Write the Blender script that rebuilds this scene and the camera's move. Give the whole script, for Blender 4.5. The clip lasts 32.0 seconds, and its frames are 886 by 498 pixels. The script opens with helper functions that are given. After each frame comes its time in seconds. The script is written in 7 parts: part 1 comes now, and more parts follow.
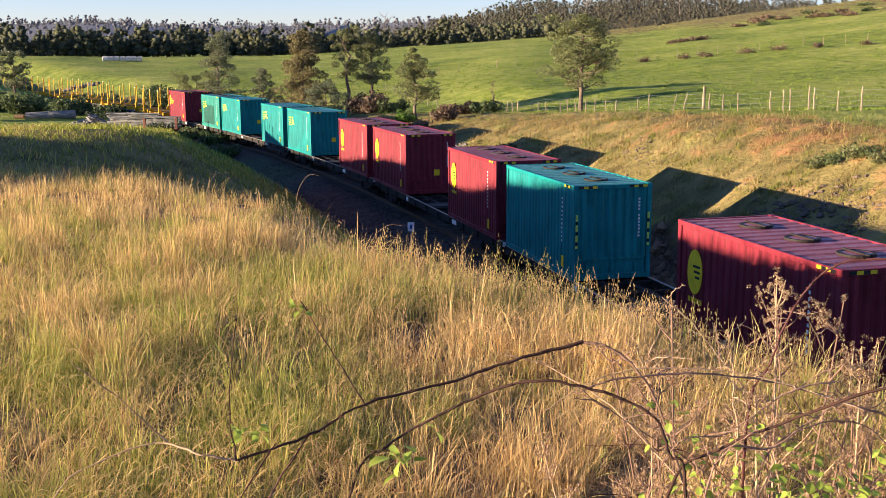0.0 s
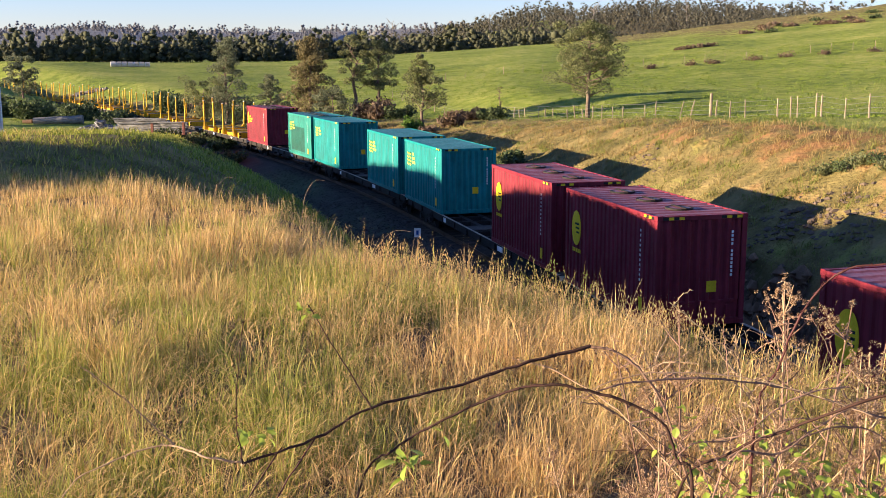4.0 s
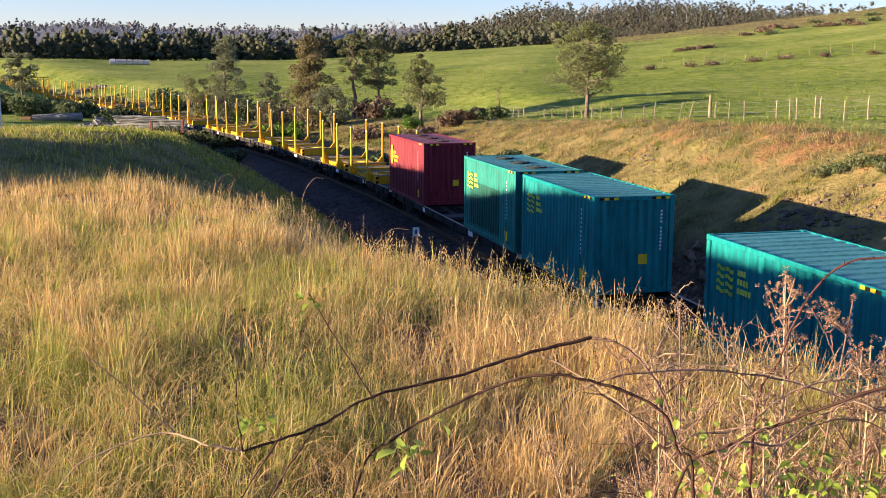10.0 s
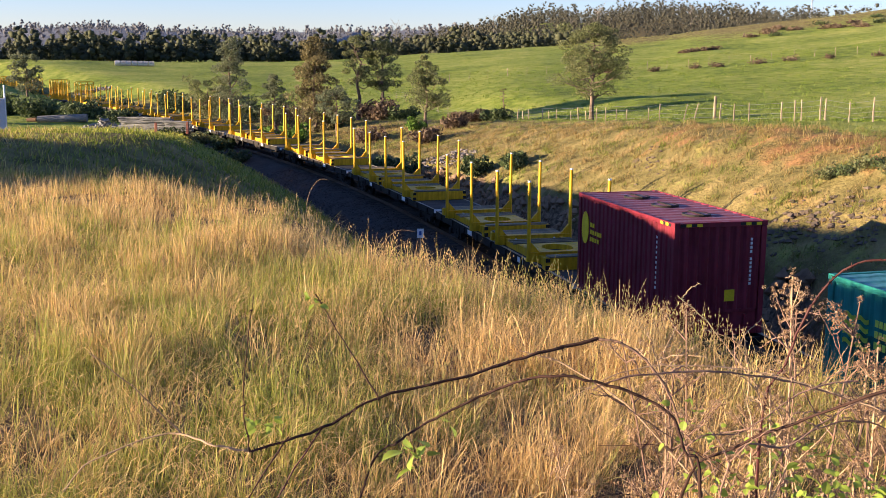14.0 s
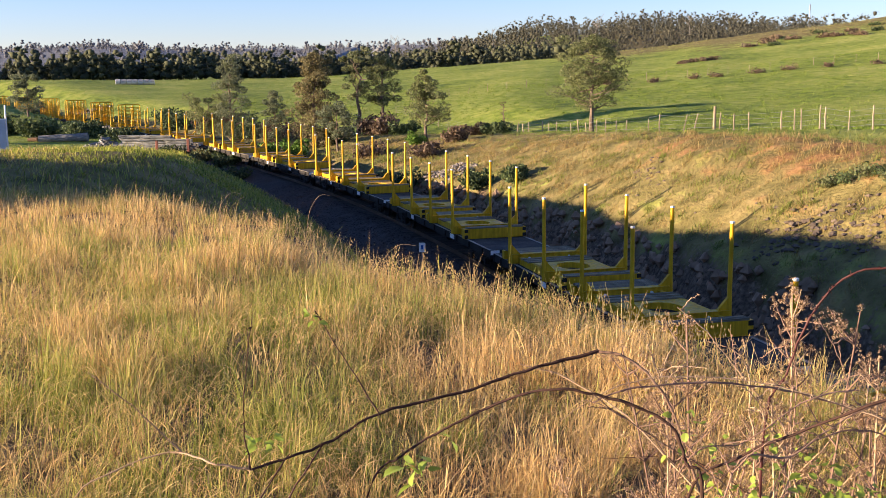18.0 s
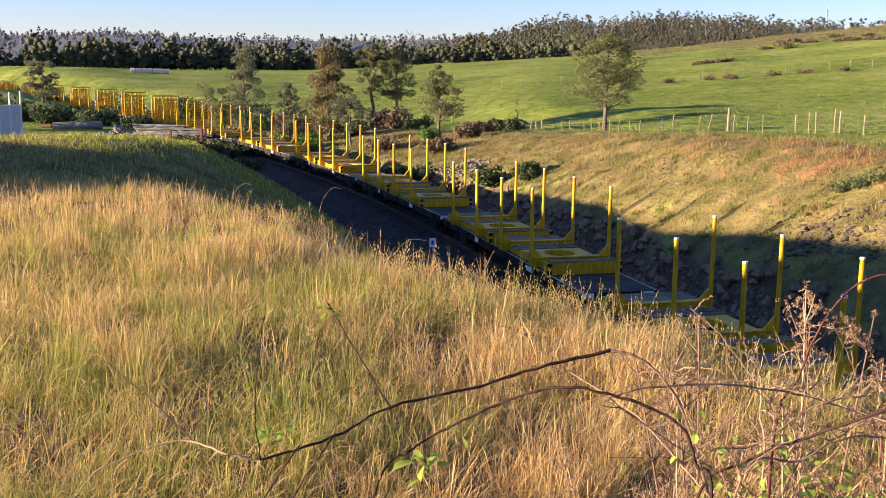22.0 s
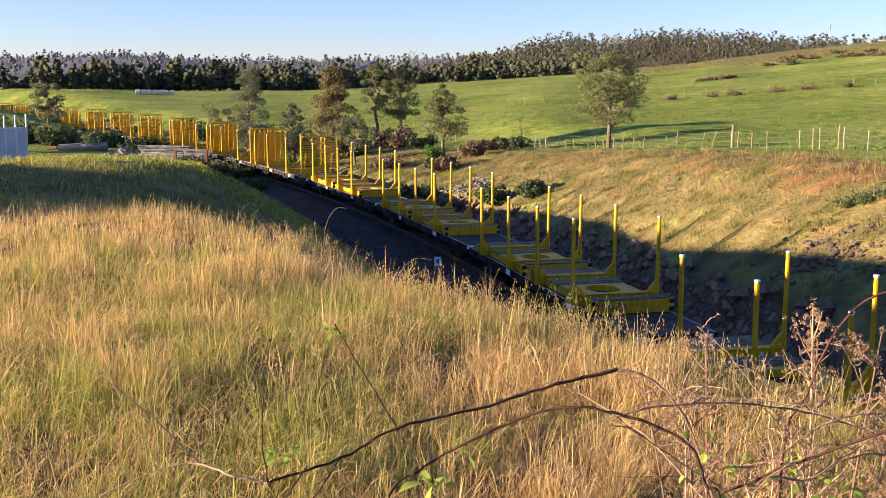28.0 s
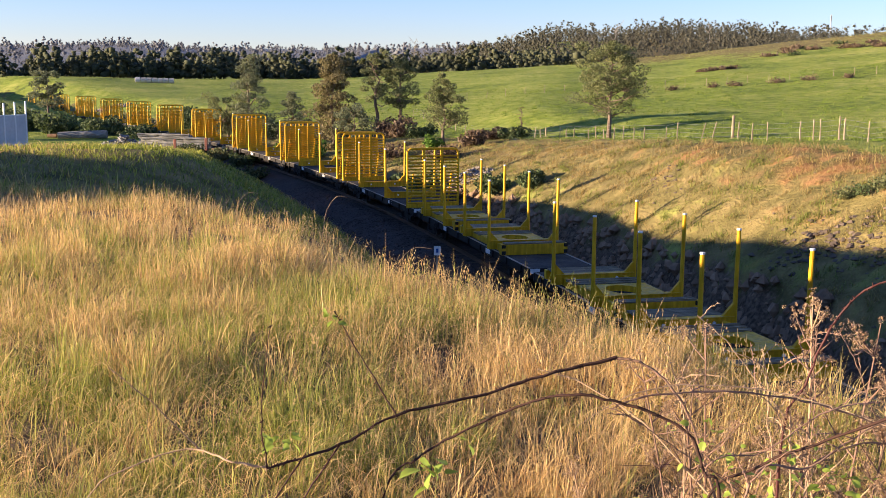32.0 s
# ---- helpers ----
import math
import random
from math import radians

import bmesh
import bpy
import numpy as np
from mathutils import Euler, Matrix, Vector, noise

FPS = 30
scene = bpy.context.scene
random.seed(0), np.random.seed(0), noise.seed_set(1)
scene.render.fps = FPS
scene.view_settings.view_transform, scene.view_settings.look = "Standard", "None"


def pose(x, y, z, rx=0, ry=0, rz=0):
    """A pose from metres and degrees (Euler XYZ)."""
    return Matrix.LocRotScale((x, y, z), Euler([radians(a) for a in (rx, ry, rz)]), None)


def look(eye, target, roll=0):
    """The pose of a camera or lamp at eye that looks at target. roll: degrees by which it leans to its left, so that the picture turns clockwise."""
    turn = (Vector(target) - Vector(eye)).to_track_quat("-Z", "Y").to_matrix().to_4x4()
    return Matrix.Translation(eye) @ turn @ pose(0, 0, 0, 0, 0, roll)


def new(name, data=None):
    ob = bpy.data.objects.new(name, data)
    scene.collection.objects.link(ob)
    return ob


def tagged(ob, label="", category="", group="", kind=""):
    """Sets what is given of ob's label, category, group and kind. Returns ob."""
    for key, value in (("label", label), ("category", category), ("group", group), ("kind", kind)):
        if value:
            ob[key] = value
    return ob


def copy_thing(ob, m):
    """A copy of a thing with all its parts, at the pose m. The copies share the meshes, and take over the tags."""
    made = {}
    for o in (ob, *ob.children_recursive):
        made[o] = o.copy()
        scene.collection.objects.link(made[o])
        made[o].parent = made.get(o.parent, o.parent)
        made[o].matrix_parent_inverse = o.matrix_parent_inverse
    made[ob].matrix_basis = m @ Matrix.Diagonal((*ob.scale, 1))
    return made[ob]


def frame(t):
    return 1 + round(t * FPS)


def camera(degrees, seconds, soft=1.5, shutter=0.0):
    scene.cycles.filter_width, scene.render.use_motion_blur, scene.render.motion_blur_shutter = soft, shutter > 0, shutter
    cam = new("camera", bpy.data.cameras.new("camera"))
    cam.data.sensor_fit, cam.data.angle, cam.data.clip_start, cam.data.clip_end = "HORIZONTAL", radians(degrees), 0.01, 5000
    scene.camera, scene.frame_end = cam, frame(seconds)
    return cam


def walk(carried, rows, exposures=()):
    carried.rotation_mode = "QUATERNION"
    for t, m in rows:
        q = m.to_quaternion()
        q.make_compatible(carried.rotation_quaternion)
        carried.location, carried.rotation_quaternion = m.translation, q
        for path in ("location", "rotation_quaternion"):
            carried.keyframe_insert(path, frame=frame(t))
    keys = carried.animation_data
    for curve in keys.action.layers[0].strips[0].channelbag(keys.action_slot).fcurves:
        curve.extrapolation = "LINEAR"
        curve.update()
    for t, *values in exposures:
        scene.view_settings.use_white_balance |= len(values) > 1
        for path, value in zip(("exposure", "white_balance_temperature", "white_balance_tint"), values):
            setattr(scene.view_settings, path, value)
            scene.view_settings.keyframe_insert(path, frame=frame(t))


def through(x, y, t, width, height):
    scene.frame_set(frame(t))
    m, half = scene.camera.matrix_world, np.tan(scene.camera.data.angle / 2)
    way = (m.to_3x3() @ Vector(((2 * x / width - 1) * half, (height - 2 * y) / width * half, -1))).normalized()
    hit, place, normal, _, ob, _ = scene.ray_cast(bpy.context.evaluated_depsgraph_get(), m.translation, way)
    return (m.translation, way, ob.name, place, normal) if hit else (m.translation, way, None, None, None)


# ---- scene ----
# The world's origin lies under the camera; y runs ahead, rail top is z = 0.
EYE_Z = 7.61
cam = camera(44.87, 32.0, soft=0.55)

# seconds, yaw to the right, pitch up, lean to the left (degrees), drift right and up (metres)
CAMERA_ROWS = [
    (0, -0.04, -10.49, -0.27, 0.010, 0.026),
    (0.5, -0.10, -10.50, -0.43, 0.012, 0.024),
    (1, -0.10, -10.55, -0.36, 0.011, 0.023),
    (1.5, -0.09, -10.57, -0.31, 0.009, 0.022),
    (2, -0.10, -10.59, -0.32, 0.011, 0.025),
    (2.5, -0.35, -10.49, -0.30, 0.011, 0.023),
    (3, -0.51, -10.32, -0.28, 0.011, 0.023),
    (3.5, -0.47, -10.22, -0.30, 0.010, 0.023),
    (5.5, -0.33, -10.11, 0.94, 0.001, 0.009),
    (6, -0.61, -10.15, 1.02, -0.001, 0.008),
    (6.5, -0.72, -10.07, 0.88, 0.002, 0.007),
    (7, -0.57, -10.03, 0.71, 0.004, 0.008),
    (7.5, -0.19, -10.22, 0.50, 0.007, 0.006),
    (8, -0.19, -10.35, 0.36, 0.007, 0.003),
    (8.5, -0.37, -10.39, 0.33, 0.000, 0.003),
    (9, -0.32, -10.32, 0.40, -0.000, 0.000),
    (9.5, -0.33, -10.27, 0.34, 0.000, 0.000),
    (10, -0.29, -10.17, 0.24, 0.002, 0.001),
    (10.5, -0.16, -10.12, 0.18, 0.001, 0.002),
    (11, 0.02, -10.05, 0.25, -0.000, 0.002),
    (11.5, 0.04, -10.02, 0.43, -0.002, 0.003),
    (12, -0.03, -10.06, 0.47, -0.003, 0.001),
    (12.5, -0.07, -10.09, 0.45, -0.001, 0.000),
    (13, -0.15, -10.11, 0.42, 0.000, 0.001),
    (13.5, -0.29, -10.13, 0.34, -0.000, 0.000),
    (14, -0.52, -10.09, 0.27, -0.003, 0.000),
    (14.5, -0.70, -9.98, 0.31, -0.002, 0.000),
    (16.5, -0.67, -9.68, -0.30, 0.002, 0.000),
    (17, -0.65, -9.53, -0.38, 0.002, 0.002),
    (17.5, -0.62, -9.41, -0.46, 0.002, 0.001),
    (18, -0.63, -9.36, -0.57, 0.004, 0.002),
    (18.5, -0.63, -9.37, -0.57, 0.004, 0.002),
    (19, -0.65, -9.48, -0.38, 0.004, 0.000),
    (19.5, -0.73, -9.65, -0.12, 0.000, -0.001),
    (20, -0.77, -9.87, 0.10, -0.001, -0.002),
    (20.5, -0.87, -9.98, 0.30, -0.001, -0.003),
    (21, -1.01, -9.93, 0.51, -0.003, -0.002),
    (21.5, -1.11, -9.75, 0.64, -0.006, -0.001),
    (22, -1.18, -9.59, 0.69, -0.004, 0.001),
    (22.5, -1.24, -9.42, 0.73, -0.004, -0.001),
    (23, -1.29, -9.24, 0.73, -0.004, 0.001),
    (23.5, -1.39, -9.07, 0.63, -0.005, 0.005),
    (24, -1.52, -8.94, 0.51, -0.004, 0.008),
    (24.5, -1.61, -8.75, 0.44, -0.005, 0.008),
    (25, -1.53, -8.58, 0.42, -0.007, 0.008),
    (25.5, -1.41, -8.54, 0.29, -0.008, 0.006),
    (27.5, -1.38, -8.55, 0.31, -0.006, 0.005),
    (28, -1.46, -8.60, 0.22, -0.006, 0.004),
    (28.5, -1.48, -8.63, 0.19, -0.004, 0.004),
    (29, -1.39, -8.71, 0.27, -0.007, 0.002),
    (29.5, -1.33, -8.84, 0.26, -0.005, 0.002),
    (30, -1.31, -8.98, 0.27, -0.003, 0.002),
    (30.5, -1.35, -9.11, 0.33, -0.004, 0.002),
    (31, -1.44, -9.18, 0.32, -0.005, 0.002),
    (31.5, -1.48, -9.15, 0.42, -0.009, 0.003),
    (32, -1.43, -9.16, 0.48, -0.007, -0.000),
]


def camera_pose(yaw, pitch, lean, dx, dz):
    eye = Vector((dx, 0.0, EYE_Z + dz))
    a, b = radians(yaw), radians(pitch)
    return look(eye, eye + 10 * Vector((math.sin(a) * math.cos(b), math.cos(a) * math.cos(b), math.sin(b))), lean)


walk(cam, [(row[0], camera_pose(*row[1:])) for row in CAMERA_ROWS])

# ---- light: a low evening sun from the left, a clear sky ----
SUN_AZIMUTH, SUN_ELEVATION = -102.0, 8.5   # degrees from the y axis towards x; degrees up
scene.view_settings.exposure = 1.88
world = bpy.data.worlds.new("sky")
scene.world = world
world.use_nodes = True
sky = world.node_tree.nodes.new("ShaderNodeTexSky")
sky.sky_type, sky.sun_disc = "NISHITA", False
sky.sun_elevation, sky.sun_rotation = radians(SUN_ELEVATION), radians(SUN_AZIMUTH)
sky.air_density, sky.dust_density, sky.ozone_density = 0.9, 0.0, 3.7
cool = world.node_tree.nodes.new("ShaderNodeMix")
cool.data_type, cool.blend_type, cool.inputs[0].default_value, cool.inputs[7].default_value = "RGBA", "MULTIPLY", 1.0, (1.10, 0.92, 1.15, 1)
world.node_tree.links.new(sky.outputs[0], cool.inputs[6])
world.node_tree.links.new(cool.outputs[2], world.node_tree.nodes["Background"].inputs[0])
world.node_tree.nodes["Background"].inputs[1].default_value = 0.075

sun_data = bpy.data.lights.new("sun", "SUN")
sun_data.energy, sun_data.angle, sun_data.color = 5.0, radians(0.5), (1.0, 0.80, 0.56)
sun = new("sun", sun_data)
_a, _e = radians(SUN_AZIMUTH), radians(SUN_ELEVATION)
sun.matrix_world = look((0, 0, 60), (-math.sin(_a) * math.cos(_e), -math.cos(_a) * math.cos(_e), 60 - math.sin(_e)))


# ---- materials ----
def material(name, roughness=0.8, metallic=0.0):
    m = bpy.data.materials.new(name)
    m.use_nodes = True
    b = m.node_tree.nodes["Principled BSDF"]
    b.inputs["Roughness"].default_value, b.inputs["Metallic"].default_value = roughness, metallic
    b.inputs["Specular IOR Level"].default_value = 0.18
    return m, m.node_tree, b


def node(tree, kind, **inputs):
    n = tree.nodes.new(kind)
    for key, value in inputs.items():
        n.inputs[key].default_value = value
    return n


def noise_tex(tree, scale, detail=4.0, coords="Object", rough=0.55):
    n = node(tree, "ShaderNodeTexNoise", Scale=scale, Detail=detail, Roughness=rough)
    c = tree.nodes.new("ShaderNodeTexCoord")
    tree.links.new(c.outputs[coords], n.inputs["Vector"])
    return n.outputs["Fac"]


def ramp(tree, fac, *stops):
    n = tree.nodes.new("ShaderNodeValToRGB")
    e = n.color_ramp.elements
    while len(e) < len(stops):
        e.new(0.5)
    for el, (p, c) in zip(e, stops):
        el.position, el.color = p, (*c, 1)
    tree.links.new(fac, n.inputs[0])
    return n.outputs[0]


def mix(tree, fac, a, b, blend="MIX"):
    n = tree.nodes.new("ShaderNodeMix")
    n.data_type, n.blend_type = "RGBA", blend
    for socket, value in ((n.inputs[0], fac), (n.inputs[6], a), (n.inputs[7], b)):
        if hasattr(value, "is_linked"):
            tree.links.new(value, socket)
        else:
            socket.default_value = value if isinstance(value, (int, float)) else (*value, 1)
    return n.outputs[2]


def calc(tree, op, a, b=0.0):
    n = tree.nodes.new("ShaderNodeMath")
    n.operation = op
    for socket, value in ((n.inputs[0], a), (n.inputs[1], b)):
        if hasattr(value, "is_linked"):
            tree.links.new(value, socket)
        else:
            socket.default_value = value
    return n.outputs[0]


def bump(tree, bsdf, height, strength=0.4, distance=0.02):
    n = node(tree, "ShaderNodeBump", Strength=strength, Distance=distance)
    tree.links.new(height, n.inputs["Height"])
    tree.links.new(n.outputs[0], bsdf.inputs["Normal"])


def attribute(tree, name):
    n = tree.nodes.new("ShaderNodeAttribute")
    n.attribute_name = name
    return n.outputs


def plain(name, color, roughness=0.7, metallic=0.0, grain=30.0, spread=0.25, rough_bump=0.0, coords="Object"):
    """A worn surface: one colour, uneven at a fine and a coarse scale."""
    m, t, b = material(name, roughness, metallic)
    fine, coarse = noise_tex(t, grain, 5.0, coords), noise_tex(t, grain / 9.0, 3.0, coords)
    dark, light = [c * (1 - spread) for c in color], [min(1.0, c * (1 + spread)) for c in color]
    col = ramp(t, calc(t, "ADD", calc(t, "MULTIPLY", fine, 0.5), calc(t, "MULTIPLY", coarse, 0.5)), (0.3, dark), (0.7, light))
    t.links.new(col, b.inputs["Base Color"])
    if rough_bump:
        bump(t, b, fine, rough_bump, 0.01)
    return m


def ground_material():
    m, t, b = material("ground_cover", 0.95)
    b.inputs["Specular IOR Level"].default_value = 0.15
    cover = attribute(t, "cover")
    sep = t.nodes.new("ShaderNodeSeparateColor")
    t.links.new(cover["Color"], sep.inputs[0])
    green_amount, bare_amount, rock_and_shade_amount = sep.outputs
    fine, mid, big = noise_tex(t, 6.0, 6.0), noise_tex(t, 0.7, 5.0), noise_tex(t, 0.07, 4.0)
    straw = ramp(t, mid, (0.3, (0.10, 0.085, 0.028)), (0.5, (0.21, 0.165, 0.06)), (0.7, (0.33, 0.24, 0.10)))
    pasture = ramp(t, calc(t, "ADD", calc(t, "MULTIPLY", mid, 0.5), calc(t, "MULTIPLY", big, 0.5)),
                   (0.34, (0.09, 0.13, 0.02)), (0.48, (0.215, 0.265, 0.04)), (0.66, (0.40, 0.39, 0.10)))
    soil = ramp(t, mid, (0.3, (0.17, 0.085, 0.035)), (0.7, (0.36, 0.19, 0.08)))
    stone = ramp(t, fine, (0.3, (0.065, 0.042, 0.026)), (0.75, (0.26, 0.175, 0.11)))
    edge = calc(t, "ADD", green_amount, calc(t, "MULTIPLY", calc(t, "SUBTRACT", mid, 0.5), 1.6))
    edge2 = calc(t, "ADD", bare_amount, calc(t, "MULTIPLY", calc(t, "SUBTRACT", mid, 0.5), 1.4))
    edge3 = calc(t, "ADD", rock_and_shade_amount, calc(t, "MULTIPLY", calc(t, "SUBTRACT", fine, 0.5), 1.0))

    def step(v):
        n = t.nodes.new("ShaderNodeMapRange")
        t.links.new(v, n.inputs[0])
        n.inputs[1].default_value, n.inputs[2].default_value = 0.35, 0.65
        return n.outputs[0]
    col = mix(t, step(edge), straw, pasture)
    col = mix(t, step(edge2), col, soil)
    col = mix(t, step(edge3), col, stone)
    col = mix(t, 0.5, col, ramp(t, fine, (0.25, (0.5, 0.5, 0.5)), (0.75, (1.0, 1.0, 1.0))), "MULTIPLY")
    # Land far off blends to grey: haze painted into the ground colour.
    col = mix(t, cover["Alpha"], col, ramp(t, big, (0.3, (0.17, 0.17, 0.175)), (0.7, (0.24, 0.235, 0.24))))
    t.links.new(col, b.inputs["Base Color"])
    bump(t, b, calc(t, "ADD", fine, calc(t, "MULTIPLY", mid, 2.0)), 0.8, 0.15)
    return m


GROUND = ground_material()


def paint(name, color, rust=(0.10, 0.045, 0.02), wear=0.5, roughness=0.45):
    """Weathered coach paint: faded patches, grime streaks, rust spots."""
    m, t, b = material(name, roughness)
    fine, mid, big = noise_tex(t, 40.0, 6.0), noise_tex(t, 5.0, 5.0), noise_tex(t, 0.9, 3.0)
    c = t.nodes.new("ShaderNodeTexCoord")
    mp = t.nodes.new("ShaderNodeMapping")
    mp.inputs["Scale"].default_value = (9.0, 9.0, 0.7)
    t.links.new(c.outputs["Object"], mp.inputs["Vector"])
    streak = node(t, "ShaderNodeTexNoise", Scale=1.0, Detail=4.0)
    t.links.new(mp.outputs[0], streak.inputs["Vector"])
    base = ramp(t, calc(t, "ADD", calc(t, "MULTIPLY", big, 0.6), calc(t, "MULTIPLY", mid, 0.4)),
                (0.35, [v * 0.78 for v in color]), (0.65, [min(1, v * 1.18 + 0.008) for v in color]))
    grime = ramp(t, streak.outputs["Fac"], (0.38, (0.55, 0.52, 0.5)), (0.58, (1, 1, 1)))
    base = mix(t, 0.55, base, grime, "MULTIPLY")
    spots = t.nodes.new("ShaderNodeMapRange")
    t.links.new(calc(t, "ADD", calc(t, "MULTIPLY", fine, 0.5), calc(t, "MULTIPLY", mid, 0.5)), spots.inputs[0])
    spots.inputs[1].default_value, spots.inputs[2].default_value, spots.inputs[4].default_value = 0.62, 0.70, wear
    t.links.new(mix(t, spots.outputs[0], base, rust), b.inputs["Base Color"])
    t.links.new(ramp(t, mid, (0.3, (roughness - 0.1,) * 3), (0.7, (roughness + 0.2,) * 3)), b.inputs["Roughness"])
    bump(t, b, fine, 0.12, 0.004)
    return m


def timber(name, dark, light, scale=(2.0, 30.0, 30.0), roughness=0.9):
    m, t, b = material(name, roughness)
    c = t.nodes.new("ShaderNodeTexCoord")
    mp = t.nodes.new("ShaderNodeMapping")
    mp.inputs["Scale"].default_value = scale
    t.links.new(c.outputs["Object"], mp.inputs["Vector"])
    grain = node(t, "ShaderNodeTexNoise", Scale=1.0, Detail=6.0)
    t.links.new(mp.outputs[0], grain.inputs["Vector"])
    shade = t.nodes.new("ShaderNodeObjectInfo")
    col = ramp(t, grain.outputs["Fac"], (0.3, dark), (0.7, light))
    vary = ramp(t, shade.outputs["Random"], (0.0, (0.7, 0.7, 0.7)), (1.0, (1.15, 1.12, 1.1)))
    t.links.new(mix(t, 1.0, col, vary, "MULTIPLY"), b.inputs["Base Color"])
    bump(t, b, grain.outputs["Fac"], 0.5, 0.01)
    return m


BURGUNDY = paint("burgundy_paint", (0.21, 0.020, 0.034), wear=0.35)
# Roof paints: side colours lightened to carry sun and sky glare, rusted like the sides.
GLARE_BURGUNDY = paint("sky_glare_burgundy_roof_paint", (0.30, 0.10, 0.12), wear=0.6, roughness=0.4)
GLARE_TEAL = paint("sky_glare_teal_roof_paint", (0.08, 0.29, 0.28), wear=0.6, roughness=0.4)
TEAL = paint("teal_paint", (0.003, 0.215, 0.21), wear=0.35)
PALE_TEAL = paint("faded_green_teal_paint", (0.02, 0.22, 0.18), wear=0.6)
PATCH_GREEN = paint("dark_green_patch_paint", (0.008, 0.10, 0.075), wear=0.3)
YELLOW = paint("yellow_paint", (0.70, 0.385, 0.012), rust=(0.12, 0.05, 0.015), wear=0.7)
LOGO_YELLOW = plain("decal_yellow", (0.88, 0.56, 0.025), 0.5)
LOGO_LIME = plain("decal_lime", (0.62, 0.72, 0.10), 0.5)
DECAL_WHITE = plain("decal_white", (0.75, 0.75, 0.72), 0.5)
DECAL_BLACK = plain("decal_black", (0.02, 0.02, 0.02), 0.5)
STEEL = plain("dark_grimy_steel", (0.030, 0.025, 0.022), 0.75, 0.2, grain=20.0, spread=0.45, rough_bump=0.2)
DECK_PLATE = plain("worn_deck_plate", (0.07, 0.060, 0.052), 0.9, 0.0, grain=12.0, spread=0.6, rough_bump=0.25)
PLANK = timber("grey_weathered_planks", (0.08, 0.062, 0.038), (0.40, 0.32, 0.20))
CAP_WHITE = plain("white_cap_paint", (0.78, 0.76, 0.72), 0.6)
SILL_EDGE = plain("pale_worn_sill", (0.32, 0.27, 0.21), 0.8, 0.0, grain=6.0, spread=0.6)


# ---- the line: the left edge of the deck as x over y, straight beyond both ends ----
LINE = (-0.003603710740, 0.052939717179, -0.216837309128, -0.501942092467, -5.673864508216, 1.067544533334)
HALF_DECK = 1.22


def line_x(y):
    q = np.clip(y, 6.0, 176.0)
    u = (q - 40) / 20
    x = np.polyval(LINE, u)
    return x + (y - q) * line_slope(q)


def line_slope(y):
    u = (np.clip(y, 6.0, 176.0) - 40) / 20
    return np.polyval(np.polyder(np.array(LINE)), u) / 20


def centre_x(y):
    return line_x(y) + HALF_DECK * np.sqrt(1 + line_slope(y) ** 2)


_Y = np.linspace(-260, 420, 6801)
_S = np.concatenate([[0], np.cumsum(np.hypot(np.diff(line_x(_Y)), np.diff(_Y)))])
_S -= np.interp(0, _Y, _S)


def on_line(s, across=0.0, z=0.0):
    """Position and heading at s metres along the line; across is measured from its centre to the right."""
    y = float(np.interp(s, _S, _Y))
    m = float(line_slope(y))
    k = math.hypot(1, m)
    off = HALF_DECK + across
    return Vector((float(line_x(y)) + off / k, y - off * m / k, z)), -math.atan(m)


def smooth(a, b, v):
    t = np.clip((v - a) / (b - a), 0, 1)
    return t * t * (3 - 2 * t)


def smin(a, b, k):
    h = np.clip(0.5 + 0.5 * (b - a) / k, 0, 1)
    return b * (1 - h) + a * h - k * h * (1 - h)


def table(v, *pairs):
    return np.interp(v, [p[0] for p in pairs], [p[1] for p in pairs])


def lumps(x, y, size, seed):
    """Cheap rolling unevenness between -1 and 1."""
    k = 2 * math.pi / size
    return (np.sin(k * x * 0.9 + 1.3 * seed + 1.7 * np.sin(k * y * 0.41)) * np.cos(k * y * 0.8 + seed + 1.1 * np.sin(k * x * 0.53))
            + 0.5 * np.sin(2.1 * k * (x + 0.6 * y) + 2.2 * seed) * np.cos(1.9 * k * (y - 0.4 * x) + seed)) / 1.5


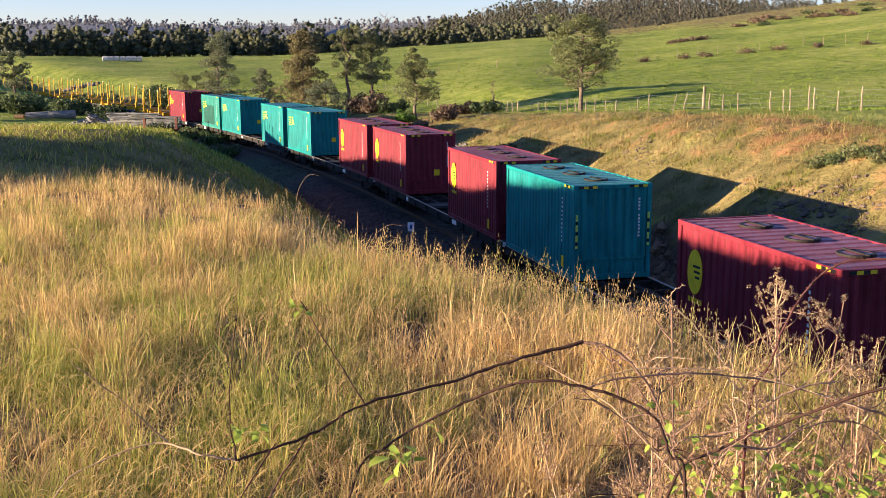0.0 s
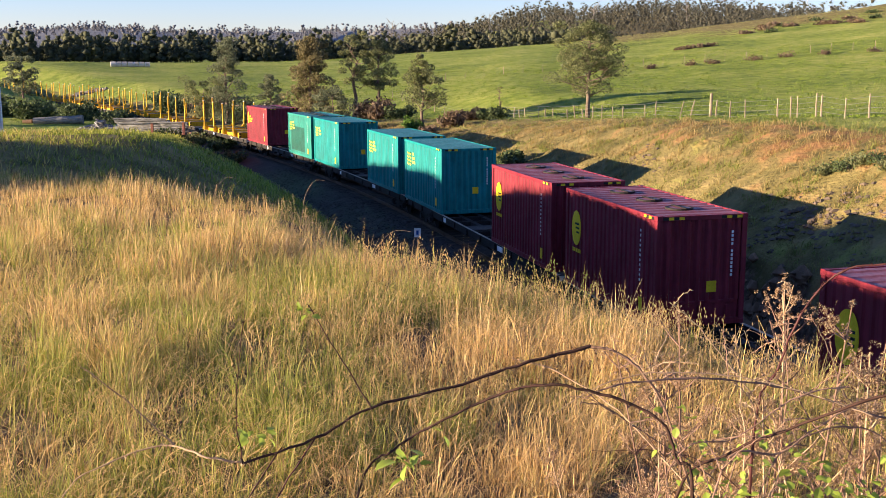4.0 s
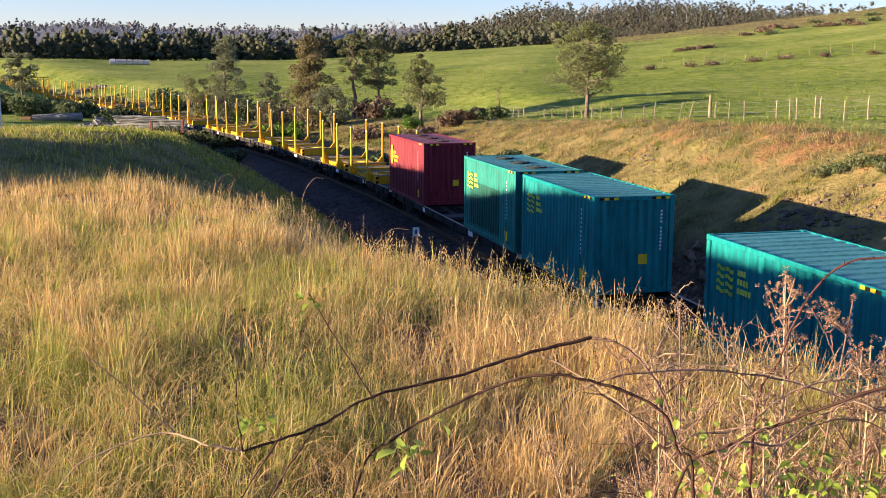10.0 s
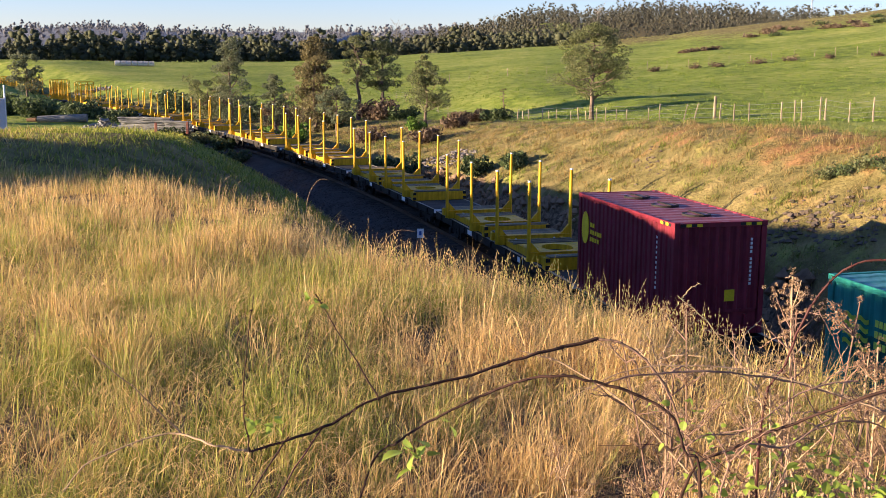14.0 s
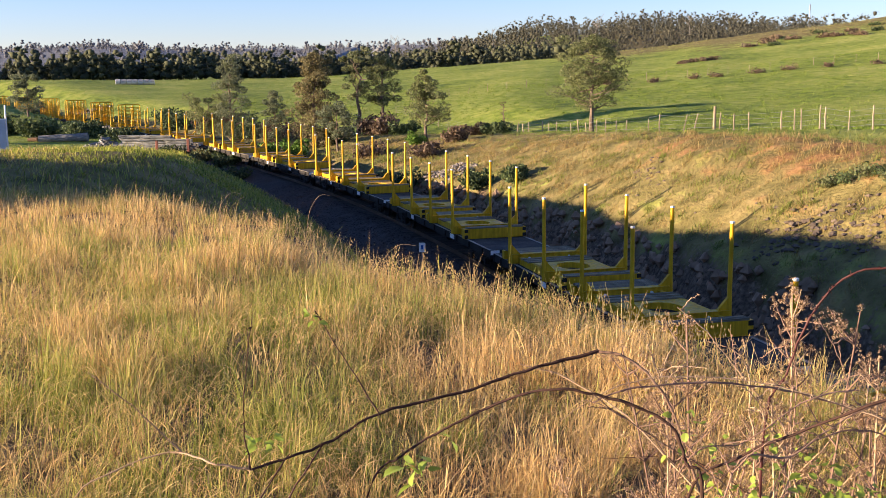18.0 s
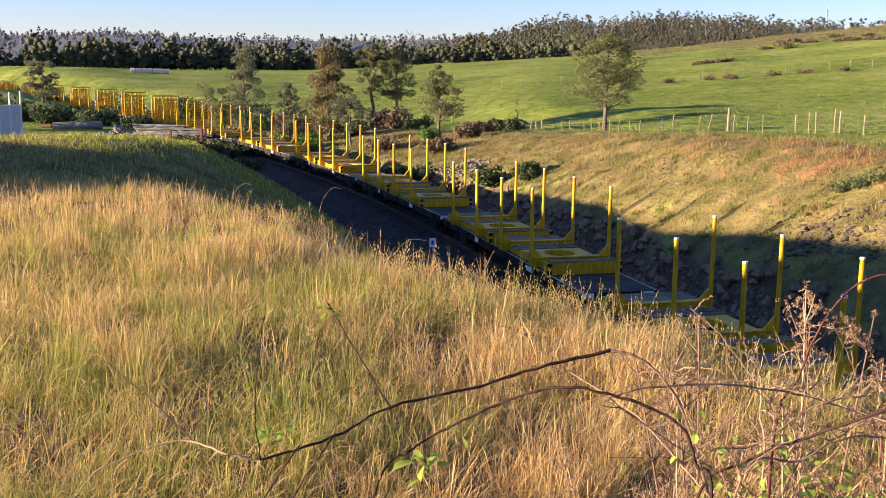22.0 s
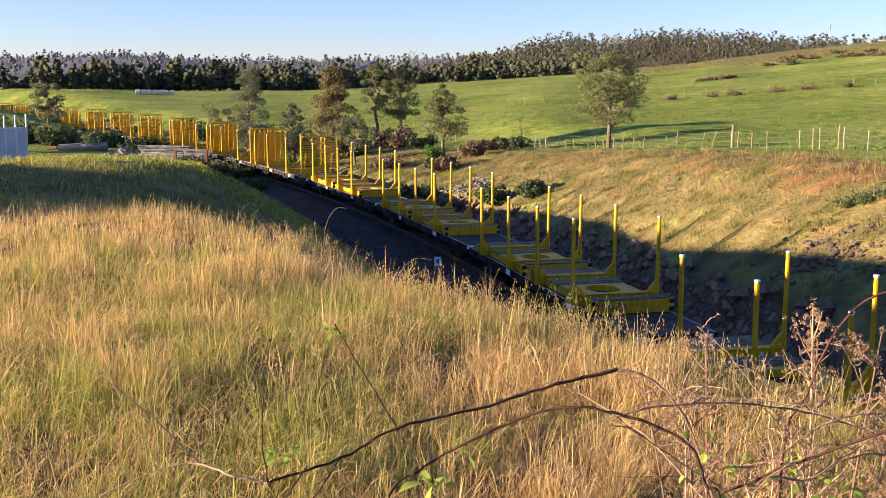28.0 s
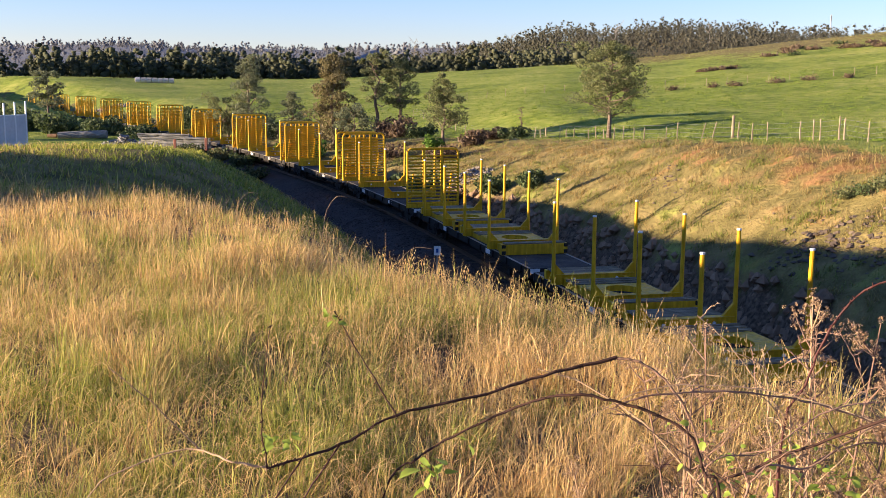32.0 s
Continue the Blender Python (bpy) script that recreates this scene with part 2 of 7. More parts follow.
def terrain(x, y):
    """Height of the land at x, y (arrays)."""
    x, y = np.asarray(x, float), np.asarray(y, float)
    yc = np.clip(y, -60, 300)
    d = (x - centre_x(yc)) / np.sqrt(1 + line_slope(yc) ** 2)
    r = np.hypot(x, np.maximum(y, 0))
    az = np.degrees(np.arctan2(x, np.maximum(y, 1e-3)))
    # open field, rising to the right and away
    edge = table(az, (-40, 6.4), (-22, 6.6), (-15, 6.0), (-9, 6.3), (-2.5, 8.2), (6.2, 11.5), (11, 14.0), (15, 16.5), (22.4, 21.0), (45, 30.0))
    base = table(az, (-40, 0.4), (-4, 0.5), (0, 1.0), (5, 3.0))
    base = base + (table(y, (30, 5.3), (55, 4.9), (65, 4.2), (84, 3.0), (100, 2.5), (140, 2.0)) - base) * smooth(1, 7, az)
    field = base + (edge - base) * np.clip((r - 96) / 204, 0, 1) ** 1.1 - table(az, (-12, 0.5), (6, 6.0)) * smooth(300, 420, r)
    field = field + 0.35 * lumps(x, y, 45, 1) * smooth(90, 200, r)
    # far hills
    ridge = table(az, (-60, 56), (-25, 52), (-20.6, 60), (-17.6, 65), (-14, 54), (-8, 53), (-4, 55), (0, 58), (6, 50), (40, 40))
    field = field + (ridge - 4) * smooth(900, 2300, r) * (1 + 0.12 * lumps(x, y, 900, 5))
    hill = table(az, (-30, 0), (-5, 2.0), (-1, 9), (1, 15), (3, 24), (5, 27), (8, 26), (11, 26.5), (14, 24), (17, 19), (21, 10), (40, 10))
    field = field + hill * smooth(330, 820, r) * (1 + 0.10 * lumps(x, y, 240, 3)) * (1 - 0.6 * smooth(1000, 1600, r))
    # the near shelf on the left of the cutting
    shelf = table(r, (0, 6.0), (9, 5.55), (18, 5.22), (28, 4.78), (36, 4.65), (47, 4.5), (54, 4.0), (66, 2.5), (124, -0.55))
    shelf = -smin(-shelf, -0.55 + 0 * shelf, 0.8) + 0.10 * lumps(x, y, 7.0, 2) + 0.05 * lumps(x, y, 2.3, 4)
    # unseen rise on the far left, added to shade the shelf, train and slope
    rise = table(y, (14, 4.0), (20, 5.8), (23.5, 6.4), (26.5, 6.5), (31.5, 6.15), (36, 5.45), (40, 4.6), (43, 0), (63, 0)) + 0.15 * np.clip(-x - 22, 0, 14)
    shelf = shelf + np.maximum(rise - shelf, 0) * smooth(-24.3, -28, az) * smooth(-70, -40, x)
    shelf = shelf + (field - shelf) * smooth(105, 190, r)
    brow = table(y, (-60, 9.4), (6, 9.0), (7.3, 9.35), (8.6, 9.7), (9.6, 9.3), (11, 10.3), (12.5, 11.1), (14, 11.35), (15.2, 11.2), (16.3, 10.9), (17.2, 10.8), (18.2, 12.05), (19.5, 12.3), (21, 12.2), (23, 12.6),
                 (25, 15.4), (27.5, 17.4), (30, 19.1), (37, 16.4), (44, 13.2), (48, 12.8), (60, 11.4), (78, 8.0), (95, 4.8), (300, 4.6))
    toe = table(y, (-60, 4.2), (50, 4.2), (75, 3.2), (300, 3.0))
    t = (-d - toe) / (brow - toe)
    left = -0.6 + (shelf + 0.6) * np.clip(smin(t, 1.0 + 0 * t, table(y, (20, 0.14), (35, 0.18), (60, 0.17), (80, 0.14))), 0, 1)
    # the right side: a rock foot, a grassy slope, a shoulder
    crest = table(y, (-60, 4.8), (35, 4.8), (48, 4.65), (58, 4.3), (66, 3.85), (77, 3.15), (88, 2.6), (118, 0.9), (300, 0.6))
    width = table(y, (-60, 11.5), (48, 11.8), (95, 17.0), (135, 14.0), (170, 8.0), (300, 7.0))
    near = table(y, (115, 1.0), (165, 0.3))
    t = (d - 4.6) / (width - 4.6)
    rock = 0.26 * smooth(0.0, 0.14, t + 0.03 * lumps(x, y, 2.6, 6))
    slope = np.clip(smin(rock + 0.74 * np.clip((t - 0.04) / 0.96, 0, 2), 1.0 + 0 * t, 0.22), 0, 1)
    right = -0.6 + (crest + 0.6) * slope + (0.16 * lumps(x, y, 5.0, 7) + 0.07 * lumps(x, y, 1.7, 8)) * smooth(3.4, 5.0, d)
    right = right + (field - right) * smooth(width + 9 * near, width + 32 * near, d)
    z = np.where(d < 0, left, right)
    return z


def spaced(fine_lo, fine_hi, step, lo, hi, growth=1.07):
    inner = list(np.arange(fine_lo, fine_hi + step / 2, step))
    up, k = [inner[-1]], step
    while up[-1] < hi:
        k *= growth
        up.append(up[-1] + k)
    down, k = [inner[0]], step
    while down[-1] > lo:
        k *= growth
        down.append(down[-1] - k)
    return np.array(down[:0:-1] + inner + up[1:])


def sheet(name, xs, ys, z, mat):
    n, k = len(xs), len(ys)
    X, Y = np.meshgrid(xs, ys)
    co = np.stack([X, Y, z(X, Y)], -1).reshape(-1, 3)
    i = (np.arange(k - 1)[:, None] * n + np.arange(n - 1)[None]).reshape(-1)
    faces = np.stack([i, i + 1, i + n + 1, i + n], -1)
    me = mesh_from(name, co, faces)
    me.materials.append(mat)
    return me


def mesh_from(name, co, faces, smooth_shade=True):
    """A mesh from arrays: corners, and faces that all have the same number of sides."""
    me = bpy.data.meshes.new(name)
    sides = faces.shape[1]
    me.vertices.add(len(co))
    me.vertices.foreach_set("co", np.ascontiguousarray(co, np.float32).ravel())
    me.loops.add(faces.size)
    me.loops.foreach_set("vertex_index", np.ascontiguousarray(faces, np.int32).ravel())
    me.polygons.add(len(faces))
    me.polygons.foreach_set("loop_start", np.arange(0, faces.size, sides, dtype=np.int32))
    me.polygons.foreach_set("use_smooth", np.full(len(faces), smooth_shade))
    me.update(calc_edges=True)
    return me


ground_mesh = sheet("ground", spaced(-42, 44, 0.65, -4200, 4200), spaced(-6, 105, 0.7, -500, 4300), terrain, GROUND)


def cover_of(co):
    """What grows where: pasture, bare soil, rock plus gap shade; alpha paints far haze."""
    x, y = co[:, 0], co[:, 1]
    yc = np.clip(y, -60, 300)
    d = (x - centre_x(yc)) / np.sqrt(1 + line_slope(yc) ** 2)
    width = table(y, (-60, 11.5), (48, 11.8), (95, 17.0), (135, 14.0), (170, 8.0), (300, 7.0))
    r = np.hypot(x, y)
    green = np.where(d > 0, smooth(width + 0.5, width + 3.5, d), smooth(88, 110, r))
    green = np.maximum(green, 0.36 * smooth(-0.1, 0.6, lumps(x, y, 6.0, 11) + 0.5 * lumps(x, y, 2.2, 64) + 0.2 * smooth(9.0, 6.0, d)) * (d > 0))
    green = np.maximum(green, 0.75 * smooth(-6.0, -2.0, d) * (d < -2.8) * (y > 25))
    az = np.degrees(np.arctan2(x, np.maximum(y, 1.0)))
    green = green * (1 - 0.75 * smooth(200, 300, r + 40 * lumps(x, y, 60, 16)) * smooth(3, 10, az))
    bare = np.where((d > 4) & (d < width + 2), 0.02 + 0.42 * smooth(width - 5, width - 1, d) * smooth(70, 45, y) + 0.22 * lumps(x, y, 9.0, 12) + 0.2 * lumps(x, y, 3.1, 15), 0.0)
    rock = np.where(d > 0, 1.0 - smooth(5.0, 5.9, d + 0.6 * lumps(x, y, 4.0, 13)), 1.0 - smooth(4.0, 4.8, -d))
    # Under the near meadow the dark stone colour stands for shade between blades.
    rock = np.maximum(rock, 1.0 * smooth(30, 24, r) * (d < -7))
    rock = np.maximum(rock, 0.45 * smooth(440, 560, r))
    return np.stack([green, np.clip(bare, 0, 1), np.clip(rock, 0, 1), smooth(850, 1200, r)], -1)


_co = np.empty(len(ground_mesh.vertices) * 3, np.float32)
ground_mesh.vertices.foreach_get("co", _co)
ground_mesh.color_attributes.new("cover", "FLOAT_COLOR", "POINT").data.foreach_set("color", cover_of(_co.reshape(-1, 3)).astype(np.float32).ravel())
ground = tagged(new("ground", ground_mesh), "dry grassland with a railway cutting and green pasture beyond", "ground", kind="structure")


# ---- the railway: ballast, sleepers, rails ----
def extrude_line(name, profile, s0, s1, step, mat, ragged=0.0):
    """Sweeps a cross profile (across, height) along the line."""
    n = int((s1 - s0) / step) + 1
    rng = np.random.RandomState(5)
    co = []
    for k in range(n):
        s = s0 + k * (s1 - s0) / (n - 1)
        for a, z in profile:
            p, _ = on_line(s, a + ragged * rng.uniform(-1, 1), z + 0.3 * ragged * rng.uniform(-1, 1))
            co.append(p[:])
    m = len(profile)
    i = (np.arange(n - 1)[:, None] * m + np.arange(m - 1)[None]).reshape(-1)
    me = mesh_from(name, np.array(co), np.stack([i, i + 1, i + m + 1, i + m], -1), ragged > 0)
    me.materials.append(mat)
    return me


def gravel_material():
    m, t, b = material("dark_ballast_gravel", 0.95)
    fine, mid = noise_tex(t, 14.0, 6.0), noise_tex(t, 1.2, 4.0)
    isl = t.nodes.new("ShaderNodeNewGeometry").outputs["Random Per Island"]
    col = ramp(t, calc(t, "ADD", calc(t, "MULTIPLY", fine, 0.6), calc(t, "MULTIPLY", mid, 0.4)), (0.3, (0.022, 0.019, 0.018)), (0.7, (0.085, 0.073, 0.066)))
    vary = ramp(t, isl, (0.0, (0.55, 0.55, 0.55)), (1.0, (1.5, 1.45, 1.4)))
    t.links.new(mix(t, 1.0, col, vary, "MULTIPLY"), b.inputs["Base Color"])
    bump(t, b, fine, 0.9, 0.05)
    return m


GRAVEL = gravel_material()
RAIL_STEEL = plain("rusty_rail_steel", (0.12, 0.07, 0.045), 0.6, 0.4, grain=15.0, spread=0.4)
SLEEPER_WOOD = timber("old_sleeper_timber", (0.035, 0.028, 0.022), (0.12, 0.10, 0.08))
bed = tagged(new("ballast_bed", extrude_line("ballast_bed", ((-4.3, -0.62), (-3.2, -0.52), (-2.3, -0.30), (-1.7, -0.17), (0, -0.16), (1.7, -0.17), (2.4, -0.36), (3.3, -0.62)),
                                             -60, 230, 0.4, GRAVEL, 0.05)), "dark crushed stone ballast under the track", "ballast", kind="structure")
track = tagged(new("railway_track"), "narrow gauge railway track on timber sleepers", "railway track", kind="structure")
RAIL = ((-0.065, -0.15), (-0.065, -0.135), (-0.012, -0.115), (-0.012, -0.04), (-0.034, -0.03), (-0.034, -0.002), (0.034, -0.002), (0.034, -0.03), (0.012, -0.04), (0.012, -0.115), (0.065, -0.135), (0.065, -0.15))
for side in (-0.5675, 0.5675):
    rail_ob = new("rail", extrude_line("rail", [(a + side, z) for a, z in RAIL], -60, 230, 1.5, RAIL_STEEL))
    rail_ob.parent = track
_bm = bmesh.new()
box_corners = [(-1.05, -0.11, -0.29), (1.05, -0.11, -0.29), (1.05, 0.11, -0.29), (-1.05, 0.11, -0.29), (-1.05, -0.11, -0.152), (1.05, -0.11, -0.152), (1.05, 0.11, -0.152), (-1.05, 0.11, -0.152)]
_v = [_bm.verts.new(c) for c in box_corners]
for _f in ((3, 2, 1, 0), (4, 5, 6, 7), (0, 1, 5, 4), (1, 2, 6, 5), (2, 3, 7, 6), (3, 0, 4, 7)):
    _bm.faces.new([_v[i] for i in _f])
sleeper_mesh = bpy.data.meshes.new("sleeper")
_bm.to_mesh(sleeper_mesh)
_bm.free()
sleeper_mesh.materials.append(SLEEPER_WOOD)
for k in range(170):
    p, turn = on_line(5 + 0.68 * k)
    ob = new("sleeper", sleeper_mesh)
    ob.parent = track
    ob.matrix_basis = Matrix.Translation(p) @ Matrix.Rotation(turn + random.uniform(-0.02, 0.02), 4, "Z")


def pebbles(name, centres, sizes, mat, seed=3, flat=0.7):
    """Many rough stones as one mesh: squashed, skewed octahedra with a cut top."""
    rng = np.random.RandomState(seed)
    n = len(centres)
    base = np.array([(1, 0, 0), (0.3, 0.95, 0.1), (-0.8, 0.6, 0), (-0.9, -0.5, 0.1), (0.2, -1, 0), (0.35, 0.3, 0.8), (-0.4, 0.1, 0.75), (0.05, -0.5, 0.8), (0, 0, -0.8)])
    f = np.array([(0, 1, 5), (1, 2, 6), (1, 6, 5), (2, 3, 6), (3, 7, 6), (3, 4, 7), (4, 0, 7), (0, 5, 7), (5, 6, 7), (1, 0, 8), (2, 1, 8), (3, 2, 8), (4, 3, 8), (0, 4, 8)])
    v = base[None] * rng.uniform(0.65, 1.3, (n, 9, 3)) * (np.asarray(sizes)[:, None, None] * np.array([1, 1, flat]))
    a = rng.uniform(0, 2 * np.pi, n)
    c, s = np.cos(a)[:, None], np.sin(a)[:, None]
    x, y = v[..., 0] * c - v[..., 1] * s, v[..., 0] * s + v[..., 1] * c
    co = np.stack([x, y, v[..., 2]], -1) + np.asarray(centres)[:, None]
    faces = (f[None] + 9 * np.arange(n)[:, None, None]).reshape(-1, 3)
    me = mesh_from(name, co.reshape(-1, 3), faces, False)
    me.materials.append(mat)
    return me


def along(s, across):
    """Many points of the plan at s along and across the line."""
    y = np.interp(s, _S, _Y)
    m = line_slope(y)
    k = np.hypot(1, m)
    return line_x(y) + (HALF_DECK + across) / k, y - (HALF_DECK + across) * m / k


_rng = np.random.RandomState(8)
_s, _a = _rng.uniform(18, 80, 8000), _rng.uniform(-5.0, -0.9, 8000)
_x, _y = along(_s, _a)
_z = np.interp(_a, [-4.3, -3.2, -2.3, -1.7, 0], [-0.61, -0.52, -0.30, -0.17, -0.16])
tagged(new("ballast_stones", pebbles("ballast_stones", np.stack([_x, _y, _z], -1), _rng.uniform(0.028, 0.065, 8000), GRAVEL)),
       "loose dark crushed ballast stones", "ballast", kind="stuff")


# ---- helpers for things ----
def part(name, bm, mat, parent=None, label=""):
    """Links a bmesh as one mesh object, as a part of parent where one is given."""
    me = bpy.data.meshes.new(name)
    bm.to_mesh(me)
    bm.free()
    return part_of(name, me, mat, parent, label)


def part_of(name, me, mat, parent=None, label="", at=None):
    """The same for a mesh that alike pieces share."""
    if not me.materials:
        me.materials.append(mat)
    ob = new(name, me)
    if parent:
        ob.parent = parent
    if at is not None:
        ob.matrix_basis = at
    if label:
        ob["label"] = label
    return ob


def thing(name, label, category, group=""):
    return tagged(new(name), label, category, group)


def box(bm, x0, x1, y0, y1, z0, z1):
    v = [bm.verts.new(p) for p in ((x0, y0, z0), (x1, y0, z0), (x1, y1, z0), (x0, y1, z0), (x0, y0, z1), (x1, y0, z1), (x1, y1, z1), (x0, y1, z1))]
    for f in ((3, 2, 1, 0), (4, 5, 6, 7), (0, 1, 5, 4), (1, 2, 6, 5), (2, 3, 7, 6), (3, 0, 4, 7)):
        bm.faces.new([v[i] for i in f])
    return bm


def boxed(*dims, bevel=0.0):
    bm = box(bmesh.new(), *dims)
    if bevel:
        bmesh.ops.bevel(bm, geom=list(bm.edges), offset=bevel, segments=1, affect="EDGES")
    return bm


def tube(bm, points, radii, sides=8, closed_end=True):
    """A tapered tube through points."""
    rings = []
    pts = [Vector(p) for p in points]
    for i, p in enumerate(pts):
        way = (pts[min(i + 1, len(pts) - 1)] - pts[max(i - 1, 0)]).normalized()
        ref = Vector((0, 0, 1)) if abs(way.z) < 0.9 else Vector((1, 0, 0))
        a = way.cross(ref).normalized()
        b = way.cross(a)
        r = radii[i] if isinstance(radii, (list, tuple)) else radii
        rings.append([bm.verts.new(p + r * (math.cos(2 * math.pi * k / sides) * a + math.sin(2 * math.pi * k / sides) * b)) for k in range(sides)])
    for q, w in zip(rings, rings[1:]):
        for k in range(sides):
            bm.faces.new((q[k], q[(k + 1) % sides], w[(k + 1) % sides], w[k]))
    if closed_end:
        bm.faces.new(rings[0][::-1])
        bm.faces.new(rings[-1])
    return bm


def disc(bm, radius, z0, z1, sides=24, cx=0.0, cy=0.0, inner=0.0):
    def ring(r, z):
        return [bm.verts.new((cx + r * math.cos(2 * math.pi * k / sides), cy + r * math.sin(2 * math.pi * k / sides), z)) for k in range(sides)]
    a, b = ring(radius, z0), ring(radius, z1)
    for k in range(sides):
        bm.faces.new((a[k], a[(k + 1) % sides], b[(k + 1) % sides], b[k]))
    if inner:
        c, e = ring(inner, z0), ring(inner, z1)
        for k in range(sides):
            j = (k + 1) % sides
            bm.faces.new((b[k], b[j], e[j], e[k]))
            bm.faces.new((e[k], e[j], c[j], c[k]))
            bm.faces.new((c[k], c[j], a[j], a[k]))
    else:
        bm.faces.new(b)
        bm.faces.new(a[::-1])
    return bm


# how far the train has come, second by second (metres)
TRAVEL = [0.0, 6.2, 12.39, 18.61, 24.82, 30.98, 37.09, 43.11, 49.03, 54.91, 60.78, 66.64, 72.5, 78.36, 84.26, 90.3, 96.48, 102.83, 109.31,
          115.84, 122.25, 128.62, 134.93, 141.24, 147.66, 153.99, 160.25, 166.5, 172.78, 179.11, 185.48, 191.87, 198.28]
moving = []      # (thing, its centre in the train, height of its base)


def ride(ob, u, z):
    moving.append((ob, u, z))
    return ob


def motions():
    for ob, u, z in moving:
        rows = []
        for t, gone in enumerate(TRAVEL):
            place, turn = on_line(u - gone, 0.0, z)
            rows.append((float(t), Matrix.Translation(place) @ Matrix.Rotation(turn, 4, "Z")))
        walk(ob, rows)


DECK = 1.05
LONG, WIDE, TALL = 6.06, 2.44, 2.78


def ribbed(length, height, pitch, depth, flat=0.36):
    """A corrugated panel: runs along x, stands along z, ribs proud towards -y."""
    n = max(2, round(length / pitch))
    p = length / n
    xs = []
    for k in range(n):
        a = -length / 2 + k * p
        xs += [(a, 0.0), (a + flat * p, 0.0), (a + 0.5 * p, -depth), (a + (0.5 + flat) * p, -depth)]
    xs.append((length / 2, 0.0))
    bm = bmesh.new()
    low = [bm.verts.new((x, y, 0)) for x, y in xs]
    top = [bm.verts.new((x, y, height)) for x, y in xs]
    for i in range(len(xs) - 1):
        bm.faces.new((low[i], low[i + 1], top[i + 1], top[i]))
    return bm


def hatch(parent, mat, y):
    ring = part("hatch", disc(bmesh.new(), 0.36, TALL - 0.03, TALL + 0.018, 20, 0, y, 0.29), STEEL, parent)
    bm = disc(bmesh.new(), 0.31, TALL - 0.03, TALL + 0.010, 20, 0, y)
    part("lid", bm, mat, ring)
    part("hinge_bar", boxed(-0.03, 0.03, y - 0.42, y + 0.42, TALL + 0.019, TALL + 0.04), STEEL, ring)


def stripes(parent, x, y, along, n=4):
    """Black and yellow warning dashes on a top rail corner."""
    for k in range(n):
        o = -0.21 + 0.14 * k
        mat = LOGO_YELLOW if k % 2 else DECAL_BLACK
        if along == "y":
            part("warning_dash", boxed(x - 0.004, x + 0.004, y + o - 0.07, y + o + 0.07, TALL - 0.105, TALL - 0.035), mat, parent)
        else:
            part("warning_dash", boxed(x + o - 0.07, x + o + 0.07, y - 0.004, y + 0.004, TALL - 0.105, TALL - 0.035), mat, parent)


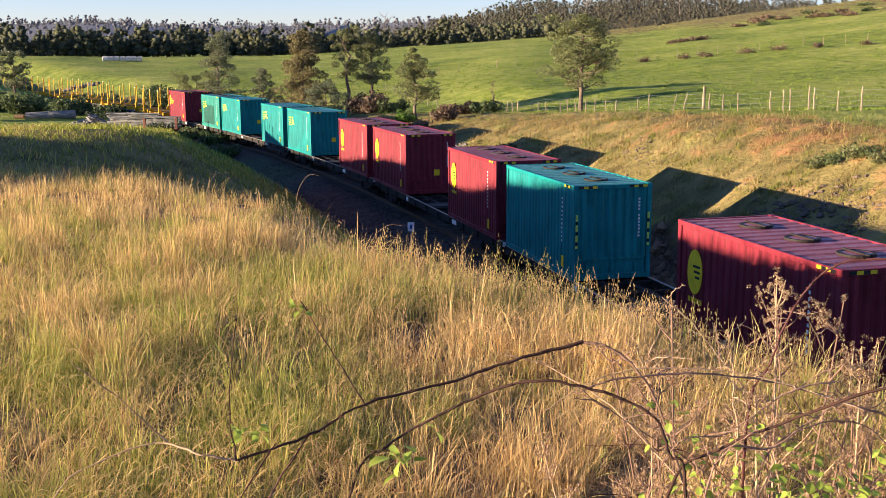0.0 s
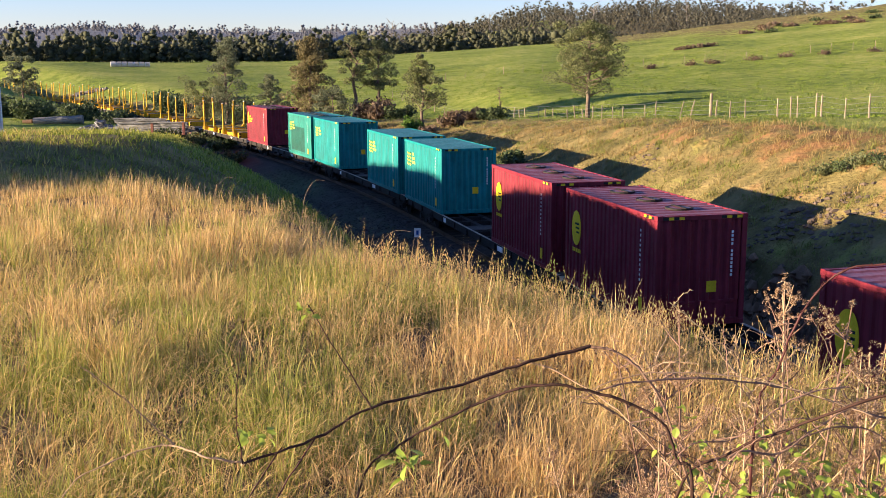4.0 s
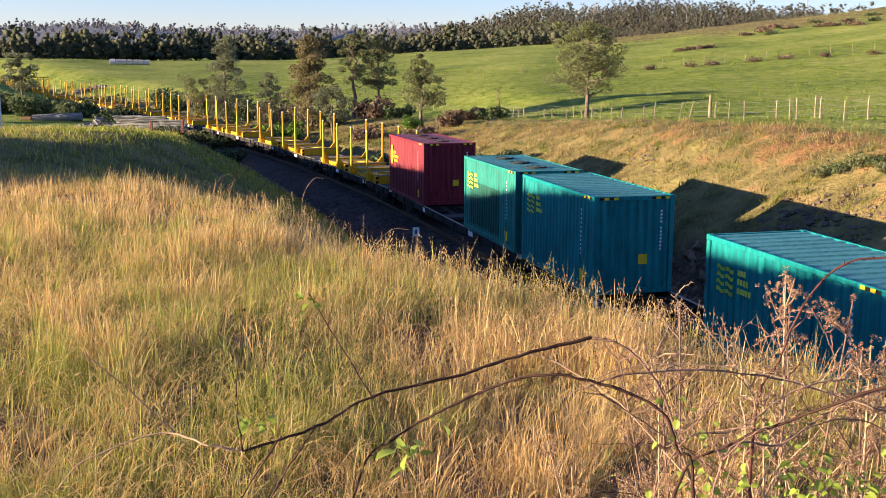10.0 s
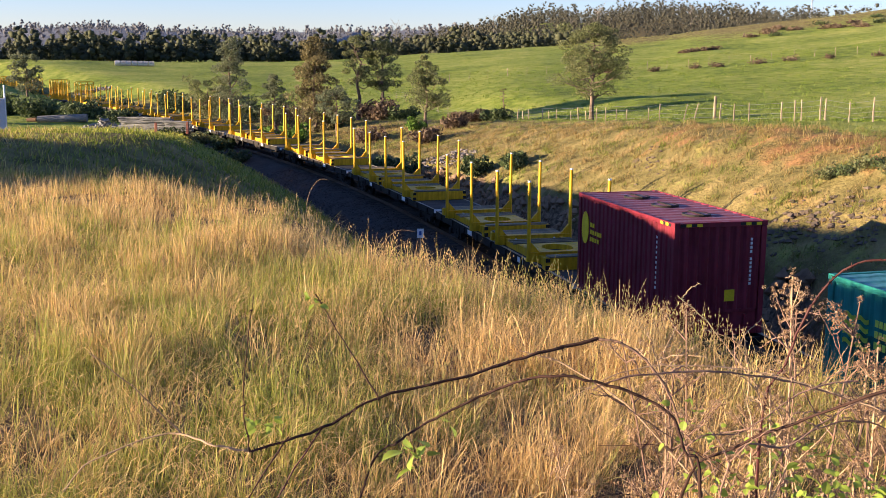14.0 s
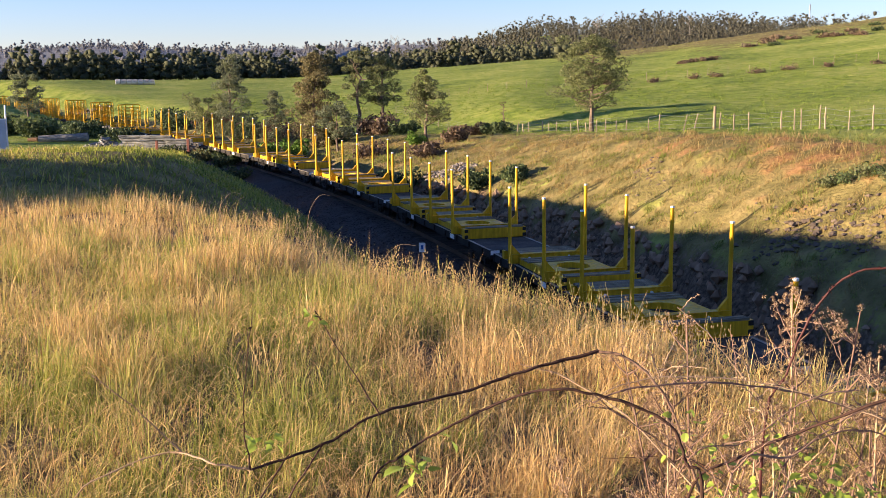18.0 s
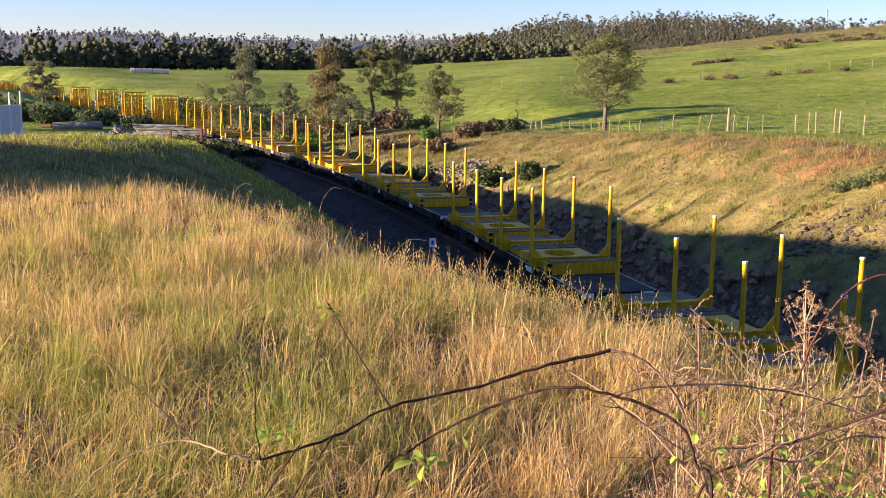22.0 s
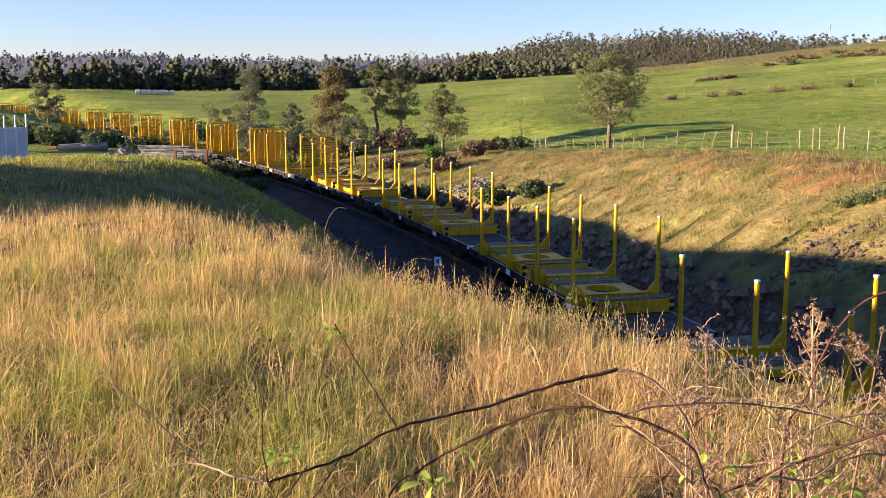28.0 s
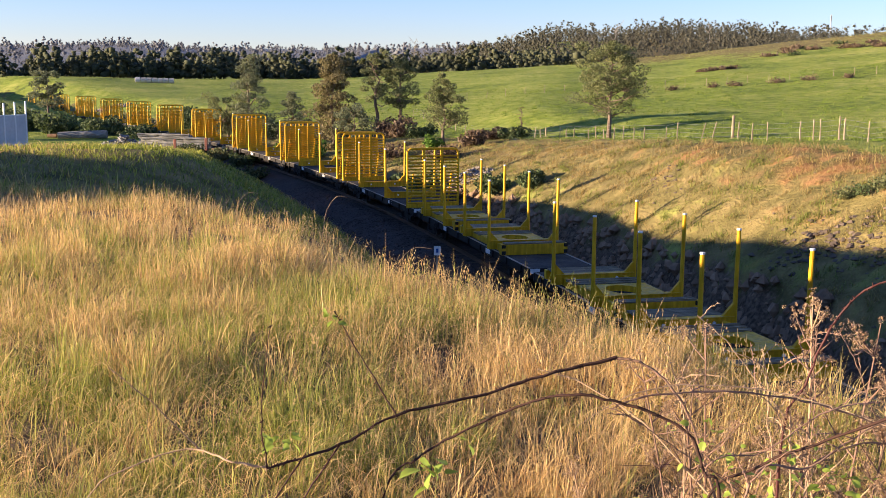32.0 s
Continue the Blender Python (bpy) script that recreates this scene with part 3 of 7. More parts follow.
def container(u, mat, words, hatches=False, hopper_end=False, logo="", post_marks=False, end_sign=False):
    c = thing("shipping_container", words, "container", "containers on the train")
    H, W2, L2 = TALL, WIDE / 2, LONG / 2
    for sx in (-1, 1):
        bm = ribbed(LONG - 0.3, H - 0.26, 0.276, 0.036)
        bmesh.ops.transform(bm, matrix=Matrix.Translation((sx * (W2 - 0.045), 0, 0.15)) @ Matrix.Rotation(radians(90 if sx > 0 else -90), 4, "Z"), verts=bm.verts)
        part("side_panel", bm, mat, c)
        part("top_rail", boxed(sx * W2 - 0.06 if sx > 0 else -W2, W2 if sx > 0 else -W2 + 0.06, -L2 + 0.16, L2 - 0.16, H - 0.12, H - 0.01, bevel=0.008), mat, c)
        part("bottom_rail", boxed(sx * W2 - 0.07 if sx > 0 else -W2, W2 if sx > 0 else -W2 + 0.07, -L2 + 0.16, L2 - 0.16, 0.0, 0.155, bevel=0.008), mat, c)
    for sy in (-1, 1):
        z0 = 0.62 if hopper_end and sy < 0 else 0.15
        bm = ribbed(WIDE - 0.28, H - 0.11 - z0, 0.27, 0.05, 0.3)
        bmesh.ops.transform(bm, matrix=Matrix.Translation((0, sy * (L2 - 0.06), z0)) @ Matrix.Rotation(radians(180 if sy > 0 else 0), 4, "Z"), verts=bm.verts)
        part("end_panel", bm, mat, c)
        y0, y1 = (L2 - 0.1, L2) if sy > 0 else (-L2, -L2 + 0.1)
        part("end_header", boxed(-W2 + 0.16, W2 - 0.16, y0, y1, H - 0.13, H - 0.01, bevel=0.008), mat, c)
        part("end_sill", boxed(-W2 + 0.16, W2 - 0.16, y0, y1, 0.0, 0.16, bevel=0.008), mat, c)
        for sx in (-1, 1):
            x0, x1 = (W2 - 0.15, W2) if sx > 0 else (-W2, -W2 + 0.15)
            yy0, yy1 = (L2 - 0.16, L2) if sy > 0 else (-L2, -L2 + 0.16)
            part("corner_post", boxed(x0 + 0.004, x1 - 0.004, yy0 + 0.004, yy1 - 0.004, 0.12, H - 0.12, bevel=0.01), mat, c)
            for z in (0.0, H - 0.12):
                part("corner_casting", boxed(x0 - 0.003, x1 + 0.003, yy0 - 0.003, yy1 + 0.003, z, z + 0.12, bevel=0.012), mat, c)
            if sy < 0:
                stripes(c, sx * (W2 + 0.001), -L2 + 0.46, "y")
                stripes(c, sx * (W2 - 0.44), -L2 - 0.001, "x")
    if hopper_end:
        bm = boxed(-W2 + 0.17, W2 - 0.17, -L2 + 0.055, -L2 + 0.1, 0.16, 0.62)
        part("discharge_flap", bm, mat, c)
        part("flap_bar", boxed(-W2 + 0.2, W2 - 0.2, -L2 + 0.01, -L2 + 0.054, 0.56, 0.63, bevel=0.006), mat, c)
        for x in (-0.75, 0.0, 0.75):
            part("flap_latch", boxed(x - 0.04, x + 0.04, -L2 + 0.005, -L2 + 0.054, 0.22, 0.5, bevel=0.006), mat, c)
    # roof: shallow cross ribs
    bm = ribbed(LONG - 0.2, WIDE - 0.13, 0.42, 0.024, 0.4)
    bmesh.ops.transform(bm, matrix=Matrix.Translation((WIDE / 2 - 0.065, 0, H - 0.045)) @ Matrix.Rotation(radians(90), 4, "Z") @ Matrix.Rotation(radians(-90), 4, "X"), verts=bm.verts)
    part("roof", bm, GLARE_BURGUNDY if mat == BURGUNDY else GLARE_TEAL, c)
    if hatches:
        for y in (-1.75, 0.0, 1.75):
            hatch(c, GLARE_BURGUNDY if mat == BURGUNDY else GLARE_TEAL, y)
    part("floor", boxed(-W2 + 0.08, W2 - 0.08, -L2 + 0.1, L2 - 0.1, 0.08, 0.15), STEEL, c)
    xs = -W2 - 0.002
    if logo == "oval":
        bm = disc(bmesh.new(), 0.42, 0.0, 0.012, 28)
        bmesh.ops.transform(bm, matrix=Matrix.Translation((xs, 2.15, 1.72)) @ Matrix.Diagonal((1, 0.78, 1.2, 1)) @ Matrix.Rotation(radians(-90), 4, "Y"), verts=bm.verts)
        mark = part("emblem", bm, LOGO_YELLOW, c, "yellow oval emblem with dark stripes")
        for k, (oy, oz, w) in enumerate(((-0.08, 0.10, 0.30), (-0.10, -0.02, 0.26), (-0.13, -0.14, 0.2))):
            bm = boxed(xs - 0.017, xs - 0.0125, 2.15 + oy - w / 2, 2.15 + oy + w / 2, 1.72 + oz, 1.72 + oz + 0.055)
            part("emblem_stripe", bm, DECAL_BLACK, mark)
        for k in range(5):
            part("lettering_bar", boxed(xs - 0.006, xs + 0.002, 2.42 - 0.13 * k - 0.085, 2.42 - 0.13 * k, 1.02, 1.13), LOGO_YELLOW, c)
    if logo == "oval_text":
        bm = disc(bmesh.new(), 0.40, 0.0, 0.012, 28)
        bmesh.ops.transform(bm, matrix=Matrix.Translation((xs, 2.45, 1.85)) @ Matrix.Diagonal((1, 0.62, 1.15, 1)) @ Matrix.Rotation(radians(-90), 4, "Y"), verts=bm.verts)
        part("emblem", bm, LOGO_YELLOW, c, "yellow oval emblem")
        for row, n in enumerate((2, 5, 4)):
            for k in range(n):
                part("lettering_bar", boxed(xs - 0.006, xs + 0.002, 2.10 - 0.17 * k - 0.12, 2.10 - 0.17 * k, 1.92 - 0.2 * row, 2.04 - 0.2 * row), LOGO_YELLOW, c)
    if logo == "waves":
        for row in range(4):
            for k in range(2):
                bm = bmesh.new()
                z, y0 = 2.12 - 0.16 * row, 2.50 - 0.36 * k
                pts = [(y0 - 0.32 * q / 6, 0.03 * math.sin(q / 6 * 2 * math.pi)) for q in range(7)]
                lo = [bm.verts.new((xs - 0.008, y, z + o)) for y, o in pts]
                hi = [bm.verts.new((xs - 0.008, y, z + o + 0.085)) for y, o in pts]
                for q in range(6):
                    bm.faces.new((lo[q], lo[q + 1], hi[q + 1], hi[q]))
                bmesh.ops.solidify(bm, geom=list(bm.faces), thickness=-0.01)
                part("emblem_wave", bm, LOGO_LIME, c)
        for row, n in enumerate((3, 4, 5)):
            for k in range(n):
                part("lettering_bar", boxed(xs - 0.006, xs + 0.002, 1.66 - 0.11 * k - 0.08, 1.66 - 0.11 * k, 2.12 - 0.19 * row, 2.24 - 0.19 * row), LOGO_LIME, c)
    if mat == PALE_TEAL:
        p = (LONG - 0.3) / 21
        bm = ribbed(13 * p, 1.62, p, 0.036)
        bmesh.ops.transform(bm, matrix=Matrix.Translation((-W2 + 0.041, 0, 0.30)) @ Matrix.Rotation(radians(-90), 4, "Z") @ Matrix.Translation((-0.548, 0, 0)), verts=bm.verts)
        part("painted_patch", bm, PATCH_GREEN, c, "dark green painted-out patch")
    # upright serial lettering that cannot be read, and small plates
    for k in range(11):
        part("serial_bar", boxed(xs - 0.006, xs + 0.002, -2.16, -2.105, 2.28 - 0.125 * k, 2.345 - 0.125 * k), DECAL_WHITE, c)
        part("serial_bar", boxed(0.79, 0.845, -L2 + 0.0, -L2 + 0.008, 2.30 - 0.10 * k - 0.08 * (k > 3), 2.365 - 0.10 * k - 0.08 * (k > 3)), DECAL_WHITE, c)
    part("data_plate", boxed(xs - 0.008, xs + 0.002, -2.30, -2.12, 0.28, 0.62), LOGO_YELLOW, c)
    if end_sign:
        part("warning_plate", boxed(0.16, 0.42, -L2 - 0.004, -L2 + 0.009, 0.84, 1.12), LOGO_YELLOW, c, "yellow warning plate")
    if post_marks:
        for sx in (-1, 1):
            for k in range(10):
                mat2 = DECAL_BLACK if k % 3 == 1 else LOGO_LIME
                part("post_mark", boxed(sx * (W2 - 0.10) - 0.035, sx * (W2 - 0.10) + 0.035, -L2 - 0.004, -L2 + 0.002, 0.95 + 0.1 * k, 1.035 + 0.1 * k), mat2, c)
    return ride(c, u + L2, DECK)


RED_WORDS = "burgundy corrugated steel container with roof hatches and a yellow emblem"
container(19.3, BURGUNDY, RED_WORDS, True, True, "oval", end_sign=True)
container(31.7, TEAL, "teal corrugated steel container with roof hatches and discharge flap", True, True, "", True)
container(38.9, BURGUNDY, RED_WORDS, True, True, "oval")
container(51.6, BURGUNDY, RED_WORDS, True, True, "oval", end_sign=True)
container(58.9, BURGUNDY, RED_WORDS, True, False, "oval")
container(71.7, TEAL, "teal corrugated steel container with lime wave emblem", False, False, "waves", end_sign=True)
container(79.0, TEAL, "teal corrugated steel container with lime wave emblem", False, False, "waves")
container(91.4, TEAL, "teal corrugated steel container with a plain ribbed roof", False, False, "waves", end_sign=True)
container(98.2, PALE_TEAL, "faded green-teal container with roof hatches", True, False, "waves")
container(110.3, BURGUNDY, "burgundy steel container with yellow emblem and lettering", True, True, "oval_text", end_sign=True)


def bogie_parts(w, y):
    """A two-axle bogie under wagon w."""
    for sx in (-1, 1):
        bm = boxed(sx * 0.86 - 0.06, sx * 0.86 + 0.06, y - 0.95, y + 0.95, 0.34, 0.56, bevel=0.02)
        box(bm, sx * 0.86 - 0.07, sx * 0.86 + 0.07, y - 0.22, y + 0.22, 0.20, 0.62)
        frame_ob = part("bogie_frame", bm, STEEL, w)
        for oy in (-0.8, 0.8):
            part("axle_box", boxed(sx * 0.9 - 0.09, sx * 0.9 + 0.09, y + oy - 0.12, y + oy + 0.12, 0.27, 0.52, bevel=0.02), STEEL, frame_ob)
    part("bogie_bolster", boxed(-0.8, 0.8, y - 0.2, y + 0.2, 0.42, 0.66, bevel=0.02), STEEL, w)
    for oy in (-0.8, 0.8):
        axle = part("axle", tube(bmesh.new(), ((-0.85, y + oy, 0.4), (0.85, y + oy, 0.4)), 0.07, 8), STEEL, w)
        for sx in (-1, 1):
            bm = disc(bmesh.new(), 0.4, -0.055, 0.055, 22)
            disc(bm, 0.43, -0.075 * sx, -0.05 * sx, 22)
            bmesh.ops.transform(bm, matrix=Matrix.Translation((sx * 0.56, y + oy, 0.41)) @ Matrix.Rotation(radians(90), 4, "Y"), verts=bm.verts)
            part("wheel", bm, STEEL, axle)


def wagon_base(name, words, length, solid):
    """A flat wagon, its base at rail level, with sills, cross bearers, deck, end plates, couplers and bogies."""
    w = thing(name, words, "wagon", "wagons of the train")
    h = length / 2
    for sx in (-1, 1):
        bm = boxed(sx * 1.16 - 0.06, sx * 1.16 + 0.06, -h, h, 0.74, 1.035, bevel=0.01)
        part("side_sill", bm, STEEL, w)
        part("sill_edge", boxed(sx * 1.19 - 0.045, sx * 1.19 + 0.045, -h, h, 1.036, 1.047), SILL_EDGE, w)
        n = int(length / 1.6)
        for k in range(n):
            y = -h + (k + 0.5) * length / n
            part("stake_pocket", boxed(sx * 1.225, sx * 1.28, y - 0.07, y + 0.07, 0.78, 1.0, bevel=0.01), STEEL, w)
        part("tread_rail", boxed(sx * 0.42 - 0.1, sx * 0.42 + 0.1, -h, h, 0.70, 0.99), STEEL, w)
    n = int(length / 1.2)
    for k in range(n + 1):
        y = -h + 0.1 + k * (length - 0.2) / n
        part("cross_bearer", boxed(-1.1, 1.1, y - 0.06, y + 0.06, 0.80, 1.0), STEEL, w)
    if solid:
        part("deck", boxed(-1.1, 1.1, -h, h, 1.0, 1.04), DECK_PLATE, w)
    else:
        for y0, y1 in ((-h, -h + 1.2), (h - 1.2, h), (-0.5, 0.5)):
            part("deck", boxed(-1.1, 1.1, y0, y1, 1.0, 1.04), DECK_PLATE, w)
    for sy in (-1, 1):
        part("headstock", boxed(-1.24, 1.24, sy * h - 0.06, sy * h + 0.06, 0.70, 1.04, bevel=0.01), STEEL, w)
        part("end_marker", boxed(-1.2, -0.85, sy * (h + 0.06) - 0.006, sy * (h + 0.06) + 0.006, 0.86, 1.03), CAP_WHITE, w, "white end marker plate")
        part("end_marker", boxed(0.75, 1.1, sy * (h + 0.06) - 0.006, sy * (h + 0.06) + 0.006, 0.86, 1.03), CAP_WHITE, w, "white end marker plate")
        bm = boxed(-0.10, 0.10, sy * h + (0.05 if sy > 0 else -0.42), sy * h + (0.42 if sy > 0 else -0.05), 0.68, 0.88, bevel=0.02)
        part("coupler", bm, STEEL, w)
        bogie_parts(w, sy * (h - 2.1))
    for k, y in enumerate((-h * 0.42, h * 0.35)):
        part("number_board", boxed(-1.235, -1.222, y - 0.28, y + 0.28, 0.80, 0.98), CAP_WHITE, w, "pale number board")
    part("brake_reservoir", tube(bmesh.new(), ((-0.55, -1.0, 0.52), (-0.55, 0.6, 0.52)), 0.2, 14), STEEL, w)
    part("handbrake_wheel", disc_ring(-1.26, h * 0.55, 0.72), STEEL, w)
    return w


def disc_ring(x, y, z):
    bm = disc(bmesh.new(), 0.24, -0.015, 0.015, 18, 0, 0, 0.20)
    box(bm, -0.2, 0.2, -0.015, 0.015, -0.01, 0.01)
    box(bm, -0.015, 0.015, -0.2, 0.2, -0.008, 0.008)
    bmesh.ops.transform(bm, matrix=Matrix.Translation((x, y, z)) @ Matrix.Rotation(radians(90), 4, "Y"), verts=bm.verts)
    return bm


FLAT_JOINTS = [18.35 + 19.85 * i for i in range(6)]
FLAT_JOINTS[-1] = 116.6
RACK_JOINTS = [116.6] + [115.7 + 17.215 * i for i in range(1, 9)]
END_JOINTS = [253.42 + 15.8 * i for i in range(11)]


def train_of(joints, name, words, solid):
    first, first_length = None, 0
    for a, b in zip(joints, joints[1:]):
        length = b - a - 0.75
        if first is None or abs(length - first_length) > 0.3:
            first, first_length = wagon_base(name, words, length, solid), length
            w = first
        else:
            w = copy_thing(first, Matrix())
        ride(w, (a + b) / 2, 0.0)


train_of(FLAT_JOINTS, "container_wagon", "dark skeletal flat wagon carrying steel containers", False)
train_of(RACK_JOINTS, "log_wagon", "dark flat wagon carrying empty yellow log racks", True)
train_of(END_JOINTS, "bulkhead_wagon", "dark flat wagon with yellow grid headboards", True)

BEAM = 0.34


def u_frame(parent, y, half=1.38, tall=2.69):
    """A log bolster: a cross beam with a round stanchion at each end."""
    bm = boxed(-half + 0.02, half - 0.02, y - 0.09, y + 0.09, 0.03, BEAM, bevel=0.012)
    bolster = part("bolster", bm, YELLOW, parent)
    part("bolster_flange", boxed(-half + 0.05, half - 0.05, y - 0.13, y + 0.13, BEAM, BEAM + 0.022), YELLOW, bolster)
    for x in (-0.7, 0.75):
        bm = disc(bmesh.new(), 0.05, -0.02, 0.02, 10)
        bmesh.ops.transform(bm, matrix=Matrix.Translation((x, y - 0.1, 0.2)) @ Matrix.Rotation(radians(90), 4, "X"), verts=bm.verts)
        part("bolt_cover", bm, CAP_WHITE, bolster)
    for sx in (-1, 1):
        x = sx * half
        post = part("stanchion", tube(bmesh.new(), ((x, y, 0.05), (x, y, 0.9), (x + sx * 0.01, y, tall - 0.05)), [0.075, 0.062, 0.055], 10), YELLOW, parent)
        part("stanchion_cap", disc(bmesh.new(), 0.062, tall - 0.05, tall, 10, x + sx * 0.01, y), CAP_WHITE, post, "white stanchion cap")
        bm = bmesh.new()
        v = [bm.verts.new(p) for p in ((x - sx * 0.05, y - 0.05, BEAM + 0.02), (x - sx * 0.36, y - 0.05, BEAM + 0.02), (x - sx * 0.05, y - 0.05, BEAM + 0.36))]
        w = [bm.verts.new(q.co + Vector((0, 0.1, 0))) for q in v]
        bm.faces.new(v), bm.faces.new(w[::-1])
        for k in range(3):
            bm.faces.new((v[k], w[k], w[(k + 1) % 3], v[(k + 1) % 3]))
        bmesh.ops.recalc_face_normals(bm, faces=bm.faces)
        part("gusset", bm, YELLOW, post)


def ring_plate(y0, y1, w):
    """A deck plate with a large oval opening and a raised rim."""
    bm = bmesh.new()
    n, cy, ry, rx = 32, (y0 + y1) / 2, (y1 - y0) / 2 * 0.74, w * 0.5
    inner, outer, rim = [], [], []
    for k in range(n):
        a = 2 * math.pi * k / n
        ca, sa = math.cos(a), math.sin(a)
        inner.append(bm.verts.new((rx * ca, cy + ry * sa, 0.30)))
        rim.append(bm.verts.new((rx * ca, cy + ry * sa, 0.12)))
        q = 1 / max(abs(ca), abs(sa))
        outer.append(bm.verts.new((w * ca * q, cy + (y1 - y0) / 2 * sa * q, 0.30)))
    for k in range(n):
        j = (k + 1) % n
        bm.faces.new((inner[k], inner[j], outer[j], outer[k]))
        bm.faces.new((rim[k], rim[j], inner[j], inner[k]))
    bmesh.ops.recalc_face_normals(bm, faces=bm.faces)
    return bm


PLANK_MESHES = []
for k in range(4):
    _bm = boxed(-1.16, 1.16, -0.085, 0.085, 0.0, 0.05, bevel=0.006)
    for _v in _bm.verts:
        _v.co.x += random.uniform(-0.05, 0.05)
        _v.co.z += random.uniform(-0.006, 0.006)
    _me = bpy.data.meshes.new("plank")
    _bm.to_mesh(_me)
    _bm.free()
    PLANK_MESHES.append(_me)


def log_rack():
    """A 20 ft log rack: frame, end beam, plate with an oval opening, two bolsters, planked ends."""
    r = thing("log_rack", "empty yellow steel log rack with upright stanchions and weathered planks", "log rack", "log racks on the train")
    for sx in (-1, 1):
        part("frame_rail", boxed(sx * 1.0 - 0.07, sx * 1.0 + 0.07, -3.0, 3.0, 0.0, 0.26, bevel=0.01), YELLOW, r)
    beam = part("end_beam", boxed(-1.3, 1.3, -3.03, -2.72, 0.0, 0.40, bevel=0.015), YELLOW, r)
    for x in (-1.22, 1.22):
        part("corner_fitting", boxed(x - 0.075, x + 0.075, -3.045, -2.9, 0.02, 0.16, bevel=0.01), STEEL, beam)
        part("corner_fitting", boxed(x - 0.075, x + 0.075, -3.045, -2.9, 0.26, 0.39, bevel=0.01), STEEL, beam)
    part("end_beam", boxed(-1.25, 1.25, 2.78, 3.03, 0.0, 0.30, bevel=0.015), YELLOW, r)
    u_frame(r, -1.65)
    u_frame(r, 1.75)
    part("ring_plate", ring_plate(-1.5, 0.2, 1.05), YELLOW, r, "yellow plate with a large oval opening")
    for k in range(7):
        part_of("plank", PLANK_MESHES[k % 4], PLANK, r, at=pose(0, 1.95 + 0.155 * k, 0.30))
    for k in range(2):
        part_of("plank", PLANK_MESHES[k + 1], PLANK, r, at=pose(0, -2.95 + 0.18 * k, 0.402))
    for k in range(3):
        part_of("plank", PLANK_MESHES[k], PLANK, r, at=pose(0, 0.5 + 0.3 * k, 0.25))
    return r


def headboard():
    """A grid headboard: a bent tube frame with uprights and many cross bars."""
    hb = thing("headboard", "yellow tubular steel grid headboard with rounded top corners", "headboard", "headboards on the train")
    w, t, r = 1.33, 2.95, 0.22
    pts = [(-w, 0, 0.0), (-w, 0, t - r)] + [(-w + r - r * math.cos(a), 0, t - r + r * math.sin(a)) for a in (0.4, 0.8, 1.2, 1.57)]
    pts += [(w - r + r * math.sin(a), 0, t - r + r * math.cos(a)) for a in (0.0, 0.4, 0.8, 1.2, 1.57)] + [(w, 0, 0.0)]
    part("hoop", tube(bmesh.new(), pts, 0.06, 8), YELLOW, hb)
    for x in (-0.47, 0.47):
        part("upright", boxed(x - 0.06, x + 0.06, -0.05, 0.05, 0.0, t - 0.05), YELLOW, hb)
    me = None
    for k in range(15):
        z = 0.24 + k * 0.168
        if me is None:
            me = bpy.data.meshes.new("cross_bar")
            bm = tube(bmesh.new(), ((-w, 0, 0), (w, 0, 0)), 0.046, 6)
            bm.to_mesh(me)
            bm.free()
        part_of("cross_bar", me, YELLOW, hb, at=pose(0, 0, z))
    part("sill_beam", boxed(-w - 0.02, w + 0.02, -0.10, 0.10, 0.0, 0.2, bevel=0.01), YELLOW, hb)
    for x in (-1.0, 1.0):
        part("brace", tube(bmesh.new(), ((x, 0.05, 1.7), (x, 0.7, 0.06)), 0.04, 6), YELLOW, hb)
    return hb


def single_bolster():
    b = thing("log_bolster", "yellow steel log bolster with two upright stanchions", "log bolster", "log bolsters on the train")
    u_frame(b, 0.0)
    return b


first_rack = log_rack()
racks = [first_rack] + [copy_thing(first_rack, Matrix()) for _ in range(15)]
for k in range(8):
    base = 115.7 + 17.215 * k
    ride(racks[2 * k], base + 6.14, DECK)
    ride(racks[2 * k + 1], base + 12.71, DECK)
PURPLE = plain("purple_spray_paint", (0.10, 0.02, 0.12), 0.6)
scrawl = new("spray_scrawl")
scrawl.parent = racks[10]
for k in range(5):
    x = -1.05 + 0.17 * k
    bm = bmesh.new()
    for q in range(3):
        tube(bm, ((x + 0.05 * q, -3.034, 0.08 + 0.05 * (q % 2)), (x + 0.03 + 0.05 * q, -3.034, 0.22), (x + 0.07 + 0.03 * q, -3.034, 0.33 - 0.04 * (k % 3))), 0.010, 4, False)
    part("spray_stroke", bm, PURPLE, scrawl)

first_board, first_bolster = headboard(), single_bolster()
board_free, bolster_free = [first_board], [first_bolster]


def take(pool, first):
    return pool.pop() if pool else copy_thing(first, Matrix())


for k, (a, b) in enumerate(zip(END_JOINTS, END_JOINTS[1:])):
    ride(take(board_free, first_board), a + 0.75, DECK)
    ride(take(board_free, first_board), b - 0.75, DECK)
    for o in (5.0, 10.8):
        ride(take(bolster_free, first_bolster), a + o, DECK)


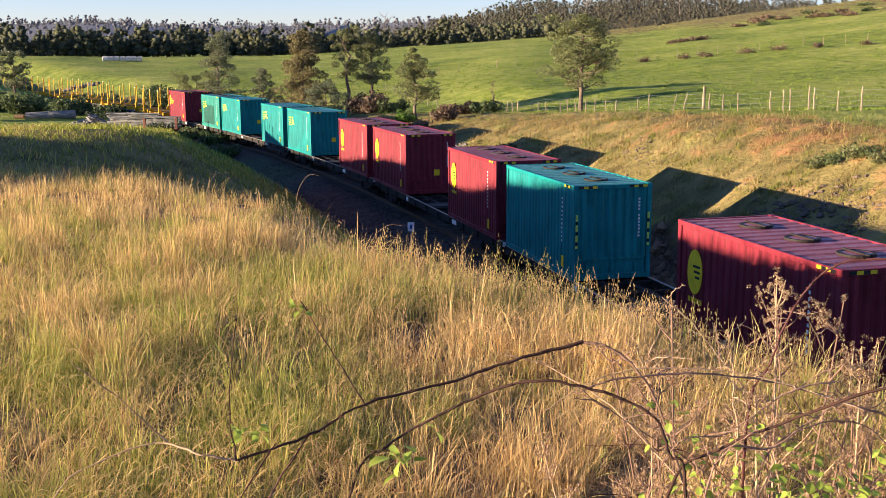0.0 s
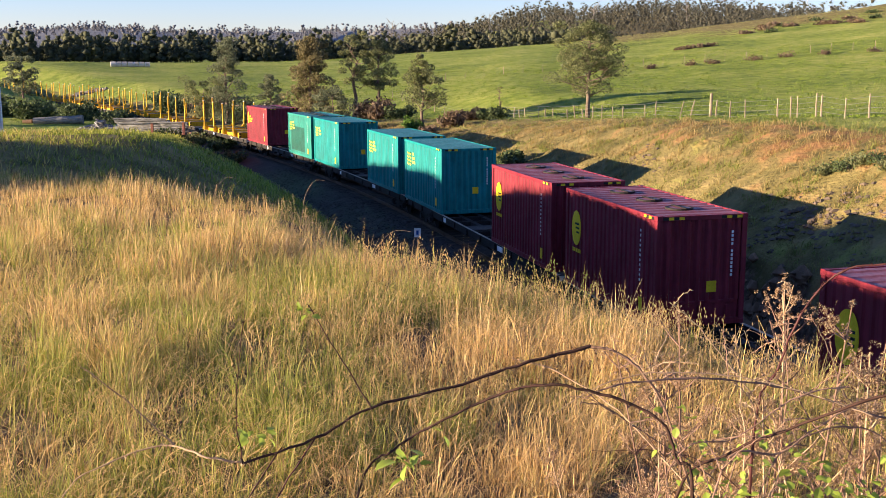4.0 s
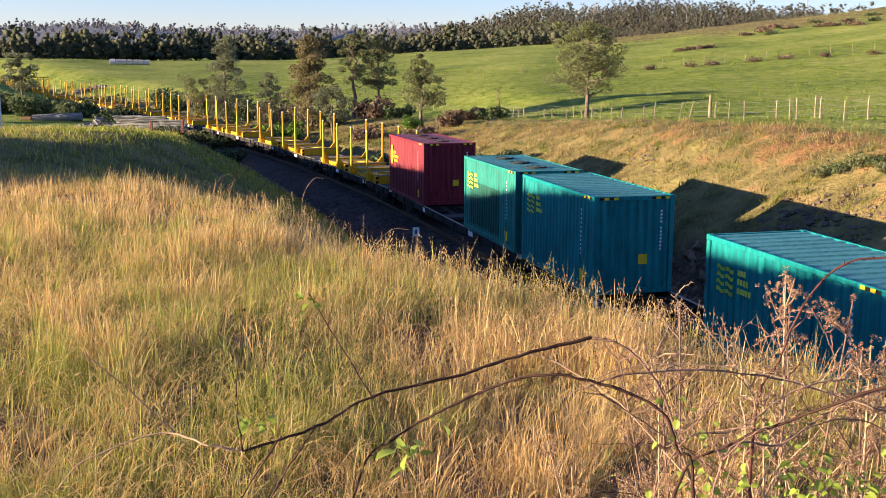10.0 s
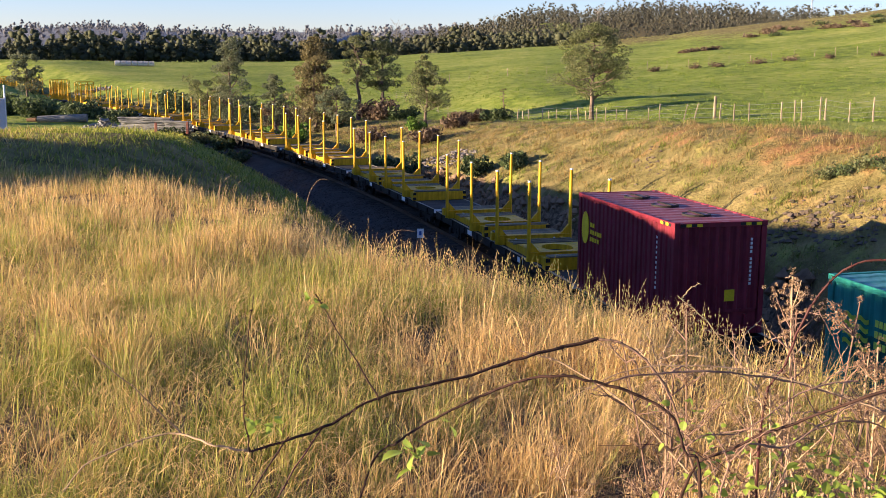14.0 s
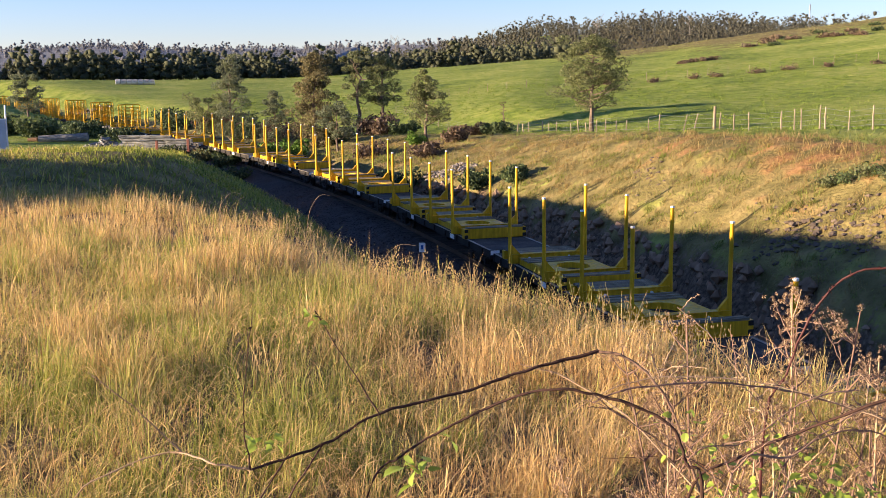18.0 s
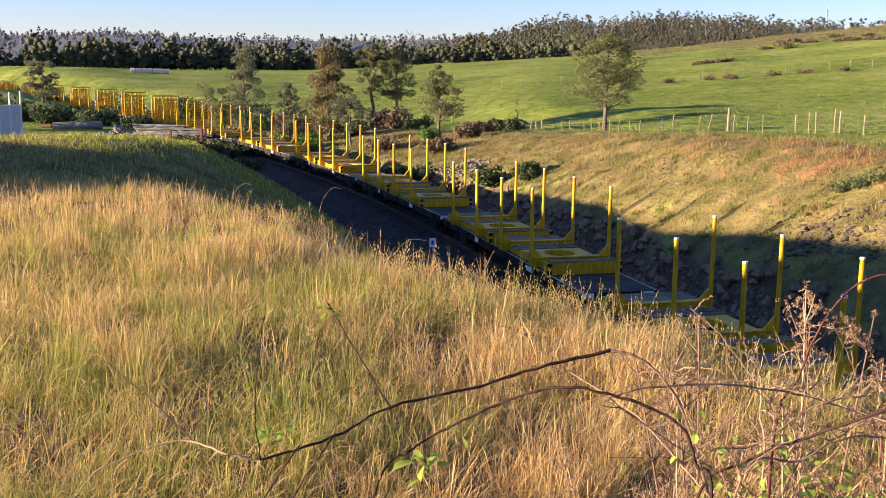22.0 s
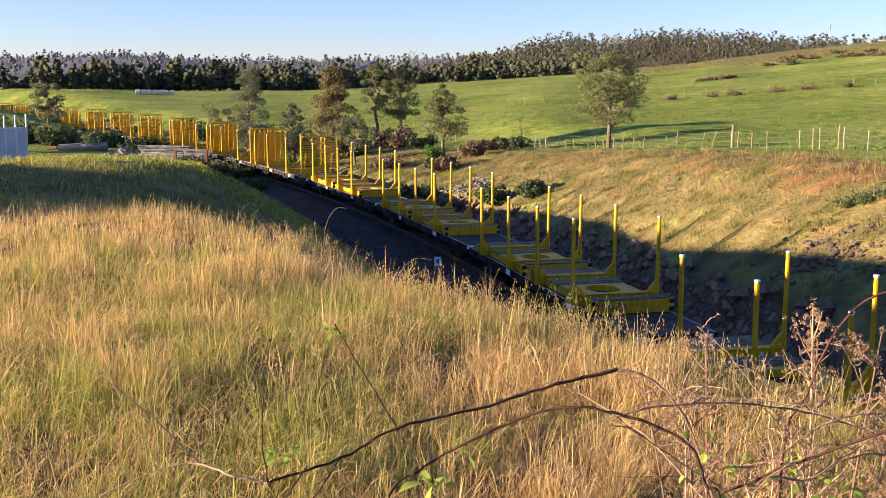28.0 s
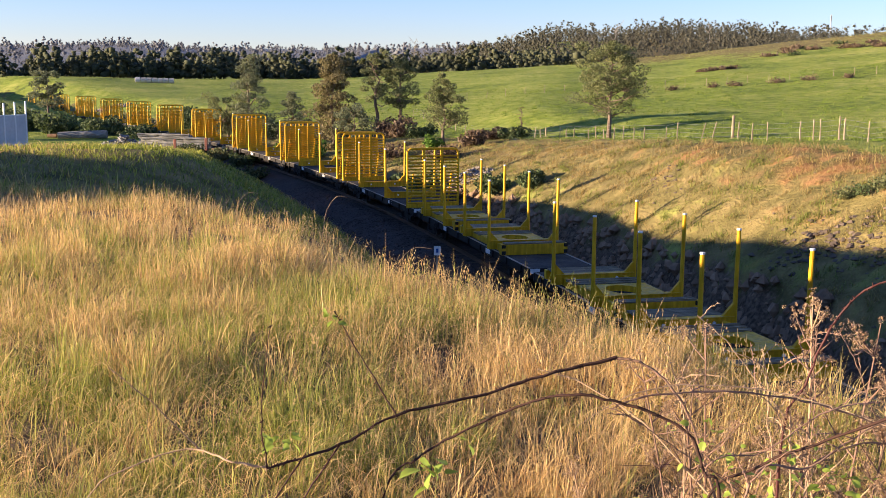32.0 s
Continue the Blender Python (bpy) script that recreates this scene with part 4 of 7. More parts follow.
# ---- trees, woods ----
def foliage_material(name, shades, gloss=0.6, through=0.25):
    """Leaves: colour by leaf, a little light passing through."""
    m, t, b = material(name, gloss)
    isl = t.nodes.new("ShaderNodeNewGeometry").outputs["Random Per Island"]
    big = noise_tex(t, 0.35, 3.0)
    v = calc(t, "ADD", calc(t, "MULTIPLY", isl, 0.65), calc(t, "MULTIPLY", big, 0.35))
    stops = [(0.2 + 0.6 * i / (len(shades) - 1), c) for i, c in enumerate(shades)]
    col = ramp(t, v, *stops)
    t.links.new(col, b.inputs["Base Color"])
    b.inputs["Specular IOR Level"].default_value = 0.25
    tr = t.nodes.new("ShaderNodeBsdfTranslucent")
    t.links.new(col, tr.inputs["Color"])
    mx = t.nodes.new("ShaderNodeMixShader")
    mx.inputs[0].default_value = through
    t.links.new(b.outputs[0], mx.inputs[1])
    t.links.new(tr.outputs[0], mx.inputs[2])
    t.links.new(mx.outputs[0], t.nodes["Material Output"].inputs["Surface"])
    return m


BARK = plain("grey_brown_bark", (0.16, 0.115, 0.085), 0.95, grain=9.0, spread=0.45, rough_bump=0.6)
PALE_BARK = plain("pale_gum_bark", (0.20, 0.175, 0.15), 0.9, grain=5.0, spread=0.4)
OLIVE = foliage_material("olive_leaves", ((0.07, 0.08, 0.03), (0.15, 0.16, 0.065), (0.25, 0.25, 0.11)), through=0.35)
GREY_GREEN = foliage_material("grey_green_leaves", ((0.07, 0.08, 0.045), (0.15, 0.165, 0.09), (0.25, 0.26, 0.15)), through=0.35)
BROWN_GREEN = foliage_material("bronze_leaves", ((0.08, 0.07, 0.03), (0.17, 0.14, 0.06), (0.28, 0.225, 0.11)), through=0.3)
BRIGHT = foliage_material("fresh_green_leaves", ((0.04, 0.09, 0.01), (0.10, 0.19, 0.025), (0.19, 0.28, 0.05)))
DARK_GREEN = foliage_material("dark_shrub_leaves", ((0.03, 0.045, 0.018), (0.07, 0.095, 0.035), (0.125, 0.155, 0.06)))
HEATH = foliage_material("purple_brown_heath", ((0.07, 0.045, 0.03), (0.15, 0.10, 0.065), (0.25, 0.17, 0.11)))
WOODS = foliage_material("dark_wood_leaves", ((0.045, 0.05, 0.03), (0.07, 0.076, 0.043), (0.115, 0.115, 0.062)), 0.9, through=0.2)
# Hill leaves: lifted colours and more translucency imitate a slight haze.
HAZED_HILL_WOODS = foliage_material("hazed_hill_wood_leaves", ((0.075, 0.072, 0.056), (0.10, 0.094, 0.07), (0.13, 0.12, 0.085)), 0.9, through=0.4)
# Ridge leaves are paled and greyed: distance haze painted into their colour.
HAZED_FAR_WOODS = foliage_material("hazed_far_wood_leaves", ((0.14, 0.14, 0.155), (0.16, 0.158, 0.17), (0.19, 0.185, 0.195)), 0.95, through=0.2)


def leaf_cards(rng, centres, spread, n, size, droop=0.0, shape=2.2):
    """n small leaves about the given clump centres; returns corners and faces (four-sided, slightly folded)."""
    c = centres[rng.randint(0, len(centres), n)]
    dirs = rng.normal(size=(n, 3))
    dirs /= np.linalg.norm(dirs, axis=1)[:, None]
    rad = rng.uniform(0.25, 1.0, n) ** 0.5
    p = c[:, :3] + dirs * (rad * c[:, 3])[:, None] * spread
    p[:, 2] -= droop * rad * rng.uniform(0, 1, n)
    a = rng.normal(size=(n, 3))
    a[:, 2] -= 0.3
    a /= np.linalg.norm(a, axis=1)[:, None]
    b = np.cross(a, rng.normal(size=(n, 3)))
    b /= np.linalg.norm(b, axis=1)[:, None] + 1e-9
    w = np.cross(a, b)
    s = (size * rng.uniform(0.6, 1.4, n))[:, None]
    q = np.stack([p - a * s * shape / 2, p + b * s * 0.5 + w * s * 0.15, p + a * s * shape / 2, p - b * s * 0.5 + w * s * 0.15], 1)
    return q.reshape(-1, 3), np.arange(4 * n).reshape(n, 4)


def tree(x, y, height, width, leaf_mat, words, seed, bark=BARK, bare=0.25, leaves=2600, size=0.13, clumps=26, name="tree", sink=0.08, top=0.55, lean=0.0, dense=0.85):
    """A tapered trunk with limbs, and a crown of leaf clumps at the limb ends. top: how pointed the crown is."""
    rng = np.random.RandomState(seed)
    z0 = float(terrain(x, y)) - sink
    th = thing(name, words, "tree" if name == "tree" else "shrub")
    th.matrix_basis = Matrix.Translation((x, y, z0))
    bm = bmesh.new()
    n = 7
    spine = [Vector((lean * height * (i / n) ** 2 + rng.normal() * 0.02 * height * (i > 0), rng.normal() * 0.02 * height * (i > 0), height * 0.92 * i / n)) for i in range(n + 1)]
    r0 = 0.022 * height + 0.03
    tube(bm, spine, [r0 * (1.25 if i == 0 else 1) * (1 - 0.88 * i / n) for i in range(n + 1)], 8)
    cl = []
    for k in range(clumps):
        f = bare + (1 - bare) * (k + rng.uniform(0, 1)) / clumps
        i = min(int(f * n), n - 1)
        at = spine[i].lerp(spine[i + 1], f * n - i)
        reach = width / 2 * (1 - top * max(0, (f - bare) / (1 - bare)) ** 1.3) * rng.uniform(0.45, 1.05)
        if f < bare + 0.15:
            reach *= 0.8
        a = k * 2.4 + rng.uniform(-0.5, 0.5)
        end = at + Vector((math.cos(a) * reach, math.sin(a) * reach, reach * rng.uniform(0.15, 0.6)))
        mid = at.lerp(end, 0.5) + Vector((0, 0, -0.08 * reach + rng.normal() * 0.04 * height))
        rr = r0 * (1 - 0.8 * f) * 0.45
        tube(bm, (at, mid, end), [rr, rr * 0.65, rr * 0.25], 5, False)
        cr = dense * (0.16 + 0.10 * rng.uniform()) * width * (1 - 0.35 * f)
        cl.append((*end, cr))
        if rng.uniform() < 0.5:
            cl.append((*(mid + Vector((rng.normal(), rng.normal(), rng.normal())) * 0.05 * width), cr * 0.7))
    cl.append((*(spine[-1] + Vector((0, 0, 0.02 * height))), 0.10 * width))
    part("trunk", bm, bark, th)
    co, faces = leaf_cards(rng, np.array(cl), np.array([1.05, 1.05, 0.66]), int(2.1 * leaves), 0.64 * size)
    part_of("crown", mesh_from("crown", co, faces, False), leaf_mat, th)
    return th


def shrub(x, y, height, width, leaf_mat, words, seed, leaves=900, size=0.10, name="shrub"):
    """Several stems from one root under a low uneven crown."""
    rng = np.random.RandomState(seed)
    z0 = float(terrain(x, y)) - 0.05
    th = thing(name, words, "shrub")
    th.matrix_basis = Matrix.Translation((x, y, z0))
    bm, cl = bmesh.new(), []
    for k in range(9):
        a, f = k * 2.4 + rng.uniform(-0.4, 0.4), rng.uniform(0.3, 1.0)
        end = Vector((math.cos(a) * width / 2 * f, math.sin(a) * width / 2 * f, height * rng.uniform(0.35, 0.85) * (1.1 - 0.4 * f)))
        tube(bm, ((0, 0, 0), end * 0.5 + Vector((0, 0, 0.1 * height)), end), [0.03, 0.02, 0.008], 5, False)
        cl.append((*end, 0.24 * width * rng.uniform(0.7, 1.2)))
        cl.append((*(end * 0.55), 0.2 * width))
    part("stem", bm, BARK, th)
    co, faces = leaf_cards(rng, np.array(cl), np.array([1.0, 1.0, 0.8]), leaves, size)
    co[:, 2] = np.maximum(co[:, 2], 0.0)
    part_of("crown", mesh_from("crown", co, faces, False), leaf_mat, th)
    return th


tree(10.6, 83.0, 7.5, 6.9, OLIVE, "lone open-crowned wattle tree by the paddock fence", 11, bare=0.30, leaves=7000, size=0.115, clumps=46, top=0.45, dense=0.60)
tree(-22.7, 110.0, 10.6, 5.4, GREY_GREEN, "grey-green young wattle tree beside the railway", 12, bare=0.12, leaves=4600, clumps=30, top=0.8)
tree(-25.4, 111.5, 6.0, 5.4, OLIVE, "low spreading olive tree beside the railway", 13, bare=0.3, leaves=3000, clumps=22, top=0.3)
tree(-18.0, 109.0, 5.8, 3.8, GREY_GREEN, "rounded grey-green young tree behind the railway", 14, bare=0.12, leaves=2800, clumps=24, top=0.6)
tree(-13.3, 104.0, 9.4, 5.0, BROWN_GREEN, "tall dense bronze-green blackwood tree", 15, bare=0.06, leaves=6500, size=0.15, clumps=48, top=0.62)
tree(-10.4, 96.5, 4.3, 3.9, GREY_GREEN, "low grey-green wattle with dark stems", 16, bare=0.32, leaves=2400, clumps=20, top=0.3)
tree(-10.1, 114.0, 9.3, 4.0, OLIVE, "tall slender tree with a thin high crown", 17, bare=0.42, leaves=2600, clumps=22, top=0.4)
tree(-7.6, 114.0, 8.8, 4.4, OLIVE, "tall upright olive tree with bare lower trunk", 18, bare=0.36, leaves=3800, clumps=30, top=0.45)
tree(-2.3, 91.0, 5.8, 4.3, OLIVE, "open-crowned young tree on the cutting's edge", 19, bare=0.25, leaves=3000, clumps=24, top=0.55)
tree(-60.0, 152.0, 5.6, 5.2, GREY_GREEN, "rounded tree behind the far wagons", 20, bare=0.12, leaves=2200, size=0.2, clumps=20, top=0.4)
tree(-50.5, 112.0, 3.4, 5.0, DARK_GREEN, "dark leafy tree beside the railway yard", 21, bare=0.1, leaves=2200, size=0.16, clumps=20, top=0.3)
tree(4.6, 100.0, 3.2, 1.0, HEATH, "thin bare sapling by the fence", 22, bare=0.3, leaves=90, size=0.08, clumps=14, top=0.4)
for k, (x, y, h, w, mat, words) in enumerate((
        (-17.2, 99.0, 2.3, 2.6, BRIGHT, "bright green leafy shrub beside the line"), (-14.6, 98.0, 2.5, 2.8, BRIGHT, "bright green leafy shrub beside the line"),
        (-4.4, 71.5, 2.4, 3.2, DARK_GREEN, "dense dark green shrub on the cutting side"), (-7.0, 88.0, 1.3, 2.6, HEATH, "purple-brown heathy shrub on the bank"),
        (-2.0, 80.0, 1.3, 2.4, HEATH, "purple-brown heathy shrub on the bank"), (0.2, 86.0, 1.5, 2.4, HEATH, "purple-brown heathy shrub on the bank"), (1.8, 92.0, 1.6, 2.0, HEATH, "dry brown shrub by the fence"),
        (3.6, 90.5, 1.3, 2.2, DARK_GREEN, "low dark green shrub"), (-3.2, 90.0, 1.5, 1.6, BRIGHT, "bright green leafy shrub beside the line"), (-8.2, 111.0, 2.0, 4.6, HEATH, "broad brown shrub under the trees"),
        (-5.0, 110.0, 1.6, 3.0, DARK_GREEN, "dark low shrub beside the line"), (-11.6, 105.0, 2.2, 3.4, DARK_GREEN, "dark low shrub beside the line"), (-21.5, 100.0, 2.4, 3.2, DARK_GREEN, "dark low shrub beside the line"),
        (-20.0, 92.5, 1.8, 2.4, DARK_GREEN, "dark low shrub beside the line"), (-17.0, 83.0, 1.2, 2.2, DARK_GREEN, "dark low shrub beside the line"), (1.2, 62.5, 1.3, 1.9, DARK_GREEN, "dark green shrub on the bank"),
        (3.4, 60.0, 1.1, 1.8, DARK_GREEN, "dark green shrub on the bank"), (-1.0, 66.0, 1.3, 2.0, HEATH, "purple-brown heathy shrub on the bank"), (-37.0, 119.0, 1.5, 4.4, DARK_GREEN, "broad dark green bramble thicket"),
        (-42.0, 121.5, 1.9, 6.0, DARK_GREEN, "broad dark green bramble thicket"), (-47.5, 123.0, 2.1, 6.0, DARK_GREEN, "broad dark green bramble thicket"), (-53.0, 126.0, 2.2, 6.0, DARK_GREEN, "broad dark green bramble thicket"),
        (-32.0, 113.0, 1.4, 3.4, DARK_GREEN, "low green shrub by the timber pile"), (-28.0, 106.0, 1.5, 3.0, OLIVE, "low olive shrub by the timber pile"), (-23.5, 98.0, 1.7, 2.6, OLIVE, "low olive shrub by the timber pile"),
        (-44.0, 165.0, 1.8, 3.6, DARK_GREEN, "dark round bush in the pasture"), (-30.0, 135.0, 2.8, 5.0, HEATH, "brown shrubs behind the railway"), (-38.0, 146.0, 2.8, 6.0, DARK_GREEN, "dark shrubs behind the railway"),
        (-24.0, 124.0, 2.6, 5.0, DARK_GREEN, "dark shrubs behind the railway"), (-50.0, 158.0, 2.6, 6.0, OLIVE, "olive shrubs behind the railway"), (-19.0, 116.0, 2.6, 5.0, HEATH, "brown shrubs behind the railway"),
        (-70.0, 176.0, 3.2, 7.0, DARK_GREEN, "dark shrubs behind the railway"))):
    shrub(x, y, h, w, mat, words, 40 + k, leaves=int(500 + 260 * w), size=0.09 + 0.02 * w)


_g = (1 + 5 ** 0.5) / 2
ICO = np.array([(-1, _g, 0), (1, _g, 0), (-1, -_g, 0), (1, -_g, 0), (0, -1, _g), (0, 1, _g), (0, -1, -_g), (0, 1, -_g), (_g, 0, -1), (_g, 0, 1), (-_g, 0, -1), (-_g, 0, 1)]) / math.hypot(1, _g)
ICO_F = np.array([(0, 11, 5), (0, 5, 1), (0, 1, 7), (0, 7, 10), (0, 10, 11), (1, 5, 9), (5, 11, 4), (11, 10, 2), (10, 7, 6), (7, 1, 8), (3, 9, 4), (3, 4, 2), (3, 2, 6), (3, 6, 8), (3, 8, 9), (4, 9, 5), (2, 4, 11), (6, 2, 10), (8, 6, 7), (9, 8, 1)])


def woods(name, words, mat, places, heights, seed, lumps_each, cards, size, mass, core=0.9):
    """Many far trees in one mesh: rounded leaf masses roughened by small leaves, over a thin trunk."""
    rng = np.random.RandomState(seed)
    n, k = len(places), lumps_each
    z = terrain(places[:, 0], places[:, 1])
    h = np.asarray(heights)
    f = (np.arange(k)[None] + rng.uniform(0, 1, (n, k))) / k
    slim = rng.uniform(0.8, 1.5, (n, 1))
    low = rng.uniform(0.0, 0.10, (n, 1))
    ang, rad = rng.uniform(0, 6.28, (n, k)), rng.uniform(0.02, 0.25, (n, k)) * h[:, None] * slim * np.sqrt(np.clip(1.05 - (1.25 * f - 0.45) ** 2, 0.05, 1))
    c = np.stack([places[:, 0, None] + rad * np.cos(ang), places[:, 1, None] + rad * np.sin(ang), z[:, None] + h[:, None] * (0.08 + low + (0.80 - low) * f),
                  h[:, None] * rng.uniform(0.55, 1.0, (n, k)) * mass * (1.15 - 0.35 * f)], -1).reshape(-1, 4)
    m = len(c)
    v = ICO[None] * rng.uniform(0.5, 1.2, (m, 12, 1)) * c[:, 3, None, None] * core * np.array([1.0, 1.0, 0.8]) + c[:, None, :3]
    faces = (ICO_F[None] + 12 * np.arange(m)[:, None, None]).reshape(-1, 3)
    q = c[rng.randint(0, m, cards * n)]
    g = len(q)
    out = rng.normal(size=(g, 3)) + np.array([0, 0, 0.35])
    out /= np.linalg.norm(out, axis=1)[:, None]
    at = q[:, :3] + out * (q[:, 3] * rng.uniform(0.6, 1.45, g) ** 0.8)[:, None] * np.array([1, 1, 0.8])
    up = out + 0.6 * rng.normal(size=(g, 3))
    one = np.cross(up, rng.normal(size=(g, 3)))
    one /= np.linalg.norm(one, axis=1)[:, None] + 1e-9
    two = np.cross(up / np.linalg.norm(up, axis=1)[:, None], one)
    e = (size * rng.uniform(0.5, 1.5, g))[:, None]
    co = np.stack([at - one * e, at + two * e * 0.7, at + one * e], 1).reshape(-1, 3)
    tri = np.arange(3 * g).reshape(-1, 3) + 12 * m
    w = 0.016 * h
    x, y = places[:, 0], places[:, 1]
    t = np.stack([np.stack([x - w, y, z], -1), np.stack([x + w, y, z], -1), np.stack([x, y, z + 0.6 * h], -1)], 1).reshape(-1, 3)
    tf = np.arange(3 * n).reshape(-1, 3) + 12 * m + len(co)
    me = mesh_from(name, np.concatenate([v.reshape(-1, 3), co, t]), np.concatenate([faces, tri, tf]), True)
    me.materials.append(mat)
    return tagged(new(name, me), words, "woodland", kind="stuff")


def fan(rng, n, az0, az1, r0, r1):
    a = np.radians(rng.uniform(az0, az1, n))
    r = np.sqrt(rng.uniform(r0 ** 2, r1 ** 2, n))
    return np.stack([r * np.sin(a), r * np.cos(a)], -1)


_rng = np.random.RandomState(21)
woods("belt_woodland", "dark belt of gum trees along the pasture's edge", WOODS, fan(_rng, 560, -28, 6.5, 350, 415), 6.0 + 5.8 * _rng.uniform(0, 1, 560) ** 2.2, 22, 12, 480, 0.165, 0.18)
_p = fan(_rng, 1500, -3, 27, 420, 1000)
woods("hill_woodland", "grey-green gum forest covering the hillside, lifted by slight painted haze", HAZED_HILL_WOODS, _p, 8.0 + 8.0 * _rng.uniform(0, 1, len(_p)) ** 1.5, 23, 13, 240, 0.24, 0.13, 0.6)
woods("distant_woodland", "distant forest along the ridge, paled by haze painted into its colour", HAZED_FAR_WOODS, fan(_rng, 1900, -28, 8, 1200, 2400), 5 + 13 * _rng.uniform(0, 1, 1900) ** 6, 24, 4, 45, 0.75, 0.28)


# ---- grass ----
def grass_material(name, dry, lush, bleached=0.3, through=0.36):
    """Blades: colour by blade between two hay tones, drifting to green in patches."""
    m, t, b = material(name, 0.75)
    b.inputs["Specular IOR Level"].default_value = 0.2
    isl = t.nodes.new("ShaderNodeNewGeometry").outputs["Random Per Island"]
    patch = noise_tex(t, 0.55, 4.0)
    hay = ramp(t, isl, *[(i / (len(dry) - 1), c) for i, c in enumerate(dry)])
    green = ramp(t, isl, *[(i / (len(lush) - 1), c) for i, c in enumerate(lush)])
    cover = attribute(t, "lush")["Fac"]
    f = calc(t, "ADD", cover, calc(t, "MULTIPLY", calc(t, "SUBTRACT", patch, 0.5), 2.2))
    mr = t.nodes.new("ShaderNodeMapRange")
    t.links.new(calc(t, "ADD", f, calc(t, "MULTIPLY", calc(t, "SUBTRACT", isl, 0.5), 0.5)), mr.inputs[0])
    mr.inputs[1].default_value, mr.inputs[2].default_value = 0.35, 0.65
    tip = t.nodes.new("ShaderNodeMapRange")
    t.links.new(attribute(t, "along")["Fac"], tip.inputs[0])
    tip.inputs[1].default_value, tip.inputs[2].default_value, tip.inputs[4].default_value = 0.45, 1.0, bleached
    hay = mix(t, tip.outputs[0], hay, (0.88, 0.60, 0.27))
    green = mix(t, calc(t, "MULTIPLY", tip.outputs[0], 0.45), green, (0.80, 0.62, 0.26))
    col = mix(t, mr.outputs[0], hay, green)
    t.links.new(col, b.inputs["Base Color"])
    tr = t.nodes.new("ShaderNodeBsdfTranslucent")
    t.links.new(col, tr.inputs["Color"])
    mx = t.nodes.new("ShaderNodeMixShader")
    mx.inputs[0].default_value = through
    t.links.new(b.outputs[0], mx.inputs[1])
    t.links.new(tr.outputs[0], mx.inputs[2])
    t.links.new(mx.outputs[0], t.nodes["Material Output"].inputs["Surface"])
    return m


HAY_TONES = ((0.15, 0.09, 0.035), (0.66, 0.44, 0.15), (0.84, 0.54, 0.24), (0.36, 0.20, 0.08), (0.90, 0.66, 0.33))
LUSH_TONES = ((0.07, 0.11, 0.014), (0.22, 0.27, 0.028), (0.42, 0.41, 0.07), (0.14, 0.19, 0.022), (0.52, 0.45, 0.12))
GRASS = grass_material("meadow_grass", HAY_TONES, LUSH_TONES, 0.75)
BANK_GRASS = grass_material("bank_grass", ((0.20, 0.14, 0.05), (0.33, 0.235, 0.09), (0.42, 0.30, 0.14)), ((0.09, 0.12, 0.022), (0.17, 0.20, 0.038), (0.27, 0.28, 0.075)))


def blades(name, words, x, y, height, width, lush, mat, seed, plume=0.0, bend=0.75, wind=(0.2, 0.06), fine=True, stiff=0.0, facing=None, sag=0.85):
    """Grass: one curved, tapered blade at each x, y."""
    rng = np.random.RandomState(seed)
    n = len(x)
    z = terrain(x, y) - 0.01
    a = rng.uniform(0, 2 * np.pi, n) if facing is None else facing
    amount = np.where(rng.uniform(0, 1, n) < stiff, rng.uniform(0.05, 0.45, n), rng.uniform(0.45, 1.7, n))
    lean = np.stack([np.cos(a) * bend + wind[0], np.sin(a) * bend + wind[1]], -1) * amount[:, None]
    b = a + rng.uniform(0.8, 2.3, n)
    side = np.stack([np.cos(b), np.sin(b), np.zeros(n)], -1)
    is_plume = rng.uniform(0, 1, n) < plume
    height = np.where(is_plume, height * 1.25, height)
    if fine:
        levels, leaf, ear = (0.0, 0.42, 0.76, 1.0), (0.9, 1.0, 0.65, 0.0), (0.55, 0.5, 1.35, 0.0)
        f = np.array([(0, 1, 3), (0, 3, 2), (2, 3, 5), (2, 5, 4), (4, 5, 6)])
    else:
        levels, leaf, ear = (0.0, 0.6, 1.0), (1.0, 0.7, 0.0), (0.6, 1.1, 0.0)
        f = np.array([(0, 1, 3), (0, 3, 2), (2, 3, 4)])
    m = 2 * len(levels) - 1
    wid = np.where(is_plume[:, None], np.array([ear]), np.array([leaf]))
    co = np.empty((n, m, 3))
    k = 0
    for i, t in enumerate(levels):
        drop = np.minimum(0.5 * (lean ** 2).sum(1), sag) * t ** 1.8
        c = np.stack([x + lean[:, 0] * height * t ** 1.6, y + lean[:, 1] * height * t ** 1.6, z + height * t * (1 - drop)], -1)
        if i < len(levels) - 1:
            w = side * (width * wid[:, i] / 2)[:, None]
            co[:, k], co[:, k + 1] = c - w, c + w
            k += 2
        else:
            co[:, k] = c
    faces = (f[None] + m * np.arange(n)[:, None, None]).reshape(-1, 3)
    me = mesh_from(name, co.reshape(-1, 3), faces, True)
    me.attributes.new("lush", "FLOAT", "POINT").data.foreach_set("value", np.repeat(lush, m).astype(np.float32))
    me.attributes.new("along", "FLOAT", "POINT").data.foreach_set("value", np.tile(np.append(np.repeat(levels[:-1], 2), 1.0), n).astype(np.float32))
    me.materials.append(mat)
    return tagged(new(name, me), words, "grass", kind="stuff")


PASTURE = grass_material("pasture_grass", ((0.34, 0.31, 0.09), (0.44, 0.39, 0.13)), ((0.11, 0.15, 0.019), (0.165, 0.215, 0.029), (0.22, 0.26, 0.046)), 0.0, 0.2)
